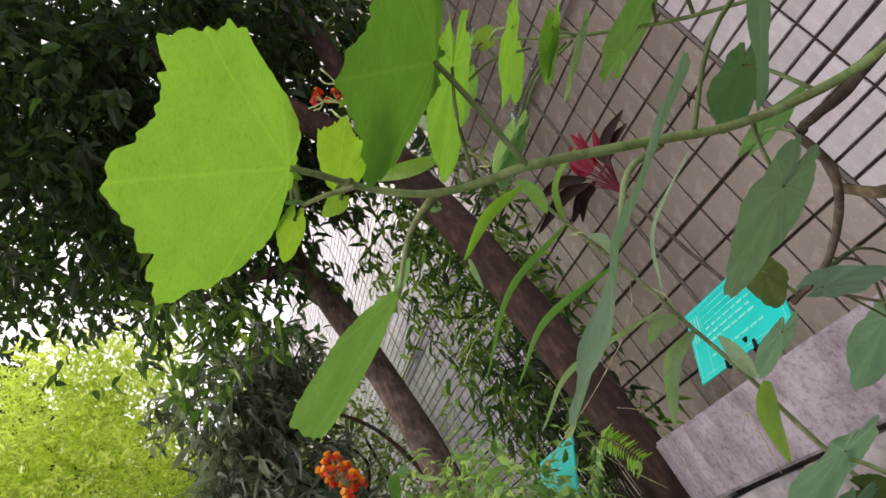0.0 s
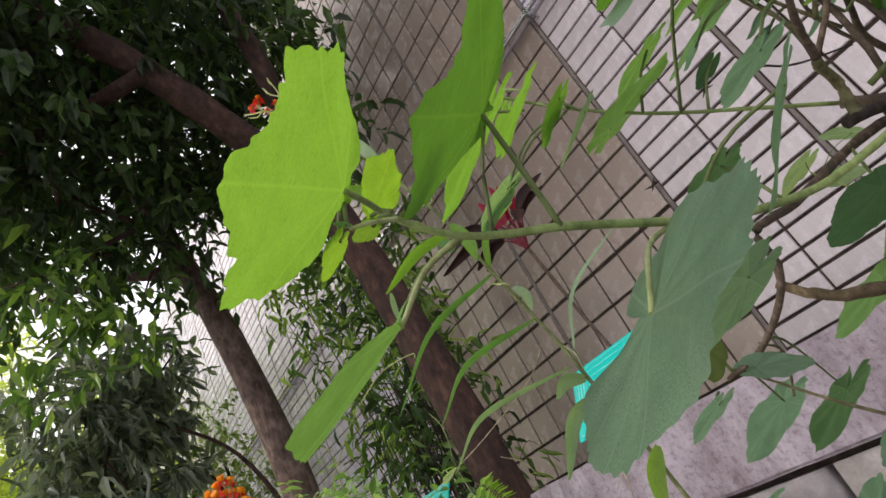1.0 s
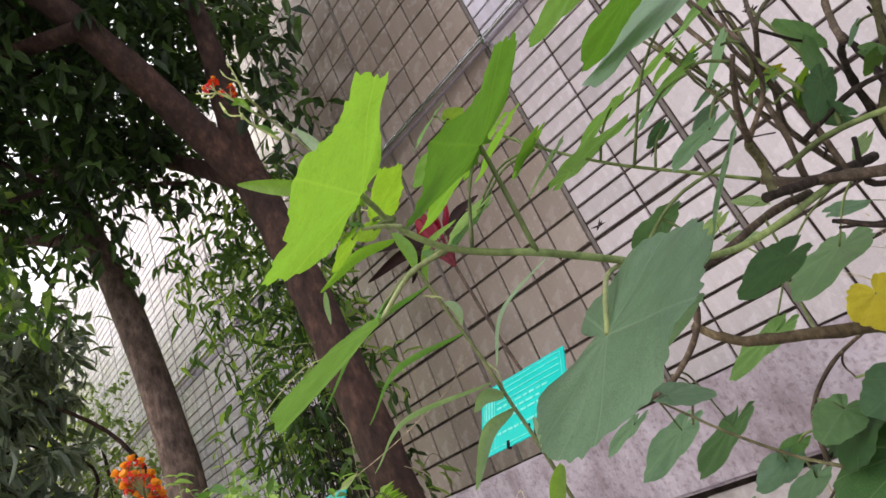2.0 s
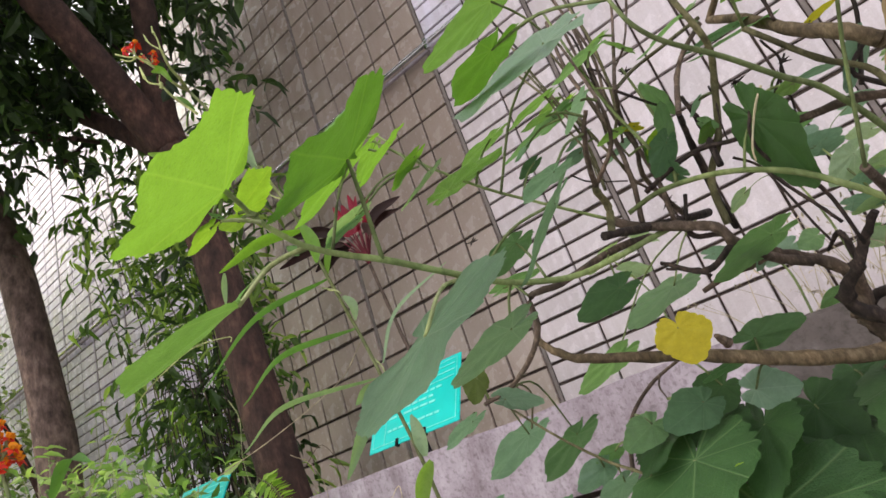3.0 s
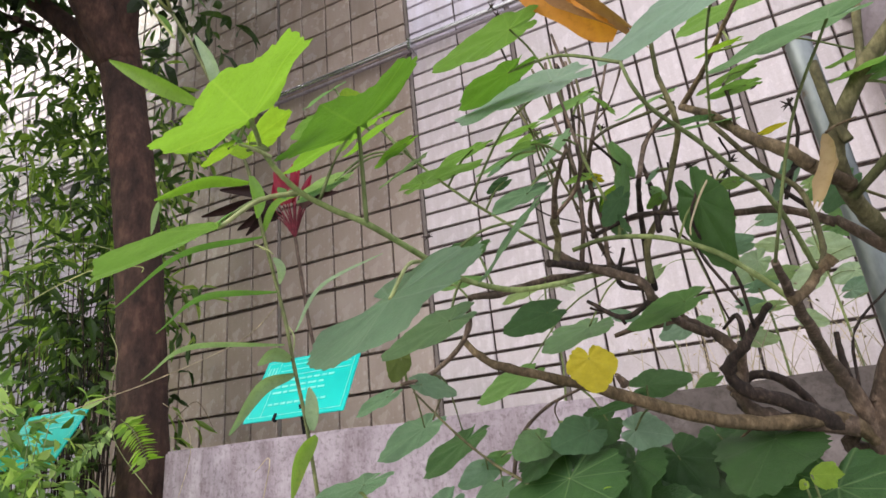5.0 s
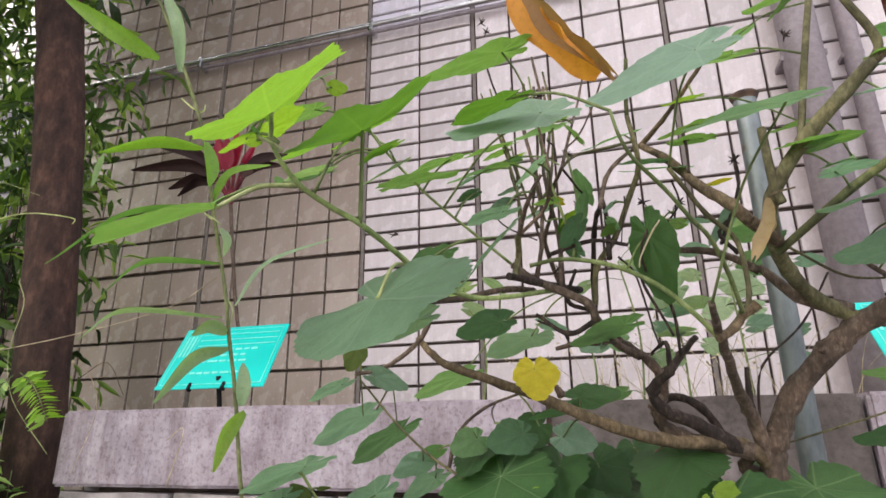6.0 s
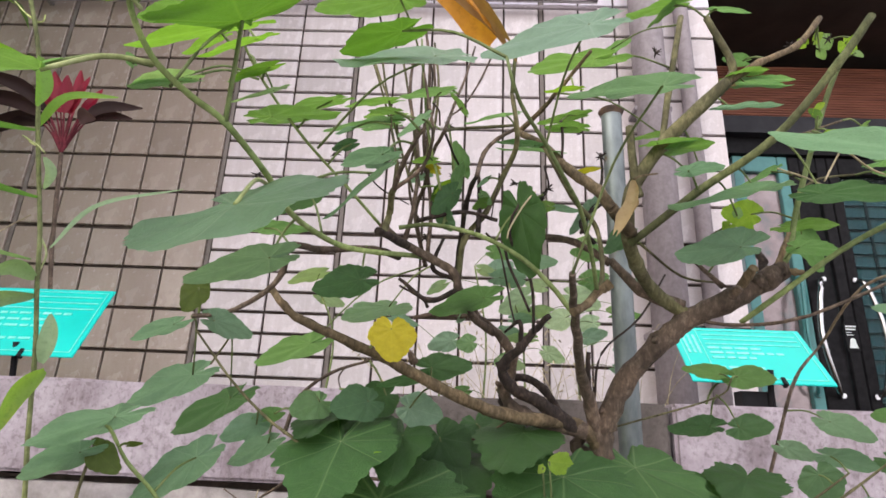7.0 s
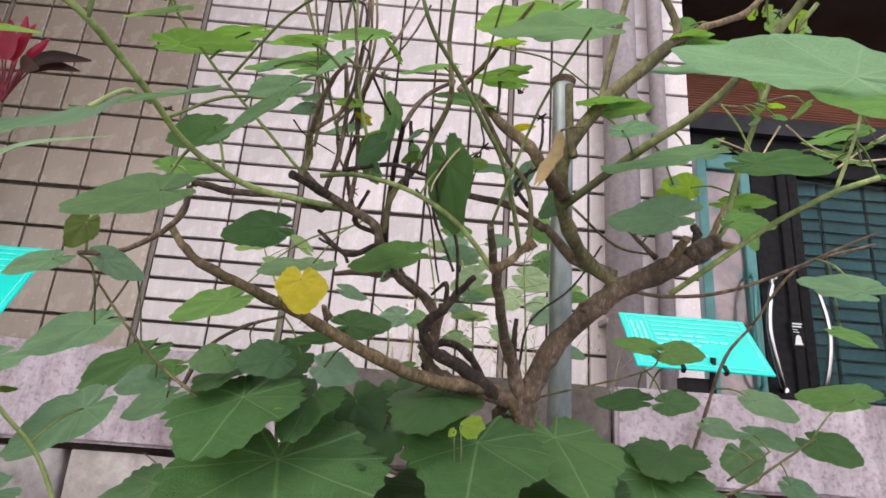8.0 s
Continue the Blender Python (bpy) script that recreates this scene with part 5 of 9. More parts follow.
leaf(shrub, "heart", (2.1175, -1.5300, 0.5189), (2.1565, -1.5300, 0.5023), (0.0089, -0.0318, 0.0208), "leaf_dark", 61, (2.1059, -1.5400, 0.5204), "stem_green", 0.0007)
leaf(shrub, "heart", (2.0485, -1.5300, 0.5061), (2.0566, -1.5300, 0.4802), (0.0327, -0.0184, 0.0102), "leaf_dark", 62, (2.0541, -1.5400, 0.4992), "stem_green", 0.0007)
leaf(shrub, "heart", (2.0903, -1.5300, 0.4822), (2.1142, -1.5300, 0.4697), (0.0073, -0.0192, 0.0139), "leaf_grey", 63, (2.0765, -1.5400, 0.5009), "stem_green", 0.0007)
leaf(shrub, "heart", (2.0230, -1.5300, 0.5277), (2.0471, -1.5300, 0.5186), (0.0055, -0.0181, 0.0144), "leaf_grey", 64, (2.0197, -1.5200, 0.5256), "stem_green", 0.0007)
leaf(shrub, "heart", (2.0607, -1.5300, 0.5220), (2.1019, -1.5300, 0.5114), (0.0036, -0.0364, 0.0139), "leaf_grey", 65, (2.0685, -1.5400, 0.5088), "stem_green", 0.0007)
leaf(shrub, "heart", (2.1751, -1.5000, 0.6260), (2.2103, -1.5000, 0.6140), (0.0000, -0.0342, 0.0001), "leaf_mid", 66, (2.1353, -1.5475, 0.6832), "stem_green", 0.0007)
leaf(shrub, "heart", (1.9633, -1.5500, 0.5868), (1.9312, -1.5500, 0.5922), (-0.0015, 0.0285, -0.0093), "leaf_mid", 67, (1.9689, -1.5600, 0.5814), "stem_green", 0.0007)
leaf(shrub, "heart", (1.9794, -1.5500, 0.5850), (2.0117, -1.5500, 0.5830), (0.0012, -0.0220, 0.0199), "leaf_mid", 68, (1.9689, -1.5600, 0.5814), "stem_green", 0.0007)
leaf(shrub, "heart", (1.9419, -1.6600, 0.6678), (1.8921, -1.6600, 0.6607), (0.0024, 0.0431, -0.0166), "leaf_grey", 69, (1.9325, -1.6200, 0.6584), "stem_green", 0.0007)
leaf(shrub, "heart", (1.9374, -1.7000, 0.6954), (1.8748, -1.7000, 0.6825), (-0.0022, 0.0578, 0.0107), "leaf_sage", 70, (1.9228, -1.7050, 0.7118), "stem_green", 0.0007)
leaf(shrub, "heart", (1.9830, -1.7000, 0.6949), (2.0367, -1.7000, 0.6957), (0.0001, -0.0493, -0.0039), "leaf_dark", 71, (1.9583, -1.7050, 0.7351), "stem_green", 0.0007)
leaf(shrub, "heart", (1.9844, -1.6000, 0.7197), (1.9588, -1.6000, 0.7217), (-0.0018, 0.0121, -0.0240), "leaf_young", 72, (2.0097, -1.6200, 0.7082), "stem_green", 0.0007)
leaf(shrub, "heart", (2.0176, -1.6000, 0.7096), (2.0586, -1.6000, 0.7112), (0.0000, -0.0378, -0.0010), "leaf_light", 73, (2.0120, -1.6200, 0.7148), "stem_green", 0.0007)
leaf(shrub, "heart", (1.9976, -1.6400, 0.6762), (2.0306, -1.6400, 0.6734), (0.0002, -0.0304, 0.0022), "leaf_mid", 74, (1.9947, -1.6212, 0.6713), "stem_green", 0.0007)
leaf(shrub, "heart", (2.0432, -1.7000, 0.6095), (2.0031, -1.7000, 0.6161), (-0.0007, 0.0372, -0.0040), "leaf_grey", 75, (2.0398, -1.6662, 0.6412), "stem_green", 0.0007)
leaf(shrub, "heart", (2.0376, -1.5800, 0.7104), (2.0504, -1.5800, 0.6755), (0.0022, -0.0341, 0.0008), "leaf_mid", 76, (2.0142, -1.6200, 0.7215), "stem_green", 0.0007)
leaf(shrub, "heart", (1.7305, -1.6500, 0.7303), (1.7235, -1.6500, 0.7559), (-0.0133, 0.0201, -0.0037), "leaf_mid", 80, (1.7321, -1.6500, 0.7270), "stem_green", 0.0007)
leaf(shrub, "heart", (1.7258, -1.6600, 0.7113), (1.7318, -1.6600, 0.7318), (-0.0085, -0.0176, 0.0025), "leaf_mid", 81, (1.7229, -1.6600, 0.7111), "stem_green", 0.0007)
leaf(shrub, "heart", (1.7206, -1.6600, 0.6808), (1.7071, -1.6600, 0.6962), (-0.0090, 0.0145, -0.0078), "leaf_dark", 82, (1.7181, -1.6600, 0.6815), "stem_green", 0.0007)
leaf(shrub, "heart", (1.7869, -1.6300, 0.7075), (1.8297, -1.6300, 0.7068), (-0.0001, -0.0386, -0.0075), "leaf_grey", 83, (1.7952, -1.6519, 0.7091), "stem_green", 0.0007)
leaf(shrub, "heart", (1.8883, -1.6900, 0.7325), (1.9176, -1.6900, 0.7375), (-0.0000, -0.0274, 0.0001), "leaf_light", 85, (1.8822, -1.6900, 0.7391), "stem_green", 0.0007)
leaf(shrub, "heart", (1.8933, -1.6900, 0.7167), (1.9115, -1.6900, 0.7202), (0.0007, -0.0167, -0.0034), "leaf_mid", 86, (1.8759, -1.6875, 0.7298), "stem_green", 0.0007)
leaf(shrub, "heart", (1.8693, -1.6200, 0.6912), (1.8497, -1.6200, 0.6736), (0.0120, 0.0164, -0.0133), "leaf_dark", 87, (1.8728, -1.6400, 0.6748), "stem_green", 0.0007)
leaf(shrub, "heart", (1.8405, -1.6200, 0.7121), (1.8210, -1.6200, 0.6898), (0.0086, 0.0247, -0.0076), "leaf_grey", 88, (1.8412, -1.6212, 0.7136), "stem_green", 0.0007)
leaf(shrub, "heart", (1.7841, -1.6600, 0.6721), (1.7692, -1.6600, 0.6788), (-0.0028, 0.0135, -0.0062), "leaf_grey", 89, (1.7878, -1.6550, 0.6977), "stem_green", 0.0007)
leaf(shrub, "heart", (1.7022, -1.6500, 0.7313), (1.7137, -1.6500, 0.7258), (0.0009, -0.0115, 0.0019), "leaf_yellow", 93, (1.7011, -1.6538, 0.7334), "stem_green", 0.0007)
leaf(shrub, "heart", (1.7400, -1.6200, 0.6224), (1.7297, -1.6200, 0.6104), (0.0053, 0.0128, -0.0046), "leaf_grey", 94, (1.7397, -1.6200, 0.6145), "stem_green", 0.0007)
leaf(shrub, "heart", (1.8652, -1.6200, 0.8732), (1.8848, -1.6200, 0.8849), (-0.0001, -0.0210, 0.0002), "leaf_mid", 95, (1.9130, -1.6625, 0.8674), "stem_green", 0.0007)
leaf(shrub, "heart", (1.9527, -1.6800, 0.8189), (1.9368, -1.6800, 0.8213), (-0.0005, 0.0145, -0.0030), "leaf_mid", 99, (1.9618, -1.6975, 0.8079), "stem_green", 0.0007)
leaf(shrub, "heart", (1.9476, -1.6900, 0.7939), (1.9838, -1.6900, 0.7956), (0.0006, -0.0309, -0.0126), "leaf_mid", 100, (1.9461, -1.7000, 0.7969), "stem_green", 0.0007)
leaf(shrub, "heart", (2.0669, -1.6200, 0.8895), (2.0550, -1.6200, 0.8809), (0.0097, 0.0047, -0.0135), "leaf_light", 101, (2.0812, -1.6375, 0.8768), "stem_green", 0.0007)
leaf(shrub, "heart", (2.0823, -1.6200, 0.8860), (2.0892, -1.6200, 0.8737), (0.0096, -0.0117, 0.0054), "leaf_young", 102, (2.0852, -1.6387, 0.8830), "stem_green", 0.0007)
leaf(shrub, "heart", (2.0826, -1.6200, 0.7971), (2.0664, -1.6200, 0.7844), (0.0032, 0.0183, -0.0041), "leaf_light", 103, (2.0499, -1.6400, 0.7912), "stem_green", 0.0007)
leaf(shrub, "heart", (2.0642, -1.6600, 0.7443), (2.1030, -1.6600, 0.7530), (0.0001, -0.0366, -0.0003), "leaf_mid", 104, (2.0742, -1.6800, 0.7415), "stem_green", 0.0007)
leaf(shrub, "heart", (2.0791, -1.6400, 0.7417), (2.1051, -1.6400, 0.7348), (-0.0021, -0.0233, -0.0081), "leaf_mid", 105, (2.0668, -1.6200, 0.7505), "stem_green", 0.0007)
leaf(shrub, "heart", (1.9954, -1.6200, 0.7516), (1.9701, -1.6200, 0.7389), (0.0007, 0.0259, -0.0015), "leaf_mid", 106, (2.0215, -1.6212, 0.7421), "stem_green", 0.0007)
leaf(shrub, "heart", (1.5637, -1.8000, 0.7553), (1.5356, -1.8000, 0.7492), (-0.0012, 0.0258, 0.0057), "leaf_light", 109, (1.5786, -1.7600, 0.7588), "stem_green", 0.0007)
leaf(shrub, "heart", (1.5699, -1.8000, 0.7092), (1.5413, -1.8000, 0.7022), (-0.0018, 0.0260, 0.0075), "leaf_pale", 111, (1.5924, -1.7550, 0.7429), "stem_green", 0.0007)
leaf(shrub, "heart", (1.8832, -1.7200, 0.6996), (1.9077, -1.7200, 0.7035), (-0.0002, -0.0228, 0.0011), "leaf_grey", 115, (1.9014, -1.6900, 0.6976), "stem_green", 0.0007)
leaf(shrub, "heart", (1.7141, -1.8050, 0.7229), (1.6561, -1.8050, 0.7184), (-0.0040, 0.0500, 0.0490), "leaf_grey", 117, (1.6356, -1.7400, 0.6983), "stem_green", 0.0007)
leaf(shrub, "heart", (1.8001, -1.8050, 0.7467), (1.7387, -1.8050, 0.7243), (-0.0112, 0.0168, 0.0305), "leaf_grey", 118, (1.7904, -1.7000, 0.7247), "stem_green", 0.0007)
leaf(shrub, "heart", (1.8383, -1.8050, 0.7073), (1.7867, -1.8050, 0.7007), (-0.0019, 0.0453, 0.0152), "leaf_sage", 119, (1.7981, -1.7450, 0.6167), "stem_green", 0.0007)
leaf(shrub, "heart", (1.8376, -1.6690, 0.8267), (1.7958, -1.6050, 0.8583), (0.0656, 0.0331, 0.0199), "leaf_light", 120, (1.8983, -1.6750, 0.8137), "stem_green", 0.0007)
leaf(shrub, "heart", (1.8193, -1.6800, 0.7167), (1.8343, -1.6800, 0.7198), (0.0002, -0.0141, -0.0009), "leaf_yellow", 136, (1.8182, -1.6712, 0.7170), "stem_green", 0.0007)
leaf(shrub, "heart", (1.7236, -1.6700, 0.7004), (1.7081, -1.6700, 0.6831), (0.0105, 0.0161, -0.0094), "leaf_dark", 137, (1.7213, -1.6600, 0.7013), "stem_green", 0.0007)
leaf(shrub, "heart", (1.7470, -1.6600, 0.7037), (1.7542, -1.6600, 0.6963), (0.0053, -0.0060, 0.0051), "leaf_mid", 139, (1.7469, -1.6538, 0.7034), "stem_green", 0.0007)
leaf(shrub, "heart", (1.8713, -1.7000, 0.7310), (1.9025, -1.7000, 0.7345), (0.0010, -0.0275, -0.0087), "leaf_light", 141, (1.8777, -1.6900, 0.7339), "stem_green", 0.0007)
leaf(shrub, "heart", (1.8859, -1.7200, 0.8375), (1.8492, -1.7200, 0.8275), (-0.0030, 0.0331, 0.0109), "leaf_light", 142, (1.9177, -1.7000, 0.8431), "stem_green", 0.0007)
leaf(shrub, "heart", (1.8855, -1.7200, 0.8363), (1.8640, -1.7200, 0.8176), (-0.0015, 0.0261, 0.0018), "leaf_light", 143, (1.9177, -1.7000, 0.8431), "stem_green", 0.0007)
leaf(shrub, "heart", (1.9276, -1.7000, 0.8522), (1.9530, -1.7000, 0.8493), (-0.0014, -0.0200, -0.0122), "leaf_mid", 144, (1.9177, -1.7000, 0.8431), "stem_green", 0.0007)
leaf(shrub, "heart", (1.9339, -1.7000, 0.7906), (1.9605, -1.7000, 0.7961), (0.0012, -0.0243, -0.0058), "leaf_light", 145, (1.9364, -1.7000, 0.7899), "stem_green", 0.0007)
leaf(shrub, "heart", (1.9415, -1.7000, 0.7818), (1.9767, -1.7000, 0.7836), (0.0007, -0.0292, -0.0142), "leaf_mid", 146, (1.9364, -1.7000, 0.7899), "stem_green", 0.0007)
leaf(shrub, "heart", (1.9274, -1.7000, 0.7625), (1.9655, -1.7000, 0.7667), (0.0014, -0.0327, -0.0131), "leaf_grey", 147, (1.9157, -1.6975, 0.7731), "stem_green", 0.0007)
leaf(shrub, "heart", (1.7125, -1.6600, 0.7057), (1.7227, -1.6600, 0.7166), (-0.0021, -0.0134, 0.0020), "leaf_young", 148, (1.7060, -1.6587, 0.7029), "stem_green", 0.0007)
branch(shrub, [(1.787, -1.650, 0.598), (1.783, -1.670, 0.632), (1.768, -1.680, 0.658), (1.767, -1.690, 0.672), (1.773, -1.690, 0.685), (1.779, -1.690, 0.696)], 0.0013, 0.0009, "bark_dead", 0.06, 6, 75)
branch(shrub, [(1.744, -1.660, 0.673), (1.745, -1.655, 0.706), (1.743, -1.655, 0.729)], 0.0022, 0.0014, "bark_dead", 0.14, 7, 77)
branch(shrub, [(1.698, -1.665, 0.679), (1.732, -1.660, 0.689), (1.759, -1.660, 0.683)], 0.0018, 0.0015, "bark_dead", 0.12, 7, 78)
leaf(shrub, "heart", (2.0165, -1.6600, 0.7877), (2.0252, -1.6600, 0.7945), (-0.0037, -0.0081, 0.0048), "leaf_young", 157, (2.0195, -1.6525, 0.7747), "stem_green", 0.0007)
leaf(shrub, "heart", (2.0177, -1.6600, 0.7829), (2.0109, -1.6600, 0.7888), (-0.0018, 0.0078, -0.0020), "leaf_light", 158, (2.0195, -1.6525, 0.7747), "stem_green", 0.0007)
leaf(shrub, "heart", (2.0245, -1.6600, 0.7682), (2.0353, -1.6600, 0.7677), (-0.0001, -0.0099, -0.0012), "leaf_young", 159, (2.0195, -1.6525, 0.7747), "stem_green", 0.0007)
leaf(shrub, "heart", (2.0143, -1.6600, 0.7620), (2.0046, -1.6600, 0.7586), (0.0004, 0.0093, -0.0011), "leaf_light", 160, (2.0073, -1.6575, 0.7682), "stem_green", 0.0007)
leaf(shrub, "heart", (2.0267, -1.6600, 0.7585), (2.0359, -1.6600, 0.7562), (-0.0002, -0.0086, -0.0008), "leaf_mid", 161, (2.0134, -1.6550, 0.7715), "stem_green", 0.0007)
leaf(shrub, "heart", (2.0118, -1.6600, 0.7535), (2.0043, -1.6600, 0.7496), (0.0013, 0.0073, -0.0025), "leaf_mid", 162, (2.0013, -1.6600, 0.7649), "stem_green", 0.0007)
leaf(shrub, "heart", (2.0178, -1.6600, 0.8524), (2.0121, -1.6600, 0.8562), (-0.0038, 0.0075, -0.0057), "leaf_young", 163, (2.0166, -1.6812, 0.8579), "stem_green", 0.0007)
leaf(shrub, "heart", (2.0272, -1.6600, 0.8567), (2.0348, -1.6600, 0.8639), (-0.0058, -0.0048, 0.0061), "leaf_young", 164, (2.0205, -1.6800, 0.8624), "stem_green", 0.0007)
leaf(shrub, "heart", (2.0291, -1.6600, 0.8449), (2.0322, -1.6600, 0.8372), (0.0053, -0.0054, 0.0021), "leaf_light", 165, (2.0166, -1.6812, 0.8579), "stem_green", 0.0007)
leaf(shrub, "heart", (2.0563, -1.6600, 0.8573), (2.0644, -1.6600, 0.8609), (-0.0018, -0.0070, 0.0039), "leaf_young", 166, (2.0692, -1.6337, 0.8580), "stem_green", 0.0007)
leaf(shrub, "heart", (2.0592, -1.6600, 0.8446), (2.0649, -1.6600, 0.8408), (0.0004, -0.0062, 0.0006), "leaf_pale", 167, (2.0612, -1.6313, 0.8455), "stem_green", 0.0007)
leaf(shrub, "heart", (2.0780, -1.6600, 0.7368), (2.0660, -1.6600, 0.7380), (0.0003, 0.0108, 0.0026), "leaf_mid", 168, (2.0726, -1.6800, 0.7370), "stem_green", 0.0007)
leaf(shrub, "heart", (2.0892, -1.6600, 0.7352), (2.1020, -1.6600, 0.7395), (-0.0001, -0.0124, 0.0003), "leaf_light", 169, (2.0742, -1.6800, 0.7415), "stem_green", 0.0007)
leaf(shrub, "heart", (2.0724, -1.6600, 0.7257), (2.0614, -1.6600, 0.7231), (-0.0001, 0.0103, 0.0004), "leaf_mid", 170, (2.0710, -1.6800, 0.7325), "stem_green", 0.0007)
leaf(shrub, "heart", (2.0907, -1.6600, 0.7236), (2.1013, -1.6600, 0.7230), (-0.0001, -0.0096, -0.0014), "leaf_pale", 171, (2.0710, -1.6800, 0.7325), "stem_green", 0.0007)
leaf(shrub, "heart", (2.1041, -1.6600, 0.7435), (2.1130, -1.6600, 0.7499), (0.0025, -0.0091, -0.0035), "leaf_light", 172, (2.0790, -1.6800, 0.7550), "stem_green", 0.0007)
leaf(shrub, "heart", (2.0946, -1.6600, 0.7530), (2.0861, -1.6600, 0.7537), (0.0000, 0.0079, 0.0002), "leaf_young", 173, (2.0806, -1.6800, 0.7595), "stem_green", 0.0007)
leaf(shrub, "heart", (2.0625, -1.6600, 0.7160), (2.0522, -1.6600, 0.7127), (0.0001, 0.0099, -0.0004), "leaf_pale", 174, (2.0640, -1.6825, 0.7200), "stem_green", 0.0007)
leaf(shrub, "heart", (2.1018, -1.6600, 0.7149), (2.1086, -1.6600, 0.7133), (0.0000, -0.0064, 0.0000), "leaf_mid", 175, (2.0710, -1.6800, 0.7325), "stem_green", 0.0007)
leaf(shrub, "heart", (1.9358, -1.6600, 0.6849), (1.9308, -1.6600, 0.6794), (-0.0087, 0.0002, 0.0078), "leaf_young", 176, (1.9213, -1.6200, 0.6702), "stem_green", 0.0007)
leaf(shrub, "heart", (1.9468, -1.6600, 0.6839), (1.9520, -1.6600, 0.6800), (0.0059, -0.0064, 0.0080), "leaf_young", 177, (1.9269, -1.6200, 0.6643), "stem_green", 0.0007)
leaf(shrub, "heart", (1.9421, -1.6600, 0.6930), (1.9445, -1.6600, 0.6999), (0.0075, -0.0021, -0.0026), "leaf_light", 178, (1.9121, -1.6975, 0.7047), "stem_green", 0.0007)
leaf(shrub, "heart", (1.9175, -1.6600, 0.7342), (1.9188, -1.6600, 0.7305), (0.0031, -0.0018, 0.0011), "leaf_pale", 179, (1.8934, -1.6925, 0.7504), "stem_green", 0.0007)
branch(shrub, [(2.034, -1.660, 0.752), (2.054, -1.660, 0.734), (2.084, -1.660, 0.726), (2.113, -1.660, 0.730)], 0.0009, 0.0007, "dry_straw", 0.08, 5, 81)
branch(shrub, [(1.978, -1.660, 0.734), (1.996, -1.660, 0.728), (2.011, -1.660, 0.721)], 0.0008, 0.0006, "dry_straw", 0.08, 5, 82)
branch(shrub, [(2.029, -1.660, 0.750), (2.019, -1.660, 0.734), (2.013, -1.660, 0.724)], 0.0009, 0.0006, "dry_straw", 0.08, 5, 83)
branch(shrub, [(2.069, -1.660, 0.717), (2.095, -1.660, 0.738), (2.117, -1.660, 0.753)], 0.0009, 0.0007, "dry_straw", 0.08, 5, 84)
branch(shrub, [(1.693, -1.666, 0.702), (1.670, -1.672, 0.777), (1.660, -1.678, 0.828)], 0.0010, 0.0008, "stem_olive", 0.06, 6, 85)
branch(shrub, [(1.715, -1.680, 0.698), (1.703, -1.686, 0.748), (1.695, -1.692, 0.824)], 0.0012, 0.0008, "stem_green", 0.06, 6, 86)
leaf(shrub, "maple", (1.6535, -1.6600, 0.5174), (1.6533, -1.7315, 0.4808), (-0.0847, 0.0041, -0.0075), "leaf_low", 1, (1.6655, -1.6300, 0.3574), "stem_pale", 0.0011)
leaf(shrub, "maple", (1.6834, -1.6700, 0.4820), (1.7040, -1.7504, 0.4352), (-0.1309, -0.0250, -0.0146), "leaf_low", 2, (1.6954, -1.6400, 0.3220), "stem_pale", 0.0011)
leaf(shrub, "maple", (1.8081, -1.6400, 0.4999), (1.7940, -1.7162, 0.4609), (-0.0983, 0.0144, 0.0074), "leaf_low", 3, (1.8201, -1.6100, 0.3399), "stem_pale", 0.0011)
leaf(shrub, "maple", (1.8700, -1.6000, 0.5072), (1.8744, -1.6773, 0.4724), (-0.0953, -0.0085, 0.0068), "leaf_low", 4, (1.8820, -1.5700, 0.3472), "stem_pale", 0.0011)
leaf(shrub, "maple", (1.9486, -1.5800, 0.4835), (1.9284, -1.6589, 0.4455), (-0.1190, 0.0192, 0.0234), "leaf_low", 5, (1.9606, -1.5500, 0.3235), "stem_pale", 0.0011)
leaf(shrub, "maple", (1.7834, -1.6100, 0.5292), (1.7589, -1.6919, 0.5033), (-0.0659, 0.0179, 0.0057), "leaf_deep", 6, (1.7954, -1.5800, 0.3692), "stem_pale", 0.0011)
leaf(shrub, "maple", (1.6930, -1.6300, 0.5233), (1.6916, -1.6937, 0.4948), (-0.0479, 0.0028, -0.0041), "leaf_deep", 7, (1.7050, -1.6000, 0.3633), "stem_pale", 0.0011)
leaf(shrub, "maple", (1.7885, -1.6200, 0.4679), (1.7720, -1.6954, 0.4343), (-0.0833, 0.0153, 0.0068), "leaf_deep", 8, (1.8005, -1.5900, 0.3079), "stem_pale", 0.0011)
leaf(shrub, "maple", (1.6325, -1.6300, 0.5347), (1.6306, -1.6828, 0.5167), (-0.0395, 0.0040, -0.0075), "leaf_deep", 9, (1.6445, -1.6000, 0.3747), "stem_pale", 0.0011)
leaf(shrub, "maple", (1.6627, -1.6200, 0.5342), (1.6822, -1.6630, 0.5092), (-0.0421, -0.0143, -0.0083), "leaf_deep", 10, (1.6747, -1.5900, 0.3742), "stem_pale", 0.0011)
leaf(shrub, "maple", (1.7355, -1.5900, 0.5102), (1.7383, -1.6761, 0.4831), (-0.0710, -0.0021, -0.0007), "leaf_deep", 11, (1.7475, -1.5600, 0.3502), "stem_pale", 0.0011)
leaf(shrub, "maple", (1.8848, -1.6200, 0.4685), (1.8512, -1.6907, 0.4371), (-0.0726, 0.0288, 0.0128), "leaf_deep", 12, (1.8968, -1.5900, 0.3085), "stem_pale", 0.0011)
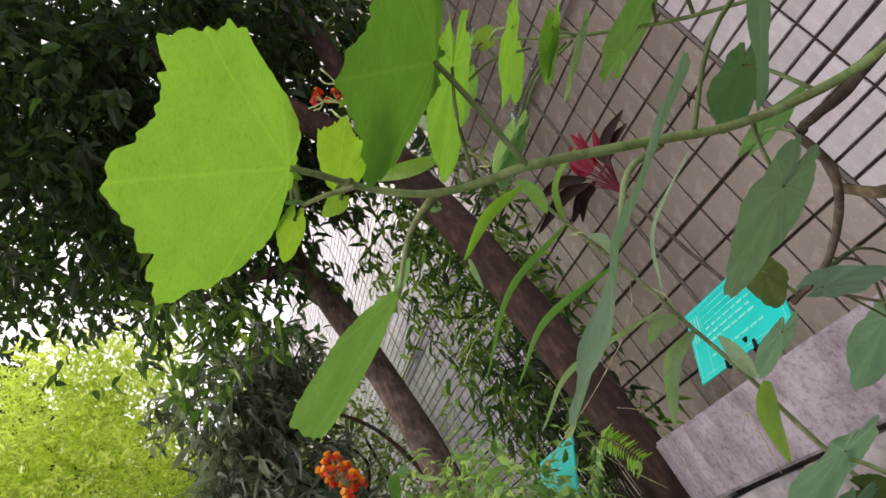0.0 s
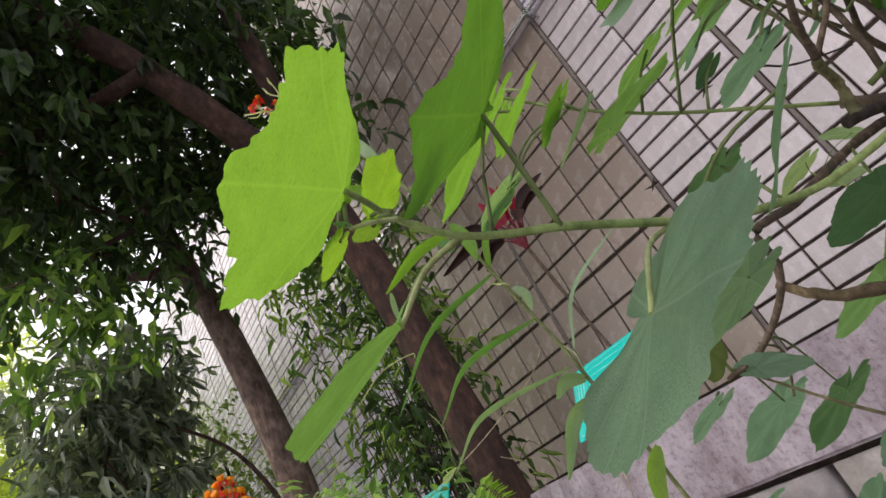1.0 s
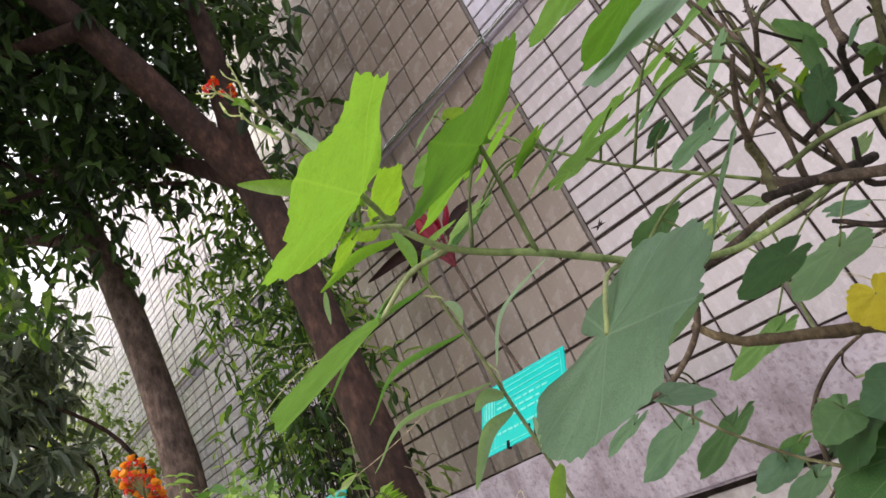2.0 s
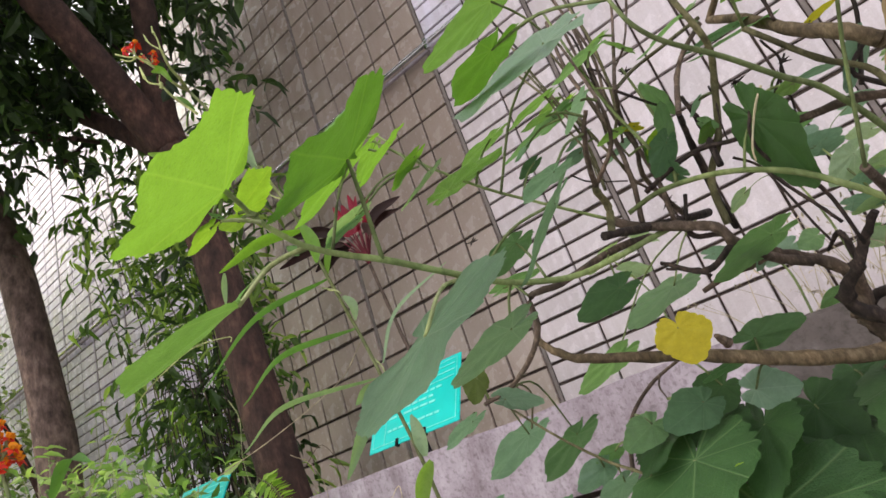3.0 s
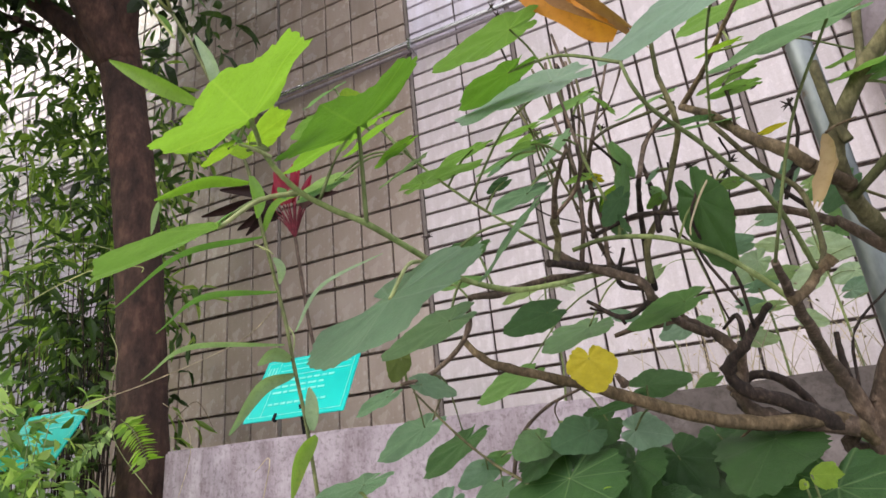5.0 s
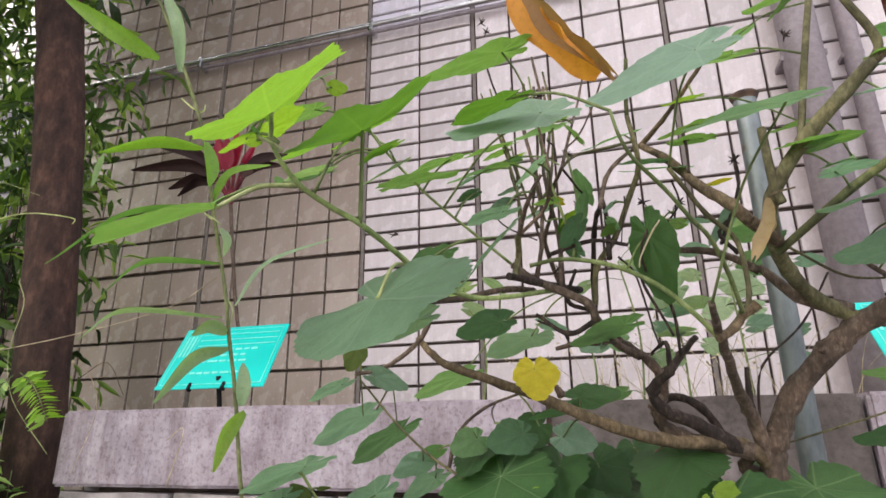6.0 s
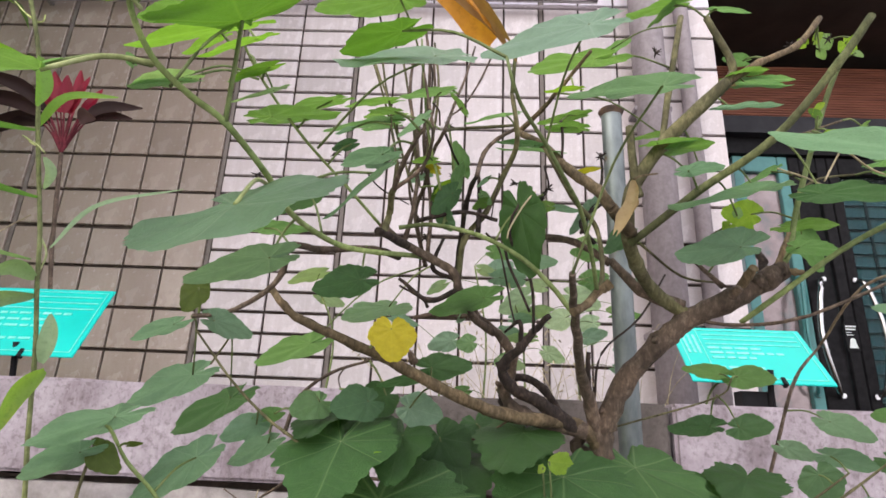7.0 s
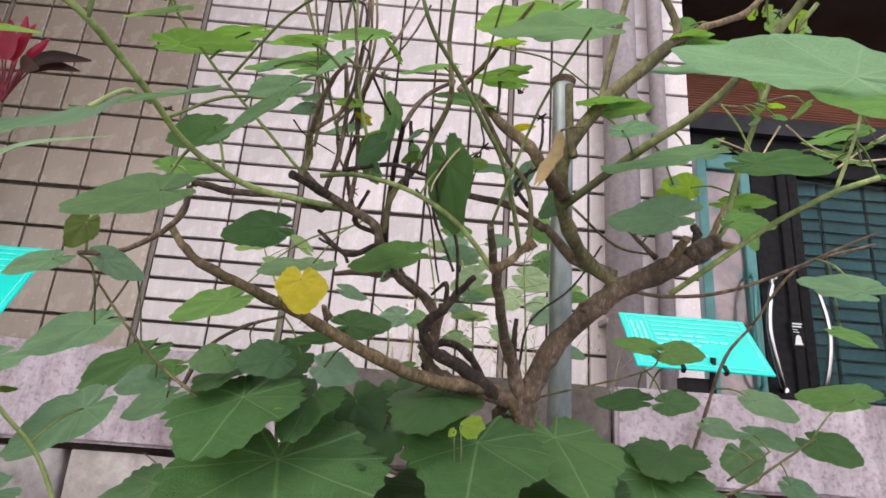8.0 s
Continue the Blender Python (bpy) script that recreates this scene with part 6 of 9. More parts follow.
leaf(shrub, "maple", (1.9772, -1.5500, 0.5021), (1.9419, -1.6116, 0.4826), (-0.0590, 0.0307, 0.0097), "leaf_deep", 13, (1.9892, -1.5200, 0.3421), "stem_pale", 0.0011)
leaf(shrub, "maple", (2.0836, -1.5300, 0.4617), (2.0830, -1.5770, 0.4409), (-0.0934, -0.0029, 0.0091), "leaf_dark", 14, (2.0956, -1.5000, 0.3017), "stem_pale", 0.0011)
leaf(shrub, "maple", (1.6045, -1.6500, 0.4612), (1.6072, -1.7048, 0.4374), (-0.0557, 0.0022, -0.0114), "leaf_dark", 15, (1.6165, -1.6200, 0.3012), "stem_pale", 0.0011)
leaf(shrub, "maple", (1.7215, -1.6000, 0.4593), (1.7486, -1.6575, 0.4337), (-0.0770, -0.0303, -0.0135), "leaf_deep", 16, (1.7335, -1.5700, 0.2993), "stem_pale", 0.0011)
branch(shrub, [(1.6139, -1.9215, 0.6747), (1.607, -1.910, 0.675), (1.6011, -1.9005, 0.6744), (1.600, -1.889, 0.669), (1.6035, -1.8774, 0.6618), (1.615, -1.868, 0.653), (1.6283, -1.8600, 0.6449), (1.637, -1.825, 0.637), (1.636, -1.785, 0.636), (1.644, -1.758, 0.634), (1.658, -1.734, 0.633), (1.675, -1.706, 0.639), (1.691, -1.678, 0.647), (1.705, -1.649, 0.655)], 0.0010, 0.0020, "stem_shoot", 0.05, 10, 299)
branch(shrub, [(1.590, -1.794, 0.754), (1.597, -1.753, 0.741), (1.620, -1.725, 0.715), (1.647, -1.697, 0.692), (1.670, -1.664, 0.674)], 0.0008, 0.0012, "stem_shoot", 0.06, 8, 301)
branch(shrub, [(1.682, -1.638, 0.658), (1.667, -1.671, 0.653), (1.636, -1.706, 0.640), (1.620, -1.721, 0.637), (1.617, -1.720, 0.619), (1.605, -1.719, 0.604), (1.585, -1.719, 0.592), (1.566, -1.726, 0.587)], 0.0027, 0.0013, "bark_twig", 0.12, 9, 302)
branch(shrub, [(1.717, -1.591, 0.667), (1.701, -1.644, 0.659), (1.690, -1.682, 0.654), (1.675, -1.713, 0.652)], 0.0032, 0.0026, "bark_dead", 0.14, 10, 303)
branch(shrub, [(1.678, -1.707, 0.652), (1.680, -1.695, 0.672), (1.683, -1.715, 0.678), (1.685, -1.719, 0.680)], 0.0026, 0.0021, "stem_olive", 0.10, 9, 304)
branch(shrub, [(1.685, -1.719, 0.680), (1.691, -1.735, 0.689), (1.699, -1.748, 0.699), (1.706, -1.751, 0.709)], 0.0018, 0.0012, "bark_twig", 0.14, 8, 305)
branch(shrub, [(1.685, -1.719, 0.680), (1.701, -1.721, 0.693), (1.708, -1.727, 0.703), (1.710, -1.731, 0.720), (1.705, -1.719, 0.750), (1.700, -1.711, 0.779)], 0.0014, 0.0009, "bark_twig", 0.12, 8, 306)
branch(shrub, [(1.699, -1.557, 0.676), (1.694, -1.588, 0.692), (1.691, -1.609, 0.711), (1.700, -1.632, 0.725), (1.706, -1.670, 0.731), (1.717, -1.710, 0.731)], 0.0022, 0.0014, "bark_twig", 0.12, 9, 307)
branch(shrub, [(1.717, -1.710, 0.731), (1.724, -1.664, 0.735), (1.733, -1.630, 0.734)], 0.0010, 0.0008, "bark_dead", 0.10, 6, 308)
branch(shrub, [(1.717, -1.710, 0.731), (1.725, -1.645, 0.771), (1.751, -1.637, 0.778), (1.775, -1.629, 0.785)], 0.0013, 0.0014, "stem_olive", 0.10, 7, 309)
branch(shrub, [(1.717, -1.710, 0.731), (1.723, -1.678, 0.774), (1.732, -1.651, 0.822), (1.739, -1.622, 0.872)], 0.0013, 0.0009, "bark_twig", 0.14, 7, 310)
branch(shrub, [(1.728, -1.585, 0.650), (1.730, -1.624, 0.668), (1.734, -1.649, 0.697), (1.738, -1.674, 0.705), (1.741, -1.701, 0.700)], 0.0024, 0.0016, "bark_dead", 0.16, 9, 311)
branch(shrub, [(1.741, -1.701, 0.700), (1.747, -1.667, 0.736), (1.758, -1.661, 0.753), (1.774, -1.658, 0.765)], 0.0018, 0.0016, "bark_twig", 0.12, 7, 312)
branch(shrub, [(1.730, -1.642, 0.642), (1.734, -1.647, 0.671), (1.750, -1.653, 0.692), (1.764, -1.663, 0.722), (1.771, -1.677, 0.735), (1.771, -1.689, 0.747), (1.767, -1.692, 0.775)], 0.0025, 0.0018, "stem_olive", 0.12, 10, 313)
branch(shrub, [(1.767, -1.692, 0.775), (1.768, -1.700, 0.795), (1.770, -1.710, 0.813)], 0.0018, 0.0015, "stem_deep", 0.08, 8, 314)
branch(shrub, [(1.751, -1.836, 0.700), (1.754, -1.838, 0.684), (1.760, -1.829, 0.675), (1.774, -1.811, 0.665), (1.787, -1.792, 0.654), (1.799, -1.768, 0.649), (1.811, -1.738, 0.635), (1.820, -1.712, 0.617)], 0.0008, 0.0015, "stem_green", 0.06, 9, 315)
branch(shrub, [(1.804, -1.713, 0.601), (1.815, -1.708, 0.608), (1.822, -1.706, 0.616)], 0.0030, 0.0022, "bark_tan", 0.12, 9, 316)
branch(shrub, [(1.780, -1.616, 0.786), (1.796, -1.656, 0.751), (1.810, -1.684, 0.716), (1.826, -1.701, 0.692), (1.836, -1.697, 0.681)], 0.0030, 0.0044, "bark_tan", 0.12, 10, 317)
branch(shrub, [(1.836, -1.697, 0.681), (1.848, -1.680, 0.678), (1.859, -1.665, 0.674)], 0.0044, 0.0046, "bark_tan", 0.10, 10, 318)
branch(shrub, [(1.780, -1.616, 0.786), (1.797, -1.640, 0.794), (1.810, -1.670, 0.799), (1.827, -1.700, 0.810)], 0.0024, 0.0014, "bark_tan", 0.14, 7, 319)
branch(shrub, [(1.660, -1.700, 0.798), (1.665, -1.700, 0.783), (1.675, -1.700, 0.758), (1.678, -1.700, 0.734), (1.684, -1.700, 0.709), (1.683, -1.700, 0.692)], 0.0009, 0.0006, "stem_olive", 0.12, 6, 320)
branch(shrub, [(1.675, -1.660, 0.837), (1.680, -1.660, 0.814), (1.685, -1.660, 0.787), (1.690, -1.660, 0.760), (1.693, -1.660, 0.732), (1.698, -1.660, 0.709)], 0.0010, 0.0008, "stem_olive", 0.12, 6, 321)
branch(shrub, [(1.694, -1.650, 0.841), (1.694, -1.650, 0.806), (1.694, -1.650, 0.778), (1.690, -1.650, 0.745), (1.687, -1.650, 0.724), (1.691, -1.650, 0.699), (1.698, -1.650, 0.685)], 0.0012, 0.0009, "bark_twig", 0.12, 6, 322)
branch(shrub, [(1.703, -1.660, 0.833), (1.706, -1.660, 0.788), (1.702, -1.660, 0.761), (1.702, -1.660, 0.735), (1.698, -1.660, 0.720)], 0.0012, 0.0009, "bark_twig", 0.12, 6, 323)
branch(shrub, [(1.751, -1.680, 0.816), (1.742, -1.680, 0.793), (1.730, -1.680, 0.771), (1.718, -1.680, 0.760)], 0.0009, 0.0007, "bark_twig", 0.12, 6, 324)
branch(shrub, [(1.707, -1.700, 0.760), (1.712, -1.700, 0.753), (1.713, -1.700, 0.741)], 0.0008, 0.0006, "bark_dead", 0.12, 6, 325)
branch(shrub, [(1.673, -1.660, 0.781), (1.678, -1.660, 0.754), (1.684, -1.660, 0.731)], 0.0008, 0.0006, "stem_olive", 0.12, 6, 326)
branch(shrub, [(1.806, -1.680, 0.760), (1.807, -1.680, 0.745), (1.806, -1.680, 0.728)], 0.0013, 0.0010, "bark_dead", 0.12, 6, 327)
branch(shrub, [(1.801, -1.620, 0.726), (1.799, -1.620, 0.715), (1.794, -1.620, 0.693)], 0.0009, 0.0007, "bark_dead", 0.12, 6, 328)
branch(shrub, [(1.760, -1.660, 0.723), (1.759, -1.660, 0.711), (1.756, -1.660, 0.698), (1.754, -1.660, 0.684)], 0.0007, 0.0005, "bark_dead", 0.12, 6, 329)
branch(shrub, [(1.656, -1.660, 0.719), (1.667, -1.660, 0.707), (1.690, -1.660, 0.694)], 0.0007, 0.0005, "bark_dead", 0.12, 6, 330)
branch(shrub, [(1.678, -1.690, 0.755), (1.700, -1.690, 0.752), (1.714, -1.690, 0.743)], 0.0008, 0.0006, "stem_green", 0.12, 6, 331)
branch(shrub, [(1.751, -1.640, 0.680), (1.761, -1.640, 0.668), (1.766, -1.640, 0.649), (1.771, -1.640, 0.621), (1.774, -1.640, 0.608)], 0.0009, 0.0007, "bark_dead", 0.12, 6, 332)
branch(shrub, [(1.779, -1.660, 0.700), (1.770, -1.660, 0.680), (1.765, -1.660, 0.665), (1.768, -1.660, 0.647), (1.776, -1.660, 0.629), (1.783, -1.660, 0.612)], 0.0013, 0.0010, "bark_dead", 0.12, 6, 333)
branch(shrub, [(1.783, -1.700, 0.690), (1.775, -1.700, 0.680), (1.765, -1.700, 0.662), (1.763, -1.700, 0.654)], 0.0007, 0.0005, "dry_straw", 0.12, 6, 334)
leaf(shrub, "kidney", (1.6397, -1.8639, 0.6057), (1.6820, -1.8908, 0.5972), (0.0458, 0.0530, 0.0562), "leaf_sage", 335, (1.6350, -1.8170, 0.6360), "stem_pale", 0.0009)
leaf(shrub, "heart", (1.6213, -1.7617, 0.6152), (1.5767, -1.7675, 0.5995), (-0.0004, 0.0279, -0.0091), "leaf_sage", 336, (1.6383, -1.7751, 0.6354), "stem_green", 0.0007)
leaf(shrub, "heart", (1.6880, -1.8050, 0.6500), (1.6650, -1.8210, 0.6170), (-0.0077, 0.0163, -0.0025), "leaf_sage", 337, (1.6354, -1.8020, 0.6360), "stem_green", 0.0007)
leaf(shrub, "heart", (1.6350, -1.7440, 0.6640), (1.6080, -1.7390, 0.6540), (0.0063, 0.0315, -0.0012), "leaf_dark", 338, (1.6480, -1.7511, 0.6337), "stem_green", 0.0007)
leaf(shrub, "heart", (1.6840, -1.7770, 0.6760), (1.6590, -1.7630, 0.6750), (0.0124, 0.0224, 0.0032), "leaf_grey", 339, (1.6990, -1.7480, 0.6990), "stem_green", 0.0007)
leaf(shrub, "heart", (1.6850, -1.7590, 0.8030), (1.6320, -1.7720, 0.7850), (-0.0136, 0.0430, 0.0089), "leaf_light", 340, (1.7000, -1.7110, 0.7790), "stem_green", 0.0007)
leaf(shrub, "heart", (1.6970, -1.8270, 0.7220), (1.6600, -1.8000, 0.7260), (0.0214, 0.0276, 0.0115), "leaf_fresh", 341, (1.7510, -1.8360, 0.7000), "stem_green", 0.0007)
leaf(shrub, "heart", (1.6393, -1.7304, 0.7406), (1.6023, -1.7198, 0.7380), (0.0065, 0.0248, 0.0084), "leaf_light", 342, (1.6167, -1.7290, 0.7187), "stem_green", 0.0007)
leaf(shrub, "heart", (1.6130, -1.7850, 0.7280), (1.5900, -1.7840, 0.7190), (-0.0006, 0.0145, 0.0032), "leaf_bright", 343, (1.5970, -1.7530, 0.7410), "stem_green", 0.0007)
leaf(shrub, "heart", (1.6145, -1.7760, 0.7177), (1.5945, -1.7888, 0.7009), (-0.0050, 0.0072, 0.0005), "leaf_pale", 344, (1.5950, -1.7647, 0.7447), "stem_green", 0.0007)
leaf(shrub, "heart", (1.6190, -1.8520, 0.7030), (1.5620, -1.8420, 0.6970), (0.0032, 0.0258, 0.0130), "leaf_bright", 345, (1.5996, -1.8586, 0.6637), "stem_green", 0.0007)
leaf(shrub, "heart", (1.6090, -1.8000, 0.7360), (1.5750, -1.8000, 0.7230), (-0.0030, 0.0161, 0.0079), "leaf_bright", 346, (1.5900, -1.7940, 0.7540), "stem_green", 0.0007)
leaf(shrub, "heart", (1.6710, -1.5870, 0.6290), (1.6440, -1.6360, 0.6070), (-0.0483, 0.0213, 0.0119), "leaf_mid", 347, (1.7124, -1.6061, 0.6647), "stem_green", 0.0007)
leaf(shrub, "heart", (1.5980, -1.5560, 0.6000), (1.5450, -1.5340, 0.5830), (0.0197, 0.0434, -0.0052), "leaf_mid", 348, (1.6990, -1.5570, 0.6760), "stem_green", 0.0007)
leaf(shrub, "heart", (1.5230, -1.5280, 0.5510), (1.4610, -1.4930, 0.5160), (0.0280, 0.0524, 0.0027), "leaf_dark", 349, (1.5823, -1.7200, 0.5913), "stem_green", 0.0007)
leaf(shrub, "heart", (1.5170, -1.6010, 0.5640), (1.4710, -1.6040, 0.5390), (0.0058, 0.0386, -0.0153), "leaf_grey", 350, (1.5660, -1.7260, 0.5870), "stem_green", 0.0007)
leaf(shrub, "heart", (1.6730, -1.7000, 0.7610), (1.6410, -1.7000, 0.7560), (-0.0014, 0.0243, 0.0088), "leaf_light", 351, (1.6736, -1.7000, 0.7616), "stem_green", 0.0007)
leaf(shrub, "heart", (1.6700, -1.6900, 0.7500), (1.6240, -1.6900, 0.7410), (-0.0027, 0.0347, 0.0138), "leaf_mid", 352, (1.6780, -1.6900, 0.7550), "stem_green", 0.0007)
leaf(shrub, "heart", (1.7130, -1.7000, 0.7700), (1.6810, -1.7000, 0.7650), (-0.0011, 0.0248, 0.0073), "leaf_mid", 353, (1.7070, -1.7000, 0.7600), "stem_green", 0.0007)
leaf(shrub, "heart", (1.6040, -1.7800, 0.7290), (1.5870, -1.7800, 0.7200), (-0.0026, 0.0144, 0.0049), "leaf_light", 354, (1.5940, -1.7706, 0.7466), "stem_green", 0.0007)
leaf(shrub, "heart", (1.7880, -1.6600, 0.7490), (1.7570, -1.6600, 0.7520), (0.0006, 0.0241, 0.0064), "leaf_dark", 355, (1.7960, -1.6560, 0.7510), "stem_green", 0.0007)
leaf(shrub, "heart", (1.8200, -1.6700, 0.7710), (1.7890, -1.6700, 0.7640), (-0.0010, 0.0250, 0.0046), "leaf_light", 356, (1.8060, -1.6800, 0.7600), "stem_green", 0.0007)
leaf(shrub, "heart", (1.8170, -1.6800, 0.7890), (1.7930, -1.6800, 0.7860), (-0.0008, 0.0183, 0.0062), "leaf_young", 357, (1.8149, -1.6786, 0.8021), "stem_green", 0.0007)
leaf(shrub, "heart", (1.9050, -1.6200, 0.7850), (1.8790, -1.6200, 0.7810), (-0.0006, 0.0206, 0.0041), "leaf_light", 358, (1.8063, -1.6614, 0.7976), "stem_green", 0.0007)
leaf(shrub, "heart", (1.6810, -1.6800, 0.7600), (1.6600, -1.6800, 0.7530), (-0.0018, 0.0168, 0.0053), "leaf_young", 359, (1.6811, -1.6900, 0.7546), "stem_green", 0.0007)
leaf(shrub, "heart", (1.7300, -1.6800, 0.7680), (1.7190, -1.6800, 0.7840), (0.0002, 0.0155, 0.0001), "leaf_light", 360, (1.7283, -1.6800, 0.7694), "stem_green", 0.0007)
leaf(shrub, "heart", (1.6720, -1.6600, 0.7640), (1.6470, -1.6600, 0.7590), (-0.0010, 0.0198, 0.0048), "leaf_mid", 361, (1.6759, -1.6600, 0.7656), "stem_green", 0.0007)
leaf(shrub, "heart", (1.6760, -1.6600, 0.7410), (1.6590, -1.6600, 0.7370), (-0.0004, 0.0139, 0.0017), "leaf_grey", 362, (1.6814, -1.6600, 0.7409), "stem_green", 0.0007)
leaf(shrub, "heart", (1.7170, -1.6700, 0.7930), (1.6960, -1.6700, 0.7880), (-0.0014, 0.0161, 0.0060), "leaf_light", 363, (1.7256, -1.6703, 0.7877), "stem_green", 0.0007)
leaf(shrub, "heart", (1.7100, -1.6600, 0.7260), (1.7000, -1.6600, 0.7290), (-0.0010, 0.0076, -0.0033), "leaf_yellow", 364, (1.7043, -1.6591, 0.7293), "stem_green", 0.0007)
leaf(shrub, "heart", (1.7650, -1.6600, 0.7760), (1.7300, -1.6600, 0.7670), (-0.0029, 0.0265, 0.0112), "leaf_mid", 365, (1.7740, -1.6580, 0.7650), "stem_green", 0.0007)
leaf(shrub, "heart", (1.7510, -1.6600, 0.7180), (1.7420, -1.6600, 0.7110), (0.0008, 0.0090, -0.0010), "leaf_grey", 366, (1.7596, -1.6600, 0.7179), "stem_green", 0.0007)
leaf(shrub, "heart", (1.6680, -1.6600, 0.7300), (1.6530, -1.6600, 0.7260), (0.0014, 0.0112, -0.0053), "leaf_grey", 367, (1.6831, -1.6600, 0.7343), "stem_green", 0.0007)
leaf(shrub, "heart", (1.6990, -1.6400, 0.7280), (1.6760, -1.6400, 0.7210), (-0.0007, 0.0191, 0.0024), "leaf_grey", 368, (1.7009, -1.6374, 0.7259), "stem_green", 0.0007)
leaf(shrub, "heart", (1.7960, -1.6700, 0.7380), (1.7560, -1.6700, 0.7400), (0.0006, 0.0294, 0.0127), "leaf_mid", 369, (1.8020, -1.6680, 0.7360), "stem_green", 0.0007)
leaf(shrub, "heart", (1.8190, -1.6800, 0.7540), (1.7930, -1.6800, 0.7540), (0.0000, 0.0208, 0.0013), "leaf_light", 370, (1.8064, -1.6800, 0.7536), "stem_green", 0.0007)
leaf(shrub, "heart", (1.6660, -1.6600, 0.7760), (1.6480, -1.6600, 0.7710), (-0.0005, 0.0148, 0.0018), "leaf_light", 371, (1.6737, -1.6600, 0.7771), "stem_green", 0.0007)
leaf(shrub, "heart", (1.7150, -1.6600, 0.7080), (1.7070, -1.6600, 0.6950), (0.0087, 0.0067, -0.0053), "leaf_fresh", 372, (1.6980, -1.6600, 0.7090), "stem_green", 0.0007)
leaf(shrub, "heart", (1.7490, -1.6600, 0.6980), (1.7390, -1.6600, 0.6920), (0.0039, 0.0055, -0.0065), "leaf_fresh", 373, (1.7520, -1.6544, 0.6963), "stem_green", 0.0007)
leaf(shrub, "heart", (1.7990, -1.6600, 0.6960), (1.7870, -1.6600, 0.6950), (0.0007, 0.0054, -0.0079), "leaf_light", 374, (1.7790, -1.6600, 0.7000), "stem_green", 0.0007)
leaf(shrub, "heart", (1.7100, -1.7200, 0.7020), (1.6960, -1.7200, 0.7010), (0.0001, 0.0112, -0.0010), "leaf_light", 375, (1.7070, -1.7261, 0.7016), "stem_green", 0.0007)
leaf(shrub, "heart", (1.7030, -1.7400, 0.7220), (1.6870, -1.7400, 0.7090), (-0.0010, 0.0164, 0.0012), "leaf_grey", 376, (1.7100, -1.7310, 0.7200), "stem_green", 0.0007)
leaf(shrub, "heart", (1.6870, -1.7600, 0.7150), (1.6700, -1.7600, 0.7150), (0.0000, 0.0134, 0.0023), "leaf_light", 377, (1.7040, -1.7501, 0.7061), "stem_green", 0.0007)
leaf(shrub, "heart", (1.6480, -1.7000, 0.7370), (1.6360, -1.7000, 0.7320), (-0.0006, 0.0103, 0.0015), "leaf_grey", 378, (1.6771, -1.7000, 0.7409), "stem_green", 0.0007)
leaf(shrub, "heart", (1.6490, -1.7000, 0.7240), (1.6350, -1.7000, 0.7190), (0.0014, 0.0111, -0.0040), "leaf_dark", 379, (1.6354, -1.7090, 0.7019), "stem_green", 0.0007)
leaf(shrub, "heart", (1.5940, -1.7000, 0.6560), (1.6250, -1.7000, 0.6570), (-0.0001, -0.0246, 0.0030), "leaf_mid", 380, (1.6200, -1.7210, 0.6370), "stem_green", 0.0007)
leaf(shrub, "heart", (1.6020, -1.7400, 0.7210), (1.6490, -1.7400, 0.7250), (0.0007, -0.0368, -0.0085), "leaf_light", 381, (1.6101, -1.7370, 0.7261), "stem_green", 0.0007)
leaf(shrub, "hero", (1.7941, -1.6680, 0.5101), (1.8104, -1.6680, 0.5092), (0.0010, -0.0007, 0.0168), "leaf_young", 214, (1.7981, -1.6560, 0.4501), "stem_green", 0.0007)
leaf(shrub, "heart", (1.7897, -1.6680, 0.5061), (1.7867, -1.6680, 0.5025), (-0.0043, 0.0004, 0.0035), "leaf_young", 215, (1.7937, -1.6560, 0.4461), "stem_green", 0.0007)
leaf(shrub, "heart", (1.6829, -1.6800, 0.5086), (1.6758, -1.6800, 0.5054), (0.0035, 0.0008, -0.0078), "leaf_young", 216, (1.6428, -1.6600, 0.4857), "stem_green", 0.0007)
leaf(shrub, "heart", (1.6668, -1.6360, 0.5459), (1.6439, -1.6600, 0.5372), (-0.0155, 0.0049, 0.0271), "leaf_dark", 217, (1.6426, -1.6250, 0.5550), "stem_green", 0.0007)
leaf(shrub, "heart", (1.6774, -1.6160, 0.5521), (1.6580, -1.6400, 0.5392), (-0.0169, -0.0002, 0.0257), "leaf_deep", 218, (1.6633, -1.6250, 0.5772), "stem_green", 0.0007)
leaf(shrub, "heart", (1.6831, -1.6060, 0.5145), (1.7016, -1.6300, 0.4924), (-0.0355, -0.0091, -0.0199), "leaf_low", 219, (1.6761, -1.6200, 0.4802), "stem_green", 0.0007)
leaf(shrub, "heart", (1.7193, -1.5960, 0.5233), (1.7377, -1.6200, 0.4956), (-0.0422, -0.0066, -0.0223), "leaf_deep", 220, (1.7220, -1.6000, 0.5136), "stem_green", 0.0007)
leaf(shrub, "heart", (1.7484, -1.5860, 0.5352), (1.7543, -1.6100, 0.5122), (-0.0348, -0.0021, -0.0067), "leaf_deep", 221, (1.7527, -1.6000, 0.5266), "stem_green", 0.0007)
leaf(shrub, "heart", (1.6331, -1.6460, 0.5433), (1.6194, -1.6700, 0.5334), (-0.0194, 0.0034, 0.0185), "leaf_mid", 222, (1.6216, -1.6375, 0.5522), "stem_green", 0.0007)
seed_head(shrub, (1.801, -1.640, 0.720), 0.0058, 905)
seed_head(shrub, (1.796, -1.640, 0.711), 0.0058, 895)
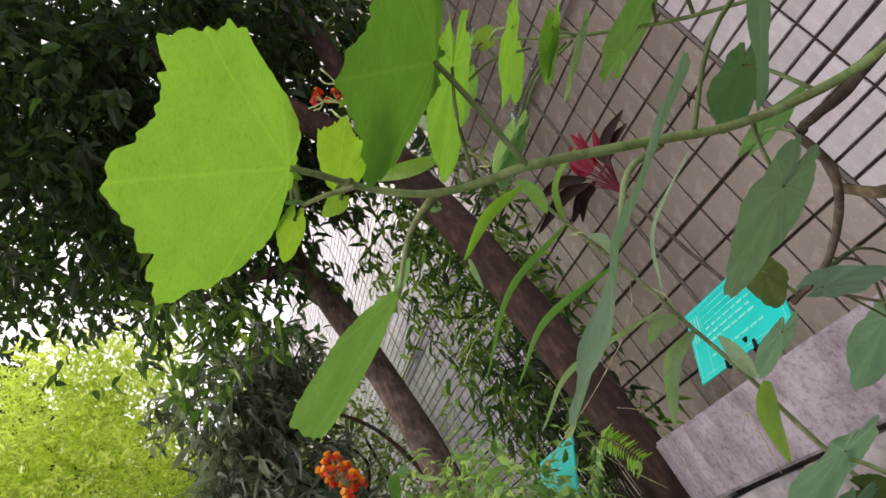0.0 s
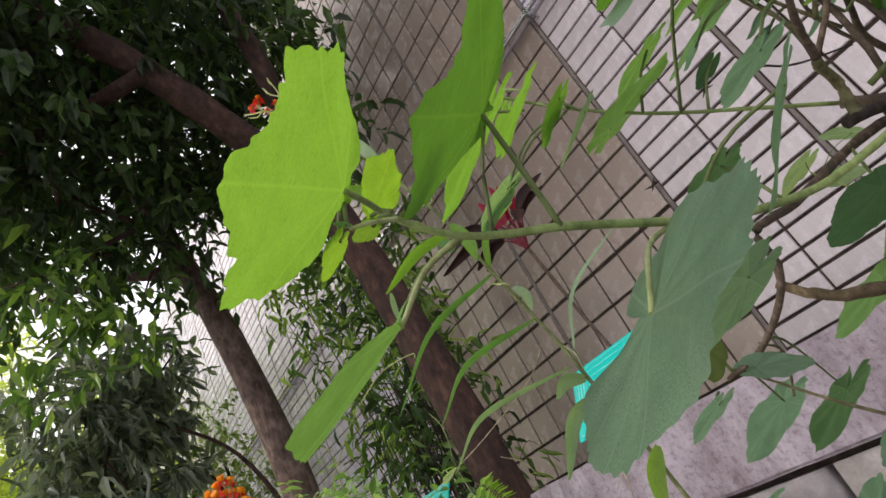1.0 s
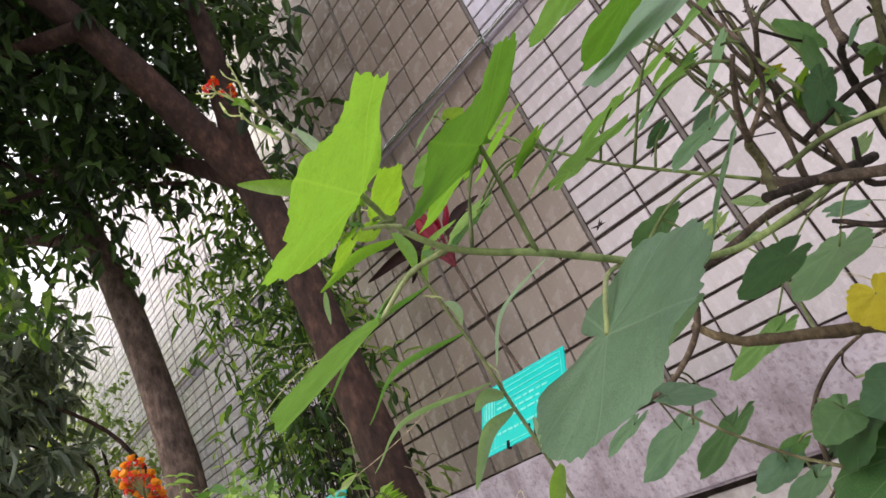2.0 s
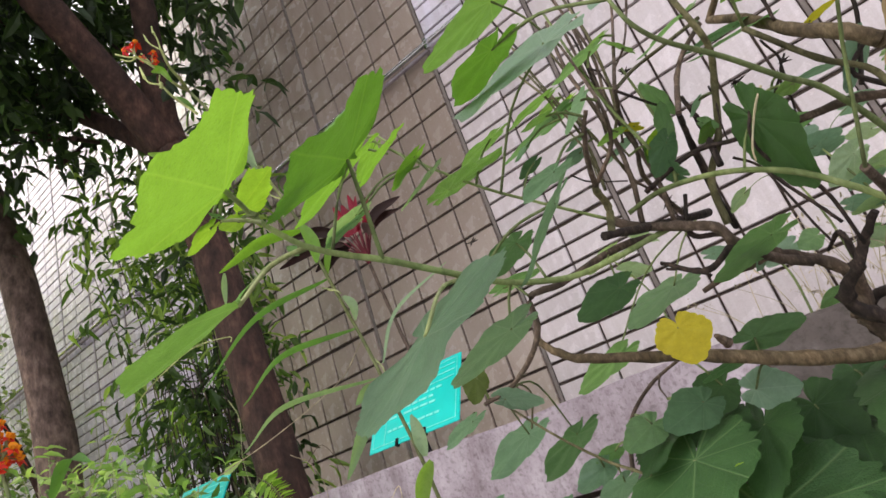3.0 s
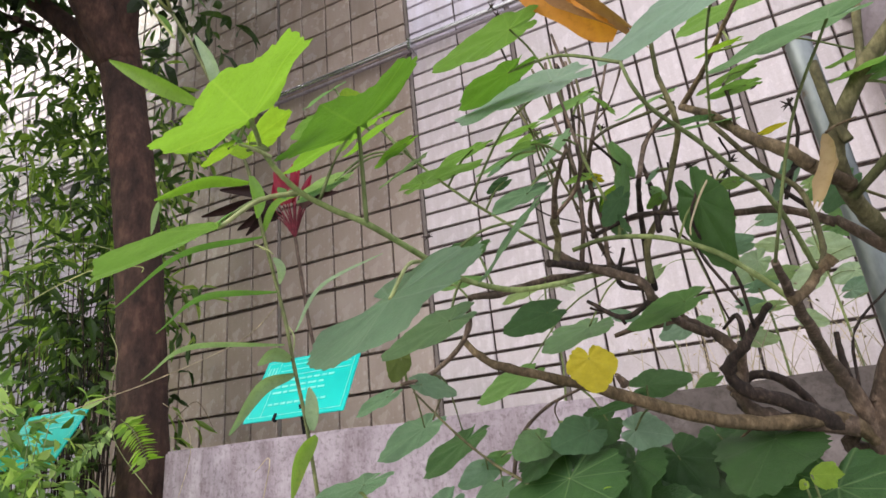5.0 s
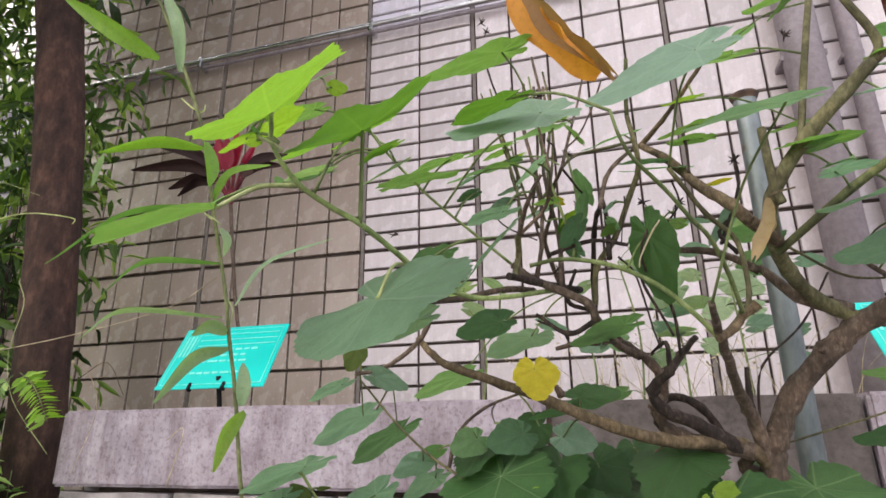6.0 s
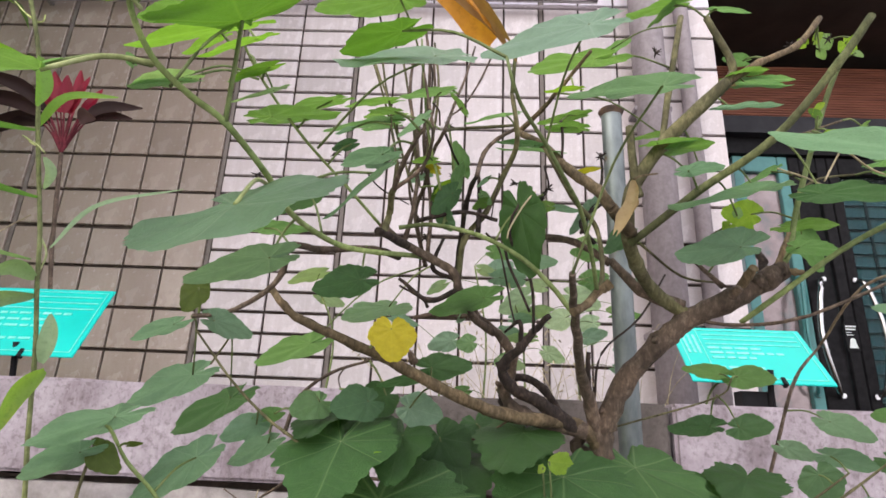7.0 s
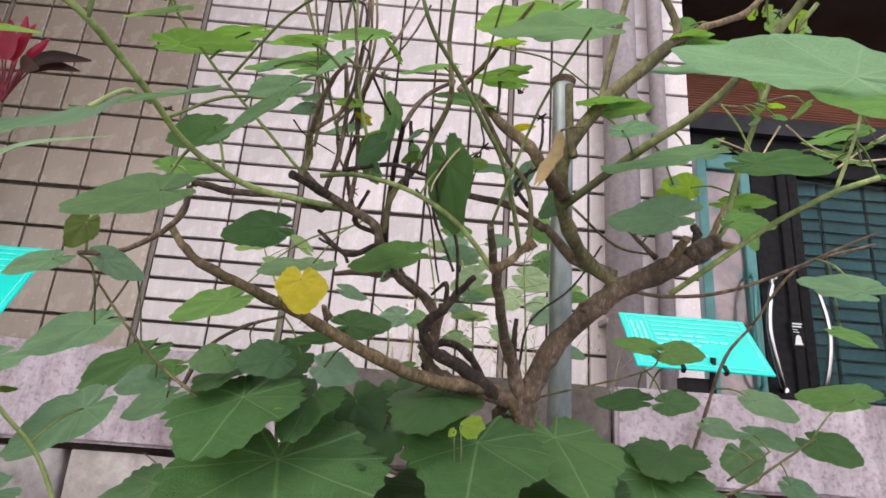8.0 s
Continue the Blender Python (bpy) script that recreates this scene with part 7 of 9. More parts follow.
seed_head(shrub, (1.829, -1.640, 0.772), 0.0058, 965)
seed_head(shrub, (1.846, -1.640, 0.751), 0.0058, 1000)
seed_head(shrub, (1.717, -1.640, 0.775), 0.0058, 735)
seed_head(shrub, (1.775, -1.640, 0.724), 0.0058, 850)
seed_head(shrub, (2.004, -1.640, 0.738), 0.0058, 1330)
seed_head(shrub, (1.899, -1.640, 0.856), 0.0058, 1100)
seed_head(shrub, (2.053, -1.640, 0.874), 0.0058, 1395)
seed_head(shrub, (2.018, -1.640, 0.866), 0.0058, 1330)
seed_head(shrub, (1.723, -1.640, 0.729), 0.0058, 740)
seed_head(shrub, (1.703, -1.640, 0.674), 0.0058, 690)
seed_head(shrub, (1.638, -1.700, 0.716), 0.0050, 831)
seed_head(shrub, (1.583, -1.700, 0.697), 0.0050, 716)
seed_head(shrub, (1.659, -1.700, 0.879), 0.0050, 861)
seed_head(shrub, (1.663, -1.700, 0.869), 0.0050, 871)
seed_head(shrub, (1.704, -1.700, 0.799), 0.0050, 966)
seed_head(shrub, (1.723, -1.700, 0.842), 0.0050, 1001)
branch(shrub, [(1.658, -1.700, 0.853), (1.672, -1.690, 0.806), (1.703, -1.690, 0.802), (1.702, -1.680, 0.749)], 0.0009, 0.0008, "bark_dead", 0.10, 6, 87)
dry = thing("dried_leaf", "curled orange-brown dead leaf caught in the twigs", "dead leaf", (1.728, -1.770, 0.801))
curled_leaf(dry, (1.6941, -1.7720, 0.8572), (1.7475, -1.7520, 0.7751), 0.034, "leaf_orange", 3, bend=(-0.0134, -0.0020, -0.0161))
curled_leaf(dry, (1.7032, -1.7770, 0.8345), (1.7542, -1.7570, 0.7721), 0.0215, "leaf_rust", 8, bend=(-0.0038, -0.0020, -0.0084), ragged=0.22)
dry = thing("dried_leaf", "small withered tan leaf hanging from a twig", "dead leaf", (1.831, -1.750, 0.660))
curled_leaf(dry, (1.8344, -1.7570, 0.6740), (1.8203, -1.7620, 0.6394), 0.0110, "leaf_brown", 5, ragged=0.12)

# ---------------------------------------------------------------- milkweed beside the shrub
milkweed = thing("milkweed", "slender milkweed with narrow leaves and orange-red flowers", "flower plant", (1.290, -1.470, 0.000))
branch(milkweed, [(1.335, -1.450, -0.030), (1.325, -1.450, 0.285), (1.310, -1.460, 0.436), (1.302, -1.470, 0.510), (1.290, -1.475, 0.596), (1.278, -1.480, 0.660), (1.269, -1.485, 0.719), (1.252, -1.490, 0.791), (1.243, -1.500, 0.847), (1.225, -1.510, 0.942), (1.195, -1.525, 1.035), (1.148, -1.540, 1.151), (1.095, -1.550, 1.251)], 0.0024, 0.0024, "stem_milkweed", 0.06, 8, 88, "stem")
branch(milkweed, [(1.095, -1.550, 1.251), (1.114, -1.575, 1.251), (1.129, -1.600, 1.253), (1.145, -1.620, 1.265)], 0.0027, 0.0019, "stem_flower", 0.05, 7, 89, "stem")
branch(milkweed, [(1.095, -1.550, 1.251), (1.102, -1.575, 1.248), (1.101, -1.610, 1.271), (1.095, -1.630, 1.285)], 0.0024, 0.0018, "stem_flower", 0.05, 7, 90, "stem")
branch(milkweed, [(1.103, -1.547, 1.198), (1.098, -1.570, 1.217), (1.102, -1.590, 1.224), (1.099, -1.600, 1.240)], 0.0021, 0.0016, "stem_flower", 0.05, 7, 91, "stem")
branch(milkweed, [(1.145, -1.620, 1.265), (1.144, -1.622, 1.283), (1.143, -1.625, 1.296)], 0.0013, 0.0010, "stem_flower", 0.05, 7, 92, "pedicel")
branch(milkweed, [(1.145, -1.620, 1.265), (1.126, -1.622, 1.289), (1.121, -1.625, 1.300)], 0.0012, 0.0009, "stem_flower", 0.05, 7, 93, "pedicel")
branch(milkweed, [(1.095, -1.630, 1.285), (1.077, -1.635, 1.297), (1.054, -1.640, 1.318)], 0.0014, 0.0013, "stem_flower", 0.05, 7, 94, "pedicel")
branch(milkweed, [(1.095, -1.630, 1.285), (1.074, -1.630, 1.293), (1.058, -1.635, 1.307)], 0.0014, 0.0012, "stem_flower", 0.05, 7, 95, "pedicel")
branch(milkweed, [(1.095, -1.630, 1.285), (1.089, -1.630, 1.299), (1.083, -1.630, 1.312)], 0.0014, 0.0012, "stem_flower", 0.05, 7, 96, "pedicel")
branch(milkweed, [(1.099, -1.600, 1.240), (1.070, -1.600, 1.265), (1.058, -1.600, 1.284)], 0.0015, 0.0012, "stem_flower", 0.05, 7, 97, "pedicel")
branch(milkweed, [(1.099, -1.600, 1.240), (1.097, -1.600, 1.250), (1.101, -1.600, 1.258)], 0.0012, 0.0012, "stem_flower", 0.05, 7, 98, "pedicel")
branch(milkweed, [(1.101, -1.610, 1.271), (1.095, -1.612, 1.286), (1.084, -1.615, 1.308)], 0.0015, 0.0012, "stem_flower", 0.05, 7, 99, "pedicel")
branch(milkweed, [(1.143, -1.625, 1.296), (1.140, -1.625, 1.303), (1.139, -1.625, 1.314)], 0.0021, 0.0009, "stem_flower", 0.05, 7, 100, "bud")
branch(milkweed, [(1.121, -1.625, 1.300), (1.118, -1.625, 1.308), (1.115, -1.625, 1.317)], 0.0018, 0.0009, "stem_flower", 0.05, 7, 101, "bud")
branch(milkweed, [(1.058, -1.600, 1.284), (1.054, -1.600, 1.297), (1.049, -1.600, 1.313)], 0.0028, 0.0013, "stem_flower", 0.05, 7, 102, "bud")
branch(milkweed, [(1.098, -1.600, 1.233), (1.100, -1.600, 1.237), (1.100, -1.600, 1.243)], 0.0029, 0.0027, "stem_flower", 0.05, 7, 103, "bud")
blade(milkweed, (1.1221, -1.6000, 1.2397), (1.1135, -1.6050, 1.2553), (1.0953, -1.6100, 1.2636), 0.0124, (-0.925, 0.378, -0.031), "blade_bright")
blade(milkweed, (1.1149, -1.5900, 1.2381), (1.1133, -1.6000, 1.2577), (1.1011, -1.6100, 1.2717), 0.0125, (-0.992, 0.063, 0.107), "blade_bright")
blade(milkweed, (1.0982, -1.5470, 1.2101), (1.0987, -1.5600, 1.2221), (1.0785, -1.5700, 1.2420), 0.0137, (-0.984, 0.180, 0.015), "blade_mid")
blade(milkweed, (1.1473, -1.5300, 1.0711), (1.0891, -1.5600, 1.1111), (1.0004, -1.5800, 1.1767), 0.0336, (-0.870, 0.388, -0.303), "blade_bright")
blade(milkweed, (1.1854, -1.5250, 1.0430), (1.1959, -1.5500, 1.0974), (1.1627, -1.5600, 1.1679), 0.0267, (-0.977, 0.042, 0.208), "blade_pale")
blade(milkweed, (1.2261, -1.5100, 0.9239), (1.1880, -1.5500, 0.9216), (1.1260, -1.5800, 0.8986), 0.0247, (-0.545, 0.784, -0.299), "blade_bright")
blade(milkweed, (1.2305, -1.5100, 0.9317), (1.2517, -1.5200, 0.8879), (1.2605, -1.5300, 0.8532), 0.0216, (0.270, 0.891, 0.365), "blade_bright")
blade(milkweed, (1.1218, -1.5700, 0.9011), (1.1143, -1.5700, 0.8816), (1.1122, -1.5700, 0.8555), 0.0117, (-0.097, 0.978, 0.183), "blade_pale")
blade(milkweed, (1.2585, -1.4900, 0.7620), (1.2780, -1.6300, 0.7250), (1.3270, -1.7260, 0.6630), 0.0110, (-0.720, 0.420, -0.450), "blade_mid")
blade(milkweed, (1.2666, -1.4850, 0.6912), (1.2410, -1.6100, 0.6790), (1.2880, -1.7070, 0.6290), 0.0105, (-0.720, 0.420, -0.450), "blade_pale")
blade(milkweed, (1.2420, -1.5000, 0.8410), (1.2070, -1.6000, 0.7990), (1.2030, -1.6830, 0.7130), 0.0135, (-0.720, 0.420, -0.450), "blade_mid")
blade(milkweed, (1.2847, -1.4850, 0.7045), (1.3092, -1.4600, 0.7652), (1.3940, -1.4400, 0.7979), 0.0090, (-0.685, 0.305, 0.662), "blade_pale")
blade(milkweed, (1.2735, -1.4800, 0.6712), (1.2624, -1.5000, 0.6793), (1.2451, -1.5100, 0.6657), 0.0240, (-0.396, 0.620, -0.678), "blade_pale")
blade(milkweed, (1.2771, -1.4800, 0.6528), (1.2429, -1.5000, 0.6401), (1.2106, -1.5200, 0.5858), 0.0239, (-0.032, 0.855, -0.518), "blade_pale")
blade(milkweed, (1.3003, -1.4750, 0.5820), (1.3063, -1.4800, 0.6084), (1.3003, -1.4800, 0.6330), 0.0234, (-1.000, 0.016, 0.008), "blade_pale")
blade(milkweed, (1.3019, -1.4700, 0.5753), (1.2929, -1.4900, 0.5498), (1.2882, -1.5000, 0.5080), 0.0249, (0.218, 0.925, -0.312), "blade_tan")
blade(milkweed, (1.2570, -1.4950, 0.8087), (1.2633, -1.4900, 0.7929), (1.2626, -1.4900, 0.7716), 0.0179, (0.132, 0.925, 0.355), "blade_pale")
blade(milkweed, (1.2429, -1.5000, 0.8426), (1.2528, -1.4800, 0.8949), (1.3079, -1.4700, 0.9042), 0.0170, (-0.663, 0.172, 0.728), "blade_bright")
branch(milkweed, [(1.229, -1.500, 0.833), (1.251, -1.500, 0.820), (1.261, -1.500, 0.811)], 0.0011, 0.0008, "stem_pale", 0.05, 5, 104, "tendril")
branch(milkweed, [(1.269, -1.485, 0.719), (1.278, -1.480, 0.700), (1.276, -1.480, 0.680)], 0.0013, 0.0010, "stem_pale", 0.05, 5, 105, "tendril")
branch(milkweed, [(1.2100, -1.5050, 0.9850), (1.1920, -1.5050, 0.9970), (1.1730, -1.5050, 1.0150)], 0.0014, 0.0008, "stem_flower", 0.05, 6, 510, "tendril")
branch(milkweed, [(1.2100, -1.5050, 0.9850), (1.2160, -1.5050, 0.9870), (1.2160, -1.5050, 0.9960)], 0.0014, 0.0008, "stem_flower", 0.05, 6, 511, "tendril")
branch(milkweed, [(1.2330, -1.4950, 0.8310), (1.2380, -1.4950, 0.8260), (1.2440, -1.4950, 0.8230)], 0.0014, 0.0008, "stem_flower", 0.05, 6, 512, "tendril")
flower_head(milkweed, (1.096, -1.632, 1.287), (-0.25, -0.35, 0.80), 0.030, 3, 17)
flower_head(milkweed, (1.105, -1.612, 1.273), (-0.15, -0.35, 0.80), 0.024, 3, 19)
milkweed_low = thing("milkweed", "milkweed with a dense orange-red flower cluster", "flower plant", (1.10, -1.80, 0.0))
branch(milkweed_low, [(1.13, -1.74, 0.0), (1.12, -1.78, 0.35), (1.104, -1.833, 0.683)], 0.0032, 0.0018, "stem_green", 0.05, 8, 97, "stem")
flower_head(milkweed_low, (1.104, -1.833, 0.693), (-0.1, -0.3, 0.9), 0.031, 24, 23)
blade(milkweed_low, (1.1180, -1.8000, 0.6455), (1.1605, -1.8000, 0.6730), (1.2030, -1.8000, 0.6605), 0.017, (-0.00, 1.00, 0.3), "blade_mid")
blade(milkweed_low, (1.1180, -1.8000, 0.6005), (1.1043, -1.7598, 0.6280), (1.0905, -1.7196, 0.6155), 0.017, (-0.95, -0.32, 0.3), "blade_mid")
blade(milkweed_low, (1.1180, -1.8000, 0.5555), (1.0844, -1.8260, 0.5830), (1.0508, -1.8520, 0.5705), 0.017, (0.61, -0.79, 0.3), "blade_mid")
blade(milkweed_low, (1.1180, -1.8000, 0.5105), (1.1535, -1.8234, 0.5380), (1.1890, -1.8468, 0.5255), 0.017, (0.55, 0.83, 0.3), "blade_mid")
blade(milkweed_low, (1.1180, -1.8000, 0.4655), (1.1287, -1.7589, 0.4930), (1.1394, -1.7177, 0.4805), 0.017, (-0.97, 0.25, 0.3), "blade_mid")

# ---------------------------------------------------------------- ti plant in the planter
ti = thing("ti_plant", "ti plant with crimson young leaves and dark maroon old ones", "plant", (0.60, -0.60, 0.54))
branch(ti, [(0.695, -0.620, 0.735), (0.652, -0.625, 0.931), (0.625, -0.630, 1.104), (0.606, -0.637, 1.252)], 0.0053, 0.0059, "bark_twig", 0.12, 8, 106, "stem")
TI_NODE = (0.606, -0.637, 1.252)


def ti_leaf(base, mid, tip, width, across, material, seed):
    """A leaf on its own crimson stalk, rising from the head of the stem."""
    b = Vector(base)
    half = (Vector(TI_NODE) + b) / 2 + Vector((0, 0, 0.008))
    branch(ti, [TI_NODE, tuple(half), base], 0.0038, 0.0022, "ti_stalk", 0.05, 6, seed, "stalk")
    blade(ti, base, mid, tip, width, across, material)


ti_leaf((0.584, -0.652, 1.372), (0.572, -0.665, 1.43), (0.548, -0.672, 1.494), 0.044, (-0.999, 0.05, -0.2), "ti_red", 107)
ti_leaf((0.600, -0.660, 1.366), (0.606, -0.672, 1.41), (0.604, -0.690, 1.470), 0.050, (-0.994, -0.2, 0.112), "ti_red", 108)
ti_leaf((0.618, -0.652, 1.372), (0.633, -0.660, 1.42), (0.648, -0.660, 1.486), 0.044, (-0.939, 0.2, 0.334), "ti_red", 109)
ti_leaf((0.590, -0.625, 1.385), (0.582, -0.612, 1.43), (0.572, -0.600, 1.500), 0.042, (-0.966, -0.06, 0.25), "ti_red", 110)
ti_leaf((0.606, -0.632, 1.395), (0.608, -0.636, 1.45), (0.600, -0.640, 1.522), 0.040, (-0.968, -0.06, 0.244), "ti_red", 111)
ti_leaf((0.634, -0.640, 1.376), (0.655, -0.640, 1.41), (0.668, -0.625, 1.468), 0.034, (-0.859, -0.1, 0.50), "ti_red", 112)
ti_leaf((0.560, -0.640, 1.380), (0.528, -0.640, 1.43), (0.505, -0.610, 1.520), 0.034, (-0.99, 0.1, -0.1), "ti_red", 113)
ti_leaf((0.532, -0.648, 1.366), (0.430, -0.660, 1.412), (0.250, -0.700, 1.398), 0.056, (-0.599, 0.635, -0.488), "ti_dark", 114)
ti_leaf((0.545, -0.650, 1.378), (0.455, -0.660, 1.452), (0.310, -0.680, 1.492), 0.052, (-0.786, 0.453, -0.420), "ti_dark", 115)
ti_leaf((0.540, -0.625, 1.360), (0.440, -0.610, 1.382), (0.300, -0.580, 1.372), 0.046, (-0.512, 0.699, -0.499), "ti_dark", 116)
ti_leaf((0.528, -0.630, 1.345), (0.445, -0.615, 1.366), (0.360, -0.600, 1.330), 0.038, (-0.40, 0.80, -0.45), "ti_dark", 117)
ti_leaf((0.648, -0.645, 1.352), (0.715, -0.660, 1.385), (0.835, -0.680, 1.374), 0.040, (-0.594, -0.080, 0.800), "ti_dark", 118)
ti_leaf((0.652, -0.640, 1.346), (0.712, -0.640, 1.372), (0.800, -0.660, 1.352), 0.032, (-0.522, -0.042, 0.852), "ti_dark", 119)
ti_leaf((0.650, -0.660, 1.342), (0.690, -0.690, 1.344), (0.735, -0.715, 1.318), 0.048, (-0.35, -0.45, 0.82), "ti_dull", 120)

# ---------------------------------------------------------------- seedlings in the planter
seedling = thing("mallow_seedling", "pale young mallow growing in the planter soil", "plant", (1.78, -0.82, 0.54))
branch(seedling, [(1.783, -0.840, 0.552), (1.791, -0.850, 0.735), (1.763, -0.860, 0.893)], 0.0024, 0.0017, "stem_green", 0.05, 6, 110, "stem")
branch(seedling, [(1.874, -0.840, 0.556), (1.868, -0.850, 0.738), (1.837, -0.860, 0.857)], 0.0025, 0.0017, "stem_green", 0.05, 6, 111, "stem")
branch(seedling, [(1.986, -0.850, 0.560), (1.978, -0.860, 0.716), (1.969, -0.870, 0.859)], 0.0025, 0.0017, "stem_green", 0.05, 6, 112, "stem")
branch(seedling, [(1.691, -0.830, 0.549), (1.698, -0.840, 0.674), (1.684, -0.850, 0.731)], 0.0025, 0.0016, "stem_green", 0.05, 6, 113, "stem")
branch(seedling, [(2.222, -0.850, 0.569), (2.248, -0.860, 0.647), (2.293, -0.870, 0.681)], 0.0026, 0.0018, "stem_green", 0.05, 6, 114, "stem")
branch(seedling, [(1.450, -0.840, 0.539), (1.468, -0.850, 0.723), (1.421, -0.860, 0.843)], 0.0025, 0.0017, "stem_green", 0.05, 6, 115, "stem")
leaf(seedling, "heart", (1.7781, -0.8600, 0.8846), (1.8126, -0.8600, 0.8755), (0.0053, -0.0255, 0.0200), "leaf_pale", 223, (1.7666, -0.8587, 0.8733), "stem_green", 0.0007)
leaf(seedling, "heart", (1.8156, -0.8600, 0.8678), (1.8761, -0.8600, 0.8739), (-0.0031, -0.0471, 0.0301), "leaf_grey", 224, (1.8371, -0.8600, 0.8573), "stem_green", 0.0007)
leaf(seedling, "heart", (1.8716, -0.8600, 0.8255), (1.8158, -0.8600, 0.7919), (0.0254, 0.0342, -0.0421), "leaf_pale", 225, (1.8487, -0.8562, 0.8125), "stem_green", 0.0007)
leaf(seedling, "heart", (1.8315, -0.8600, 0.7490), (1.8788, -0.8600, 0.7364), (0.0062, -0.0379, 0.0234), "leaf_grey", 226, (1.8642, -0.8513, 0.7527), "stem_green", 0.0007)
leaf(seedling, "heart", (1.7189, -0.8600, 0.7270), (1.6694, -0.8600, 0.7110), (0.0131, 0.0222, -0.0404), "leaf_grey", 227, (1.6853, -0.8488, 0.7239), "stem_green", 0.0007)
leaf(seedling, "heart", (1.9725, -0.8600, 0.8308), (2.0310, -0.8600, 0.8081), (0.0205, -0.0177, 0.0530), "leaf_pale", 228, (1.9710, -0.8675, 0.8234), "stem_green", 0.0007)
leaf(seedling, "heart", (1.9569, -0.8600, 0.7836), (1.9110, -0.8600, 0.7674), (0.0161, 0.0070, -0.0458), "leaf_pale", 229, (1.9733, -0.8650, 0.7878), "stem_green", 0.0007)
leaf(seedling, "heart", (1.9908, -0.8600, 0.9543), (2.0356, -0.8600, 0.9610), (-0.0017, -0.0402, 0.0111), "leaf_pale", 230, (1.9687, -0.8700, 0.8591), "stem_green", 0.0007)
leaf(seedling, "heart", (1.6947, -0.8600, 0.8474), (1.6614, -0.8600, 0.8261), (0.0094, 0.0319, -0.0146), "leaf_pale", 231, (1.7701, -0.8575, 0.8536), "stem_green", 0.0007)
leaf(seedling, "heart", (2.0011, -0.8600, 0.7432), (2.0438, -0.8600, 0.7542), (-0.0086, -0.0214, 0.0334), "leaf_grey", 232, (1.9767, -0.8612, 0.7343), "stem_green", 0.0007)
leaf(seedling, "heart", (1.8260, -0.8600, 0.6853), (1.8725, -0.8600, 0.6777), (0.0051, -0.0294, 0.0315), "leaf_pale", 233, (1.7888, -0.8475, 0.6893), "stem_green", 0.0007)
leaf(seedling, "heart", (1.9170, -0.8600, 0.7095), (1.9539, -0.8600, 0.6923), (0.0142, -0.0166, 0.0304), "leaf_pale", 234, (1.8688, -0.8488, 0.7150), "stem_green", 0.0007)
leaf(seedling, "heart", (1.4261, -0.8600, 0.8637), (1.3592, -0.8600, 0.8409), (0.0031, 0.0643, -0.0091), "leaf_pale", 235, (1.4209, -0.8600, 0.8430), "stem_green", 0.0007)
leaf(seedling, "heart", (1.4363, -0.8600, 0.8133), (1.4871, -0.8600, 0.7951), (0.0109, -0.0377, 0.0304), "leaf_pale", 236, (1.4327, -0.8575, 0.8131), "stem_green", 0.0007)
leaf(seedling, "heart", (1.5087, -0.8600, 0.8537), (1.4664, -0.8600, 0.8831), (-0.0113, 0.0431, -0.0162), "leaf_pale", 237, (1.4268, -0.8587, 0.8280), "stem_green", 0.0007)
leaf(seedling, "heart", (1.5980, -0.8600, 0.7708), (1.6468, -0.8600, 0.7579), (0.0057, -0.0407, 0.0217), "leaf_grey", 238, (1.6835, -0.8500, 0.7310), "stem_green", 0.0007)
leaf(seedling, "heart", (1.7484, -0.8600, 0.6242), (1.7121, -0.8600, 0.6094), (0.0101, 0.0243, -0.0247), "leaf_mid", 239, (1.7858, -0.8438, 0.6209), "stem_green", 0.0007)
leaf(seedling, "heart", (2.0619, -0.8600, 0.6814), (2.1025, -0.8600, 0.6692), (0.0069, -0.0308, 0.0228), "leaf_grey", 240, (1.9799, -0.8575, 0.6773), "stem_green", 0.0007)
leaf(seedling, "heart", (1.8389, -0.8600, 0.6955), (1.8065, -0.8600, 0.6873), (0.0061, 0.0180, -0.0241), "leaf_mid", 241, (1.8696, -0.8475, 0.6923), "stem_green", 0.0007)
leaf(seedling, "heart", (1.8521, -0.8600, 0.7779), (1.8977, -0.8600, 0.7806), (-0.0011, -0.0376, 0.0187), "leaf_grey", 242, (1.8565, -0.8538, 0.7826), "stem_green", 0.0007)
leaf(seedling, "heart", (1.8067, -0.8600, 0.8859), (1.8480, -0.8600, 0.8995), (-0.0128, -0.0109, 0.0388), "leaf_grey", 243, (1.8371, -0.8600, 0.8573), "stem_green", 0.0007)
leaf(seedling, "heart", (2.0145, -0.8600, 0.7757), (1.9739, -0.8600, 0.7647), (0.0106, 0.0058, -0.0389), "leaf_pale", 244, (1.9744, -0.8637, 0.7699), "stem_green", 0.0007)
leaf(seedling, "heart", (2.0172, -0.8600, 0.8608), (2.0668, -0.8600, 0.8569), (0.0029, -0.0273, 0.0366), "leaf_mid", 245, (1.9687, -0.8700, 0.8591), "stem_green", 0.0007)
leaf(seedling, "heart", (2.0674, -0.8600, 0.7940), (2.1182, -0.8600, 0.7946), (-0.0002, -0.0436, 0.0168), "leaf_mid", 246, (1.9733, -0.8650, 0.7878), "stem_green", 0.0007)
leaf(seedling, "heart", (1.9153, -0.8600, 0.7941), (1.8600, -0.8600, 0.7904), (0.0015, 0.0459, -0.0221), "leaf_pale", 247, (1.9721, -0.8662, 0.8056), "stem_green", 0.0007)
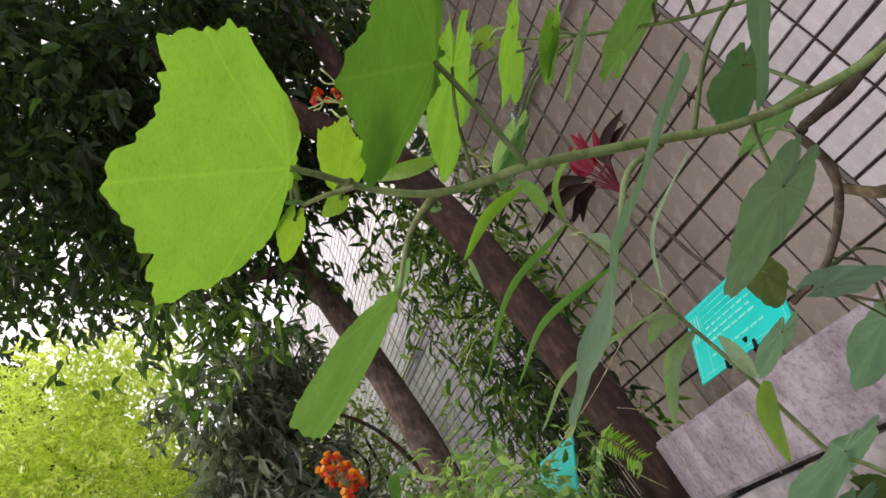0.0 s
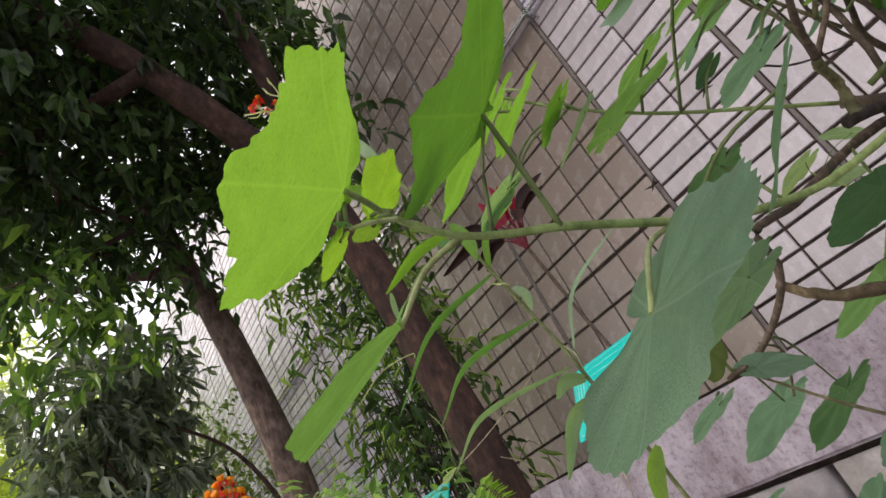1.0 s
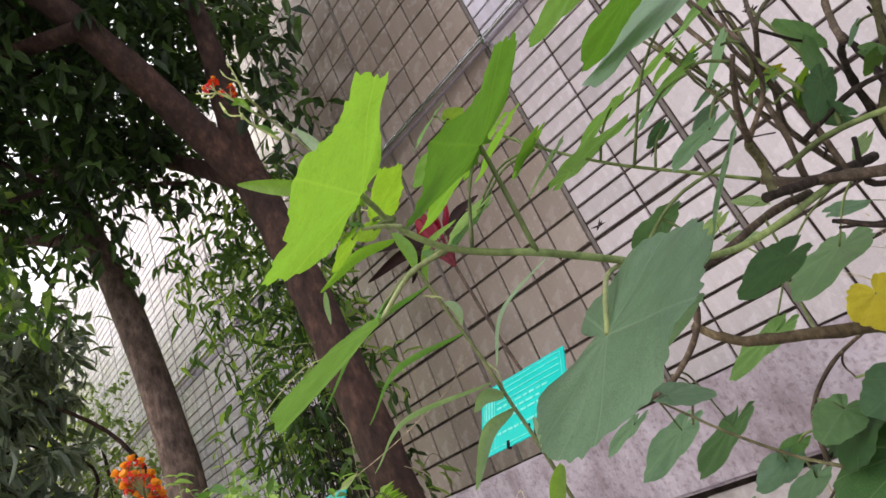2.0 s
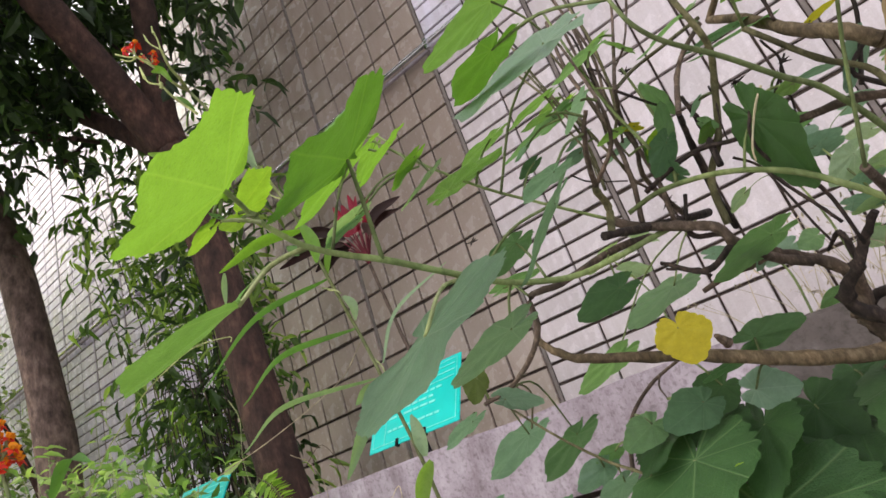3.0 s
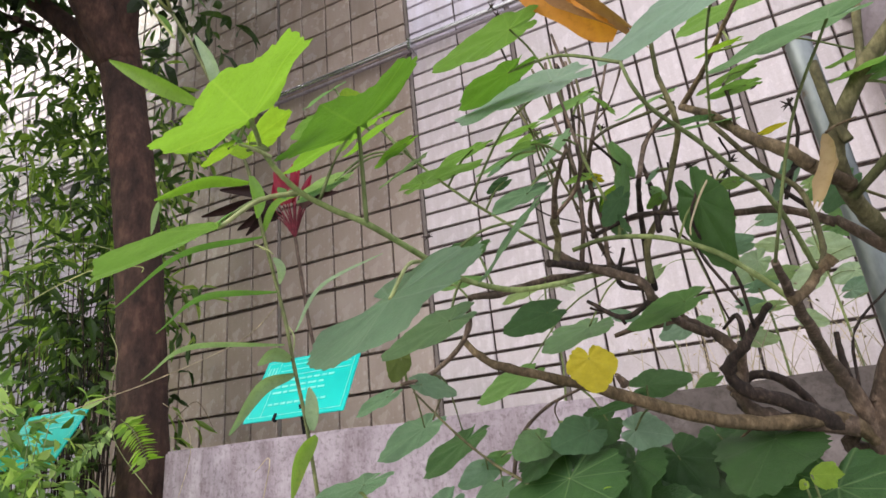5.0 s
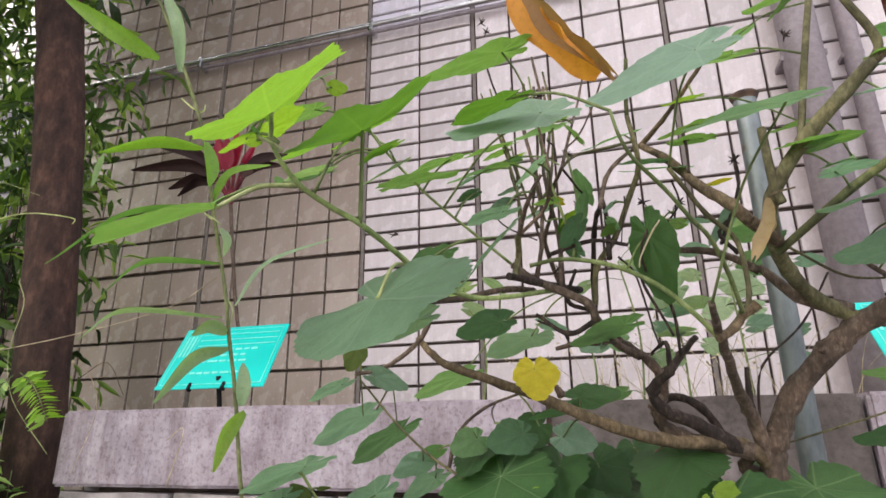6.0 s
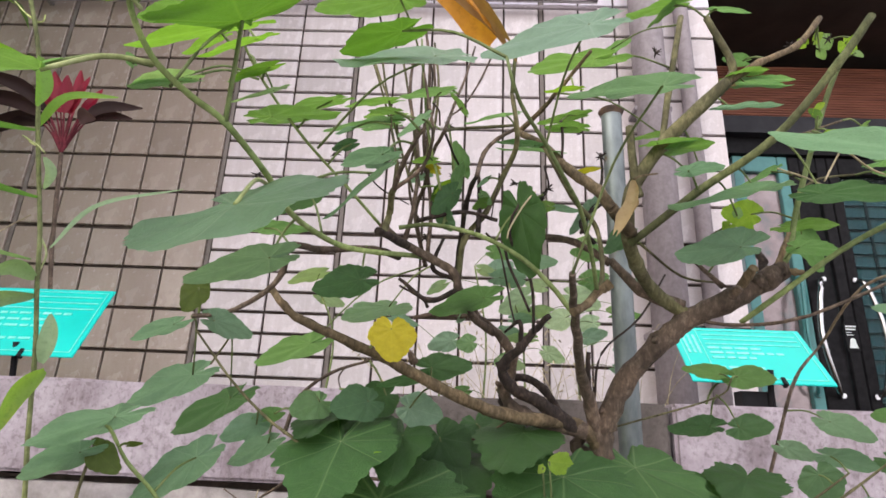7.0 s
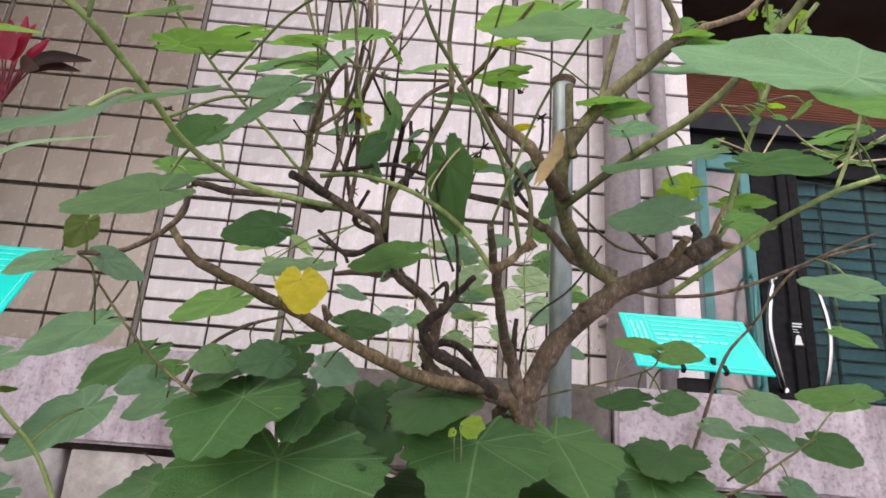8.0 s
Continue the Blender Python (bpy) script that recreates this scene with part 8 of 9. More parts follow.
leaf(seedling, "heart", (2.0308, -0.8600, 0.9291), (1.9721, -0.8600, 0.9338), (-0.0023, 0.0460, -0.0285), "leaf_mid", 248, (1.9687, -0.8700, 0.8591), "stem_green", 0.0007)
leaf(seedling, "heart", (2.0044, -0.8600, 0.8707), (2.0551, -0.8600, 0.8767), (-0.0040, -0.0327, 0.0335), "leaf_mid", 249, (1.9687, -0.8700, 0.8591), "stem_green", 0.0007)
leaf(seedling, "heart", (2.0829, -0.8600, 0.8097), (2.0427, -0.8600, 0.8047), (0.0027, 0.0299, -0.0220), "leaf_pale", 250, (1.9721, -0.8662, 0.8056), "stem_green", 0.0007)
leaf(seedling, "heart", (1.9093, -0.8600, 0.8501), (1.8729, -0.8600, 0.8561), (-0.0042, 0.0217, -0.0256), "leaf_pale", 251, (1.9687, -0.8700, 0.8591), "stem_green", 0.0007)
leaf(seedling, "heart", (2.0864, -0.8600, 0.7310), (2.0525, -0.8600, 0.7204), (0.0069, 0.0229, -0.0222), "leaf_grey", 252, (1.9779, -0.8600, 0.7164), "stem_green", 0.0007)
leaf(seedling, "heart", (1.9004, -0.8600, 0.9037), (1.9450, -0.8600, 0.9069), (-0.0017, -0.0337, 0.0236), "leaf_grey", 253, (1.8371, -0.8600, 0.8573), "stem_green", 0.0007)
leaf(seedling, "heart", (1.8051, -0.8600, 0.9258), (1.8564, -0.8600, 0.9208), (0.0028, -0.0375, 0.0289), "leaf_mid", 254, (1.7632, -0.8600, 0.8931), "stem_green", 0.0007)
leaf(seedling, "heart", (1.8796, -0.8600, 0.7369), (1.8217, -0.8600, 0.7350), (0.0005, 0.0513, -0.0144), "leaf_pale", 255, (1.8681, -0.8500, 0.7377), "stem_green", 0.0007)
leaf(seedling, "heart", (2.1061, -0.8600, 0.8637), (2.1464, -0.8600, 0.8613), (0.0014, -0.0290, 0.0231), "leaf_grey", 256, (1.9687, -0.8700, 0.8591), "stem_green", 0.0007)
leaf(seedling, "heart", (1.7599, -0.8600, 0.7242), (1.7280, -0.8600, 0.7177), (0.0083, 0.0068, -0.0410), "leaf_mid", 257, (1.7898, -0.8488, 0.7121), "stem_green", 0.0007)
leaf(seedling, "heart", (1.8365, -0.8600, 0.8566), (1.8750, -0.8600, 0.8595), (-0.0015, -0.0292, 0.0201), "leaf_grey", 258, (1.8371, -0.8600, 0.8573), "stem_green", 0.0007)

# ---------------------------------------------------------------- trees by the facade


def blob_leaves(blobs, per, seed, droop=0.6, out=0.5):
    """Places and directions of leaves on short shoots, scattered through ellipsoids."""
    g = np.random.RandomState(seed)
    P, Q = [], []
    for (c, r), n in zip(blobs, per):
        k = max(1, n // 9)
        s = g.normal(size=(k, 3))
        s /= np.linalg.norm(s, axis=1, keepdims=True)
        s *= g.uniform(0.15, 1, (k, 1)) ** 0.45
        tips = np.array(c) + s * np.array(r)
        for tip, way in zip(tips, s):
            grow = way * out + g.normal(size=3) * 0.5 + (0, 0, -droop * 0.4)
            grow /= np.linalg.norm(grow)
            m = g.randint(6, 13)
            a = tip + grow * np.linspace(0, 0.24, m)[:, None] + g.normal(size=(m, 3)) * 0.012
            d = grow * 0.5 + g.normal(size=(m, 3)) * 0.75 + (0, 0, -droop)
            P.append(a)
            Q.append(d)
    return np.concatenate(P), np.concatenate(Q)


tree = thing("tree", "broad-leaved tree with reddish-brown trunk and dark crown", "tree", (0.20, -0.80, 0.0), group="trees by the facade")


def limb(owner, points, r0, r1, name="limb", seed=1, sides=14, wander=0.0, finish="bark_tree"):
    bm = add_tube(bmesh.new(), points, r0, r1, sides, 6, 0.05, seed, wander=wander)
    bm.transform(owner.matrix_basis.inverted())
    return part(name, bm, finish, owner)


limb(tree, [(0.215, -0.80, -0.05), (0.18, -0.80, 0.5), (0.085, -0.80, 1.2), (0.01, -0.81, 1.65), (-0.08, -0.85, 2.2)], 0.071, 0.074, "trunk", 1, 18)
limb(tree, [(-0.06, -0.845, 2.07), (-0.06, -1.0, 2.28), (0.0, -1.28, 2.54), (0.02, -1.60, 2.84), (-0.1, -2.0, 3.25)], 0.074, 0.05, seed=2)
limb(tree, [(-0.07, -0.85, 2.12), (0.0, -0.90, 2.45), (0.12, -0.98, 2.75), (0.1, -1.05, 3.3)], 0.066, 0.035, seed=3)
limb(tree, [(-0.06, -0.84, 2.05), (-0.3, -0.85, 2.3), (-0.7, -0.95, 2.7), (-1.1, -1.1, 3.1)], 0.055, 0.03, seed=4)
limb(tree, [(0.05, -1.45, 2.62), (-0.4, -1.75, 2.75), (-0.9, -2.1, 2.9)], 0.035, 0.018, seed=5)
for k in range(16):
    rnd = random.Random(40 + k)
    a = Vector((rnd.uniform(-0.9, 0.1), rnd.uniform(-2.0, -0.9), rnd.uniform(2.3, 3.1)))
    limb(tree, [a, a + Vector((rnd.uniform(-0.35, 0.1), rnd.uniform(-0.35, 0.2), rnd.uniform(-0.05, 0.3))), a + Vector((rnd.uniform(-0.7, 0.0), rnd.uniform(-0.6, 0.3), rnd.uniform(-0.1, 0.5)))], 0.013, 0.004, "twig", 60 + k, 6)
# Clumps above z 3.4 close to the wall are added to shade its tiles.
B1 = [((-0.55, -1.55, 2.85), (0.75, 0.7, 0.5)), ((-0.9, -2.3, 3.15), (0.9, 0.8, 0.5)), ((-0.2, -2.2, 3.1), (0.7, 0.8, 0.5)), ((-1.5, -1.6, 3.45), (0.9, 0.7, 0.6)),
      ((-0.4, -1.2, 2.75), (0.4, 0.25, 0.4)), ((0.0, -1.9, 3.6), (0.8, 0.9, 0.5)), ((-1.4, -3.0, 3.6), (1.0, 0.8, 0.6)), ((-0.75, -1.05, 2.5), (0.4, 0.25, 0.35)),
      ((-1.9, -2.3, 3.8), (0.9, 0.9, 0.65)), ((0.08, -1.2, 3.2), (0.3, 0.3, 0.4)), ((-0.6, -2.3, 4.4), (1.4, 1.5, 0.6)), ((-1.8, -1.9, 4.6), (1.3, 1.4, 0.6)), ((-0.3, -3.0, 3.6), (0.9, 0.7, 0.6)), ((-0.4, -0.95, 4.1), (1.2, 0.6, 0.5)), ((-0.12, -1.95, 2.72), (0.32, 0.25, 0.25)), ((0.10, -0.72, 2.45), (0.13, 0.10, 0.26)), ((0.1, -0.75, 2.85), (0.25, 0.15, 0.2)), ((-1.1, -0.7, 3.45), (0.6, 0.35, 0.4)), ((-0.5, -0.6, 3.75), (0.8, 0.4, 0.4)), ((-0.6, -2.05, 3.95), (0.5, 0.4, 0.4)), ((-0.5, -1.9, 2.6), (0.4, 0.3, 0.25))]
P, Q = blob_leaves(B1, [1500, 1500, 1700, 950, 420, 2100, 700, 190, 550, 380, 2800, 2000, 1300, 2000, 420, 110, 130, 520, 1200, 800, 260], 3)
cloud("crown", P, Q, 0.105, 0.038, "crown_dark", tree, 4)

# Low fringe clumps: light from behind is put in by the brighter leaf colour.
P, Q = blob_leaves([((-0.95, -1.62, 1.95), (0.16, 0.16, 0.22)), ((-1.0, -1.5, 2.2), (0.25, 0.2, 0.18)), ((-0.75, -1.75, 2.25), (0.3, 0.2, 0.16)), ((-1.1, -1.9, 2.2), (0.3, 0.25, 0.18))], [70, 110, 120, 110], 13, 0.8)
cloud("crown", P, Q, 0.10, 0.036, "crown_bamboo", tree, 14)

tree_two = thing("tree", "slimmer leaning tree with rough brown trunk", "tree", (-1.0, -0.98, 0.0), group="trees by the facade")
limb(tree_two, [(-1.06, -0.95, -0.05), (-1.04, -0.96, 0.6), (-1.0, -0.98, 1.19), (-1.08, -1.06, 2.0), (-1.25, -1.15, 2.7), (-1.4, -1.25, 3.4)], 0.088, 0.06, "trunk", 11, 16, 0.0, "bark_pale")
limb(tree_two, [(-1.18, -1.11, 2.45), (-1.6, -1.4, 2.75), (-2.2, -1.8, 3.0)], 0.05, 0.02, seed=12)
B2 = [((-1.3, -1.2, 2.75), (0.45, 0.35, 0.3)), ((-2.1, -1.8, 3.75), (0.9, 0.7, 0.55)), ((-1.9, -1.2, 3.7), (0.8, 0.6, 0.5)), ((-2.6, -2.6, 4.3), (1.0, 1.0, 0.7)), ((-1.75, -2.15, 2.86), (0.25, 0.55, 0.20))]
P, Q = blob_leaves(B2, [240, 750, 620, 1100, 220], 7)
cloud("crown", P, Q, 0.11, 0.038, "crown_dark", tree_two, 8)

sapling = thing("sapling", "thin bent sapling stem against the wall", "tree", (-2.2, -0.6, 0.0))
limb(sapling, [(-2.05, -0.55, 0.0), (-2.1, -0.6, 0.9), (-2.3, -0.8, 1.7), (-2.8, -1.2, 2.3)], 0.022, 0.010, "trunk", 21, 8)
P, Q = blob_leaves([((-2.8, -1.2, 2.3), (0.4, 0.4, 0.3))], [160], 22)
cloud("crown", P, Q, 0.13, 0.04, "crown_sky_sheen", sapling, 23)

# narrow-leaved shrub along the wall
bush = thing("bamboo_shrub", "thicket of thin stems with drooping pointed leaves", "shrub", (-0.55, -0.45, 0.0))
g = np.random.RandomState(31)
for k in range(16):
    x, y, h = g.uniform(-0.9, -0.15), g.uniform(-0.7, -0.3), g.uniform(1.1, 2.3)
    lean = Vector((g.uniform(-0.25, 0.1), g.uniform(-0.25, 0.05), 0))
    branch(bush, [(x, y, 0), (x + lean.x * 0.3, y + lean.y * 0.3, h * 0.5), (x + lean.x, y + lean.y, h)], 0.0042, 0.0018, "stem_olive", 0.08, 6, 100 + k, "stem")
P, Q = blob_leaves([((-0.42, -0.55, 2.0), (0.32, 0.2, 0.5)), ((-0.5, -0.52, 1.4), (0.36, 0.22, 0.35)), ((-0.95, -0.5, 1.25), (0.35, 0.2, 0.3)), ((-0.35, -0.6, 0.9), (0.22, 0.2, 0.28)), ((-0.95, -0.6, 2.15), (0.3, 0.2, 0.4))], [720, 430, 150, 170, 310], 33, 0.4)
cloud("crown", P, Q, 0.10, 0.025, "crown_bamboo", bush, 32, 0.3)
for k in range(46):
    x, y, h = g.uniform(-0.68, -0.2), g.uniform(-0.68, -0.5), g.uniform(0.7, 1.5)
    a, b = g.uniform(-0.13, 0.13), g.uniform(-0.07, 0.05)
    branch(bush, [(x, y, 0), (x + a * 0.6, y + b * 0.4, h * 0.45), (x + a, y + b, h * 0.8), (x + a * g.uniform(0.2, 1.8), y + b, h)], 0.0036, 0.0014, "bark_dead", 0.08, 5, 400 + k, "stem", 3)
P, Q = blob_leaves([((-0.42, -0.58, 1.08), (0.20, 0.12, 0.32)), ((-0.58, -0.58, 0.85), (0.25, 0.12, 0.28)), ((-0.32, -0.62, 1.45), (0.12, 0.1, 0.3))], [210, 100, 70], 35, 0.5)
cloud("crown", P, Q, 0.085, 0.027, "crown_dark", bush, 36, 0.3)

# planting further along the yard
blue = thing("laurel_shrub", "glossy blue-green shrub with long drooping leaves, sky sheen put into their colour", "shrub", (-3.1, -1.1, 0.0))
limb(blue, [(-3.1, -1.1, 0.0), (-3.05, -1.1, 0.8), (-3.2, -1.25, 1.8)], 0.05, 0.02, "trunk", 41, 9)
for k in range(9):
    rnd = random.Random(70 + k)
    limb(blue, [(-3.1, -1.1, 0.5 + 0.1 * k), (-3.1 + rnd.uniform(-0.4, 0.5), -1.1 + rnd.uniform(-0.5, 0.4), 1.2 + 0.1 * k), (-3.1 + rnd.uniform(-0.8, 0.7), -1.15 + rnd.uniform(-0.9, 0.6), 1.7 + 0.12 * k)], 0.018, 0.006, "limb", 80 + k, 7)
P, Q = blob_leaves([((-3.1, -1.4, 1.85), (0.8, 0.5, 0.7)), ((-3.0, -1.55, 2.55), (0.6, 0.45, 0.45)), ((-3.2, -1.35, 1.15), (0.8, 0.5, 0.6)), ((-2.9, -1.15, 2.6), (0.45, 0.3, 0.45)), ((-3.6, -1.6, 1.5), (0.6, 0.5, 0.8))], [1900, 900, 1300, 700, 700], 42, 0.7, 0.8)
cloud("crown", P, Q, 0.17, 0.042, "crown_sky_sheen", blue, 43, 0.25)

soft = thing("climbing_shrub", "soft grey-green shrub leaning on the far wall", "shrub", (-3.7, -0.45, 0.0))
limb(soft, [(-3.7, -0.45, 0.0), (-3.65, -0.45, 1.0), (-3.8, -0.5, 2.2)], 0.03, 0.012, "trunk", 45, 8)
P, Q = blob_leaves([((-3.6, -0.5, 1.6), (0.45, 0.3, 0.7)), ((-3.9, -0.55, 2.3), (0.45, 0.3, 0.5)), ((-3.4, -0.45, 0.8), (0.5, 0.3, 0.5))], [900, 600, 500], 46, 0.3, 0.8)
cloud("crown", P, Q, 0.07, 0.032, "crown_soft", soft, 47)

lime = thing("sunlit_bush", "tall feathery yellow-green bush, sunlight put into its leaf colour", "bush", (-6.6, -3.4, 0.0))
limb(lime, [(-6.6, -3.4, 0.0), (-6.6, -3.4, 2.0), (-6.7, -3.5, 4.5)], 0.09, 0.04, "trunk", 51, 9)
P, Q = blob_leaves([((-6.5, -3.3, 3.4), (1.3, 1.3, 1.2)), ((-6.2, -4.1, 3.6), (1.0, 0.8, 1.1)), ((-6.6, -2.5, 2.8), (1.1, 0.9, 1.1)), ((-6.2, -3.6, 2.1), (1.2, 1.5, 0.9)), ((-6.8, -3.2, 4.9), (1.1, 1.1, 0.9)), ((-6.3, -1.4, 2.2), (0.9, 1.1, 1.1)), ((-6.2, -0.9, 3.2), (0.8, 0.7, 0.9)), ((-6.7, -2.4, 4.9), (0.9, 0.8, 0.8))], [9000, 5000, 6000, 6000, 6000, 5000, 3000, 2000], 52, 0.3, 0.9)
cloud("crown", P, Q, 0.10, 0.036, "crown_sunlit", lime, 53)
backdrop_trees = thing("far_tree", "distant dark tree beyond the bright bush", "tree", (-11, -6, 0))
limb(backdrop_trees, [(-11, -6, 0), (-11, -6, 3), (-11, -6.2, 6)], 0.2, 0.08, "trunk", 54, 9)
P, Q = blob_leaves([((-11, -5.5, 6.0), (1.8, 2.6, 1.9)), ((-11.5, -3.0, 5.0), (1.6, 1.8, 1.7)), ((-11.0, -1.6, 3.2), (1.6, 1.4, 2.4)), ((-11.3, -5.3, 7.8), (1.4, 1.1, 1.5))], [2400, 1800, 2200, 1900], 55)
cloud("crown", P, Q, 0.26, 0.10, "crown_dark", backdrop_trees, 56)

# ---------------------------------------------------------------- weeds at the foot of the trees
plaque(-0.05, -1.02, 0.61, 0.28, 0.18, 59)
weeds = thing("weed_patch", "tangle of low green weeds and creeping stems", "weeds", (0.0, -0.9, 0.0), kind="stuff")
g = np.random.RandomState(61)
P, Q = [], []
for k in range(210):
    x, y = (g.uniform(-0.32, 0.40), g.uniform(-1.32, -1.04)) if k < 60 else (g.uniform(-1.3, 0.42), g.uniform(-1.45, -0.5))
    h = g.uniform(0.22, 0.72) * (1.0 if x < 0.3 else 0.85) + max(0.0, -0.1 - x) * 0.35
    top = Vector((x + g.uniform(-0.12, 0.12), y + g.uniform(-0.1, 0.1), h))
    bm_pts = [(x, y, 0), ((x + top.x) / 2, (y + top.y) / 2 + 0.01, h * 0.55), tuple(top)]
    for t in np.linspace(0.3, 1, 9):
        c = np.array(spline(bm_pts, 4)[int(t * 7.99)])
        for _ in range(3):
            P.append(c + g.normal(size=3) * 0.012)
            Q.append(g.normal(size=3) * (1, 1, 0.35))
    if k % 2 == 0:
        branch(weeds, bm_pts, 0.0024, 0.001, "stem_green", 0.05, 5, 200 + k, "stem", 3)
for k in range(70):
    x, y = g.uniform(-0.75, 0.22), g.uniform(-1.30, -1.05)
    h = g.uniform(0.55, 0.98) - max(0.0, x) * 0.6
    bm_pts = [(x, y, 0), (x + g.uniform(-0.05, 0.05), y, h * 0.6), (x + g.uniform(-0.16, 0.16), y - g.uniform(0, 0.1), h)]
    branch(weeds, bm_pts, 0.0018, 0.0009, "stem_pale", 0.05, 5, 600 + k, "stem", 3)
    for c in spline(bm_pts, 6)[5:]:
        for _ in range(g.randint(1, 4)):
            P.append(np.array(c) + g.normal(size=3) * 0.012)
            Q.append(g.normal(size=3) * (1, 1, 0.35))
A, B = blob_leaves([((0.02, -1.17, 0.60), (0.22, 0.06, 0.13)), ((-0.35, -1.15, 0.62), (0.25, 0.08, 0.2))], [280, 130], 63, 0.2)
P, Q = P + list(A), Q + list(B)
cloud("foliage", P, Q, 0.054, 0.022, "crown_weed", weeds, 62)


def frond(owner, base, mid, tip, size, material, seed):
    """A pinnate leaf: a midrib with paired leaflets."""
    path = spline([base, mid, tip], 11)
    bm = add_tube(bmesh.new(), [base, mid, tip], 0.0010, 0.0005, 5, 8)
    bm.transform(owner.matrix_basis.inverted())
    part("midrib", bm, "stem_green", owner)
    P, Q = [], []
    n = len(path)
    for i in range(3, n - 1):
        d = (path[i + 1] - path[i - 1]).normalized()
        s = d.cross(Vector((0.3, -0.75, 0.55))).normalized()
        for sign in (-1, 1):
            P.append(tuple(path[i]))
            Q.append(tuple(s * sign + d * 0.45))
    return cloud("leaf_blade", P, Q, size, size * 0.36, material, owner, seed, 0.1)


fern = thing("fern_weed", "bright feathery weed leaf hanging over the soil", "weed", (0.3, -1.1, 0.0))
frond(fern, (0.455, -1.100, 0.689), (0.532, -1.120, 0.651), (0.607, -1.140, 0.581), 0.036, "crown_lime_leaf", 1)
frond(fern, (0.371, -1.050, 0.691), (0.343, -1.080, 0.638), (0.285, -1.100, 0.590), 0.034, "crown_weed", 2)
creeper = thing("creeper", "pale thin creeper stems strung through the plants", "vine", (0.3, -1.2, 0.0))
branch(creeper, [(0.083, -1.100, 0.710), (0.436, -1.150, 0.732), (0.747, -1.250, 0.732), (1.056, -1.350, 0.744), (1.216, -1.440, 0.759)], 0.0012, 0.0008, "dry_straw", 0.05, 5, 300, "stem")
branch(creeper, [(-0.074, -1.100, 1.226), (0.199, -1.100, 1.198), (0.399, -1.100, 1.126)], 0.0010, 0.0007, "stem_pale", 0.05, 5, 302, "stem")
branch(creeper, [(0.391, -1.100, 0.907), (0.423, -1.100, 0.846), (0.407, -1.100, 0.739), (0.447, -1.100, 0.632), (0.575, -1.100, 0.517)], 0.0010, 0.0007, "stem_pale", 0.05, 5, 303, "stem")
branch(creeper, [(0.20, -1.42, 0.0), (0.26, -1.44, 0.38), (0.42, -1.48, 0.69), (0.573, -1.506, 0.778), (0.707, -1.517, 0.819), (0.792, -1.525, 0.837), (0.877, -1.525, 0.851), (0.943, -1.518, 0.859), (0.992, -1.490, 0.856), (0.996, -1.490, 0.846)], 0.0013, 0.0008, "stem_flower", 0.10, 6, 304, "stem")
blade(creeper, (0.600, -1.509, 0.786), (0.604, -1.512, 0.776), (0.597, -1.514, 0.766), 0.010, (0.9, 0.3, 0.0), "blade_bright")
blade(creeper, (0.752, -1.521, 0.829), (0.757, -1.523, 0.822), (0.758, -1.525, 0.814), 0.007, (0.7, 0.6, 0.0), "blade_bright")
branch(creeper, [(0.653, -1.150, 0.701), (0.683, -1.120, 0.664), (0.687, -1.100, 0.593), (0.647, -1.100, 0.479)], 0.0010, 0.0007, "dry_straw", 0.05, 5, 305, "stem")
branch(creeper, [(0.971, -1.200, 0.465), (0.994, -1.200, 0.559), (0.942, -1.180, 0.541)], 0.0010, 0.0007, "dry_straw", 0.05, 5, 306, "stem")
branch(creeper, [(0.514, -1.000, 0.682), (0.592, -1.000, 0.716), (0.634, -0.980, 0.641)], 0.0011, 0.0008, "bark_tan", 0.05, 5, 307, "stem")

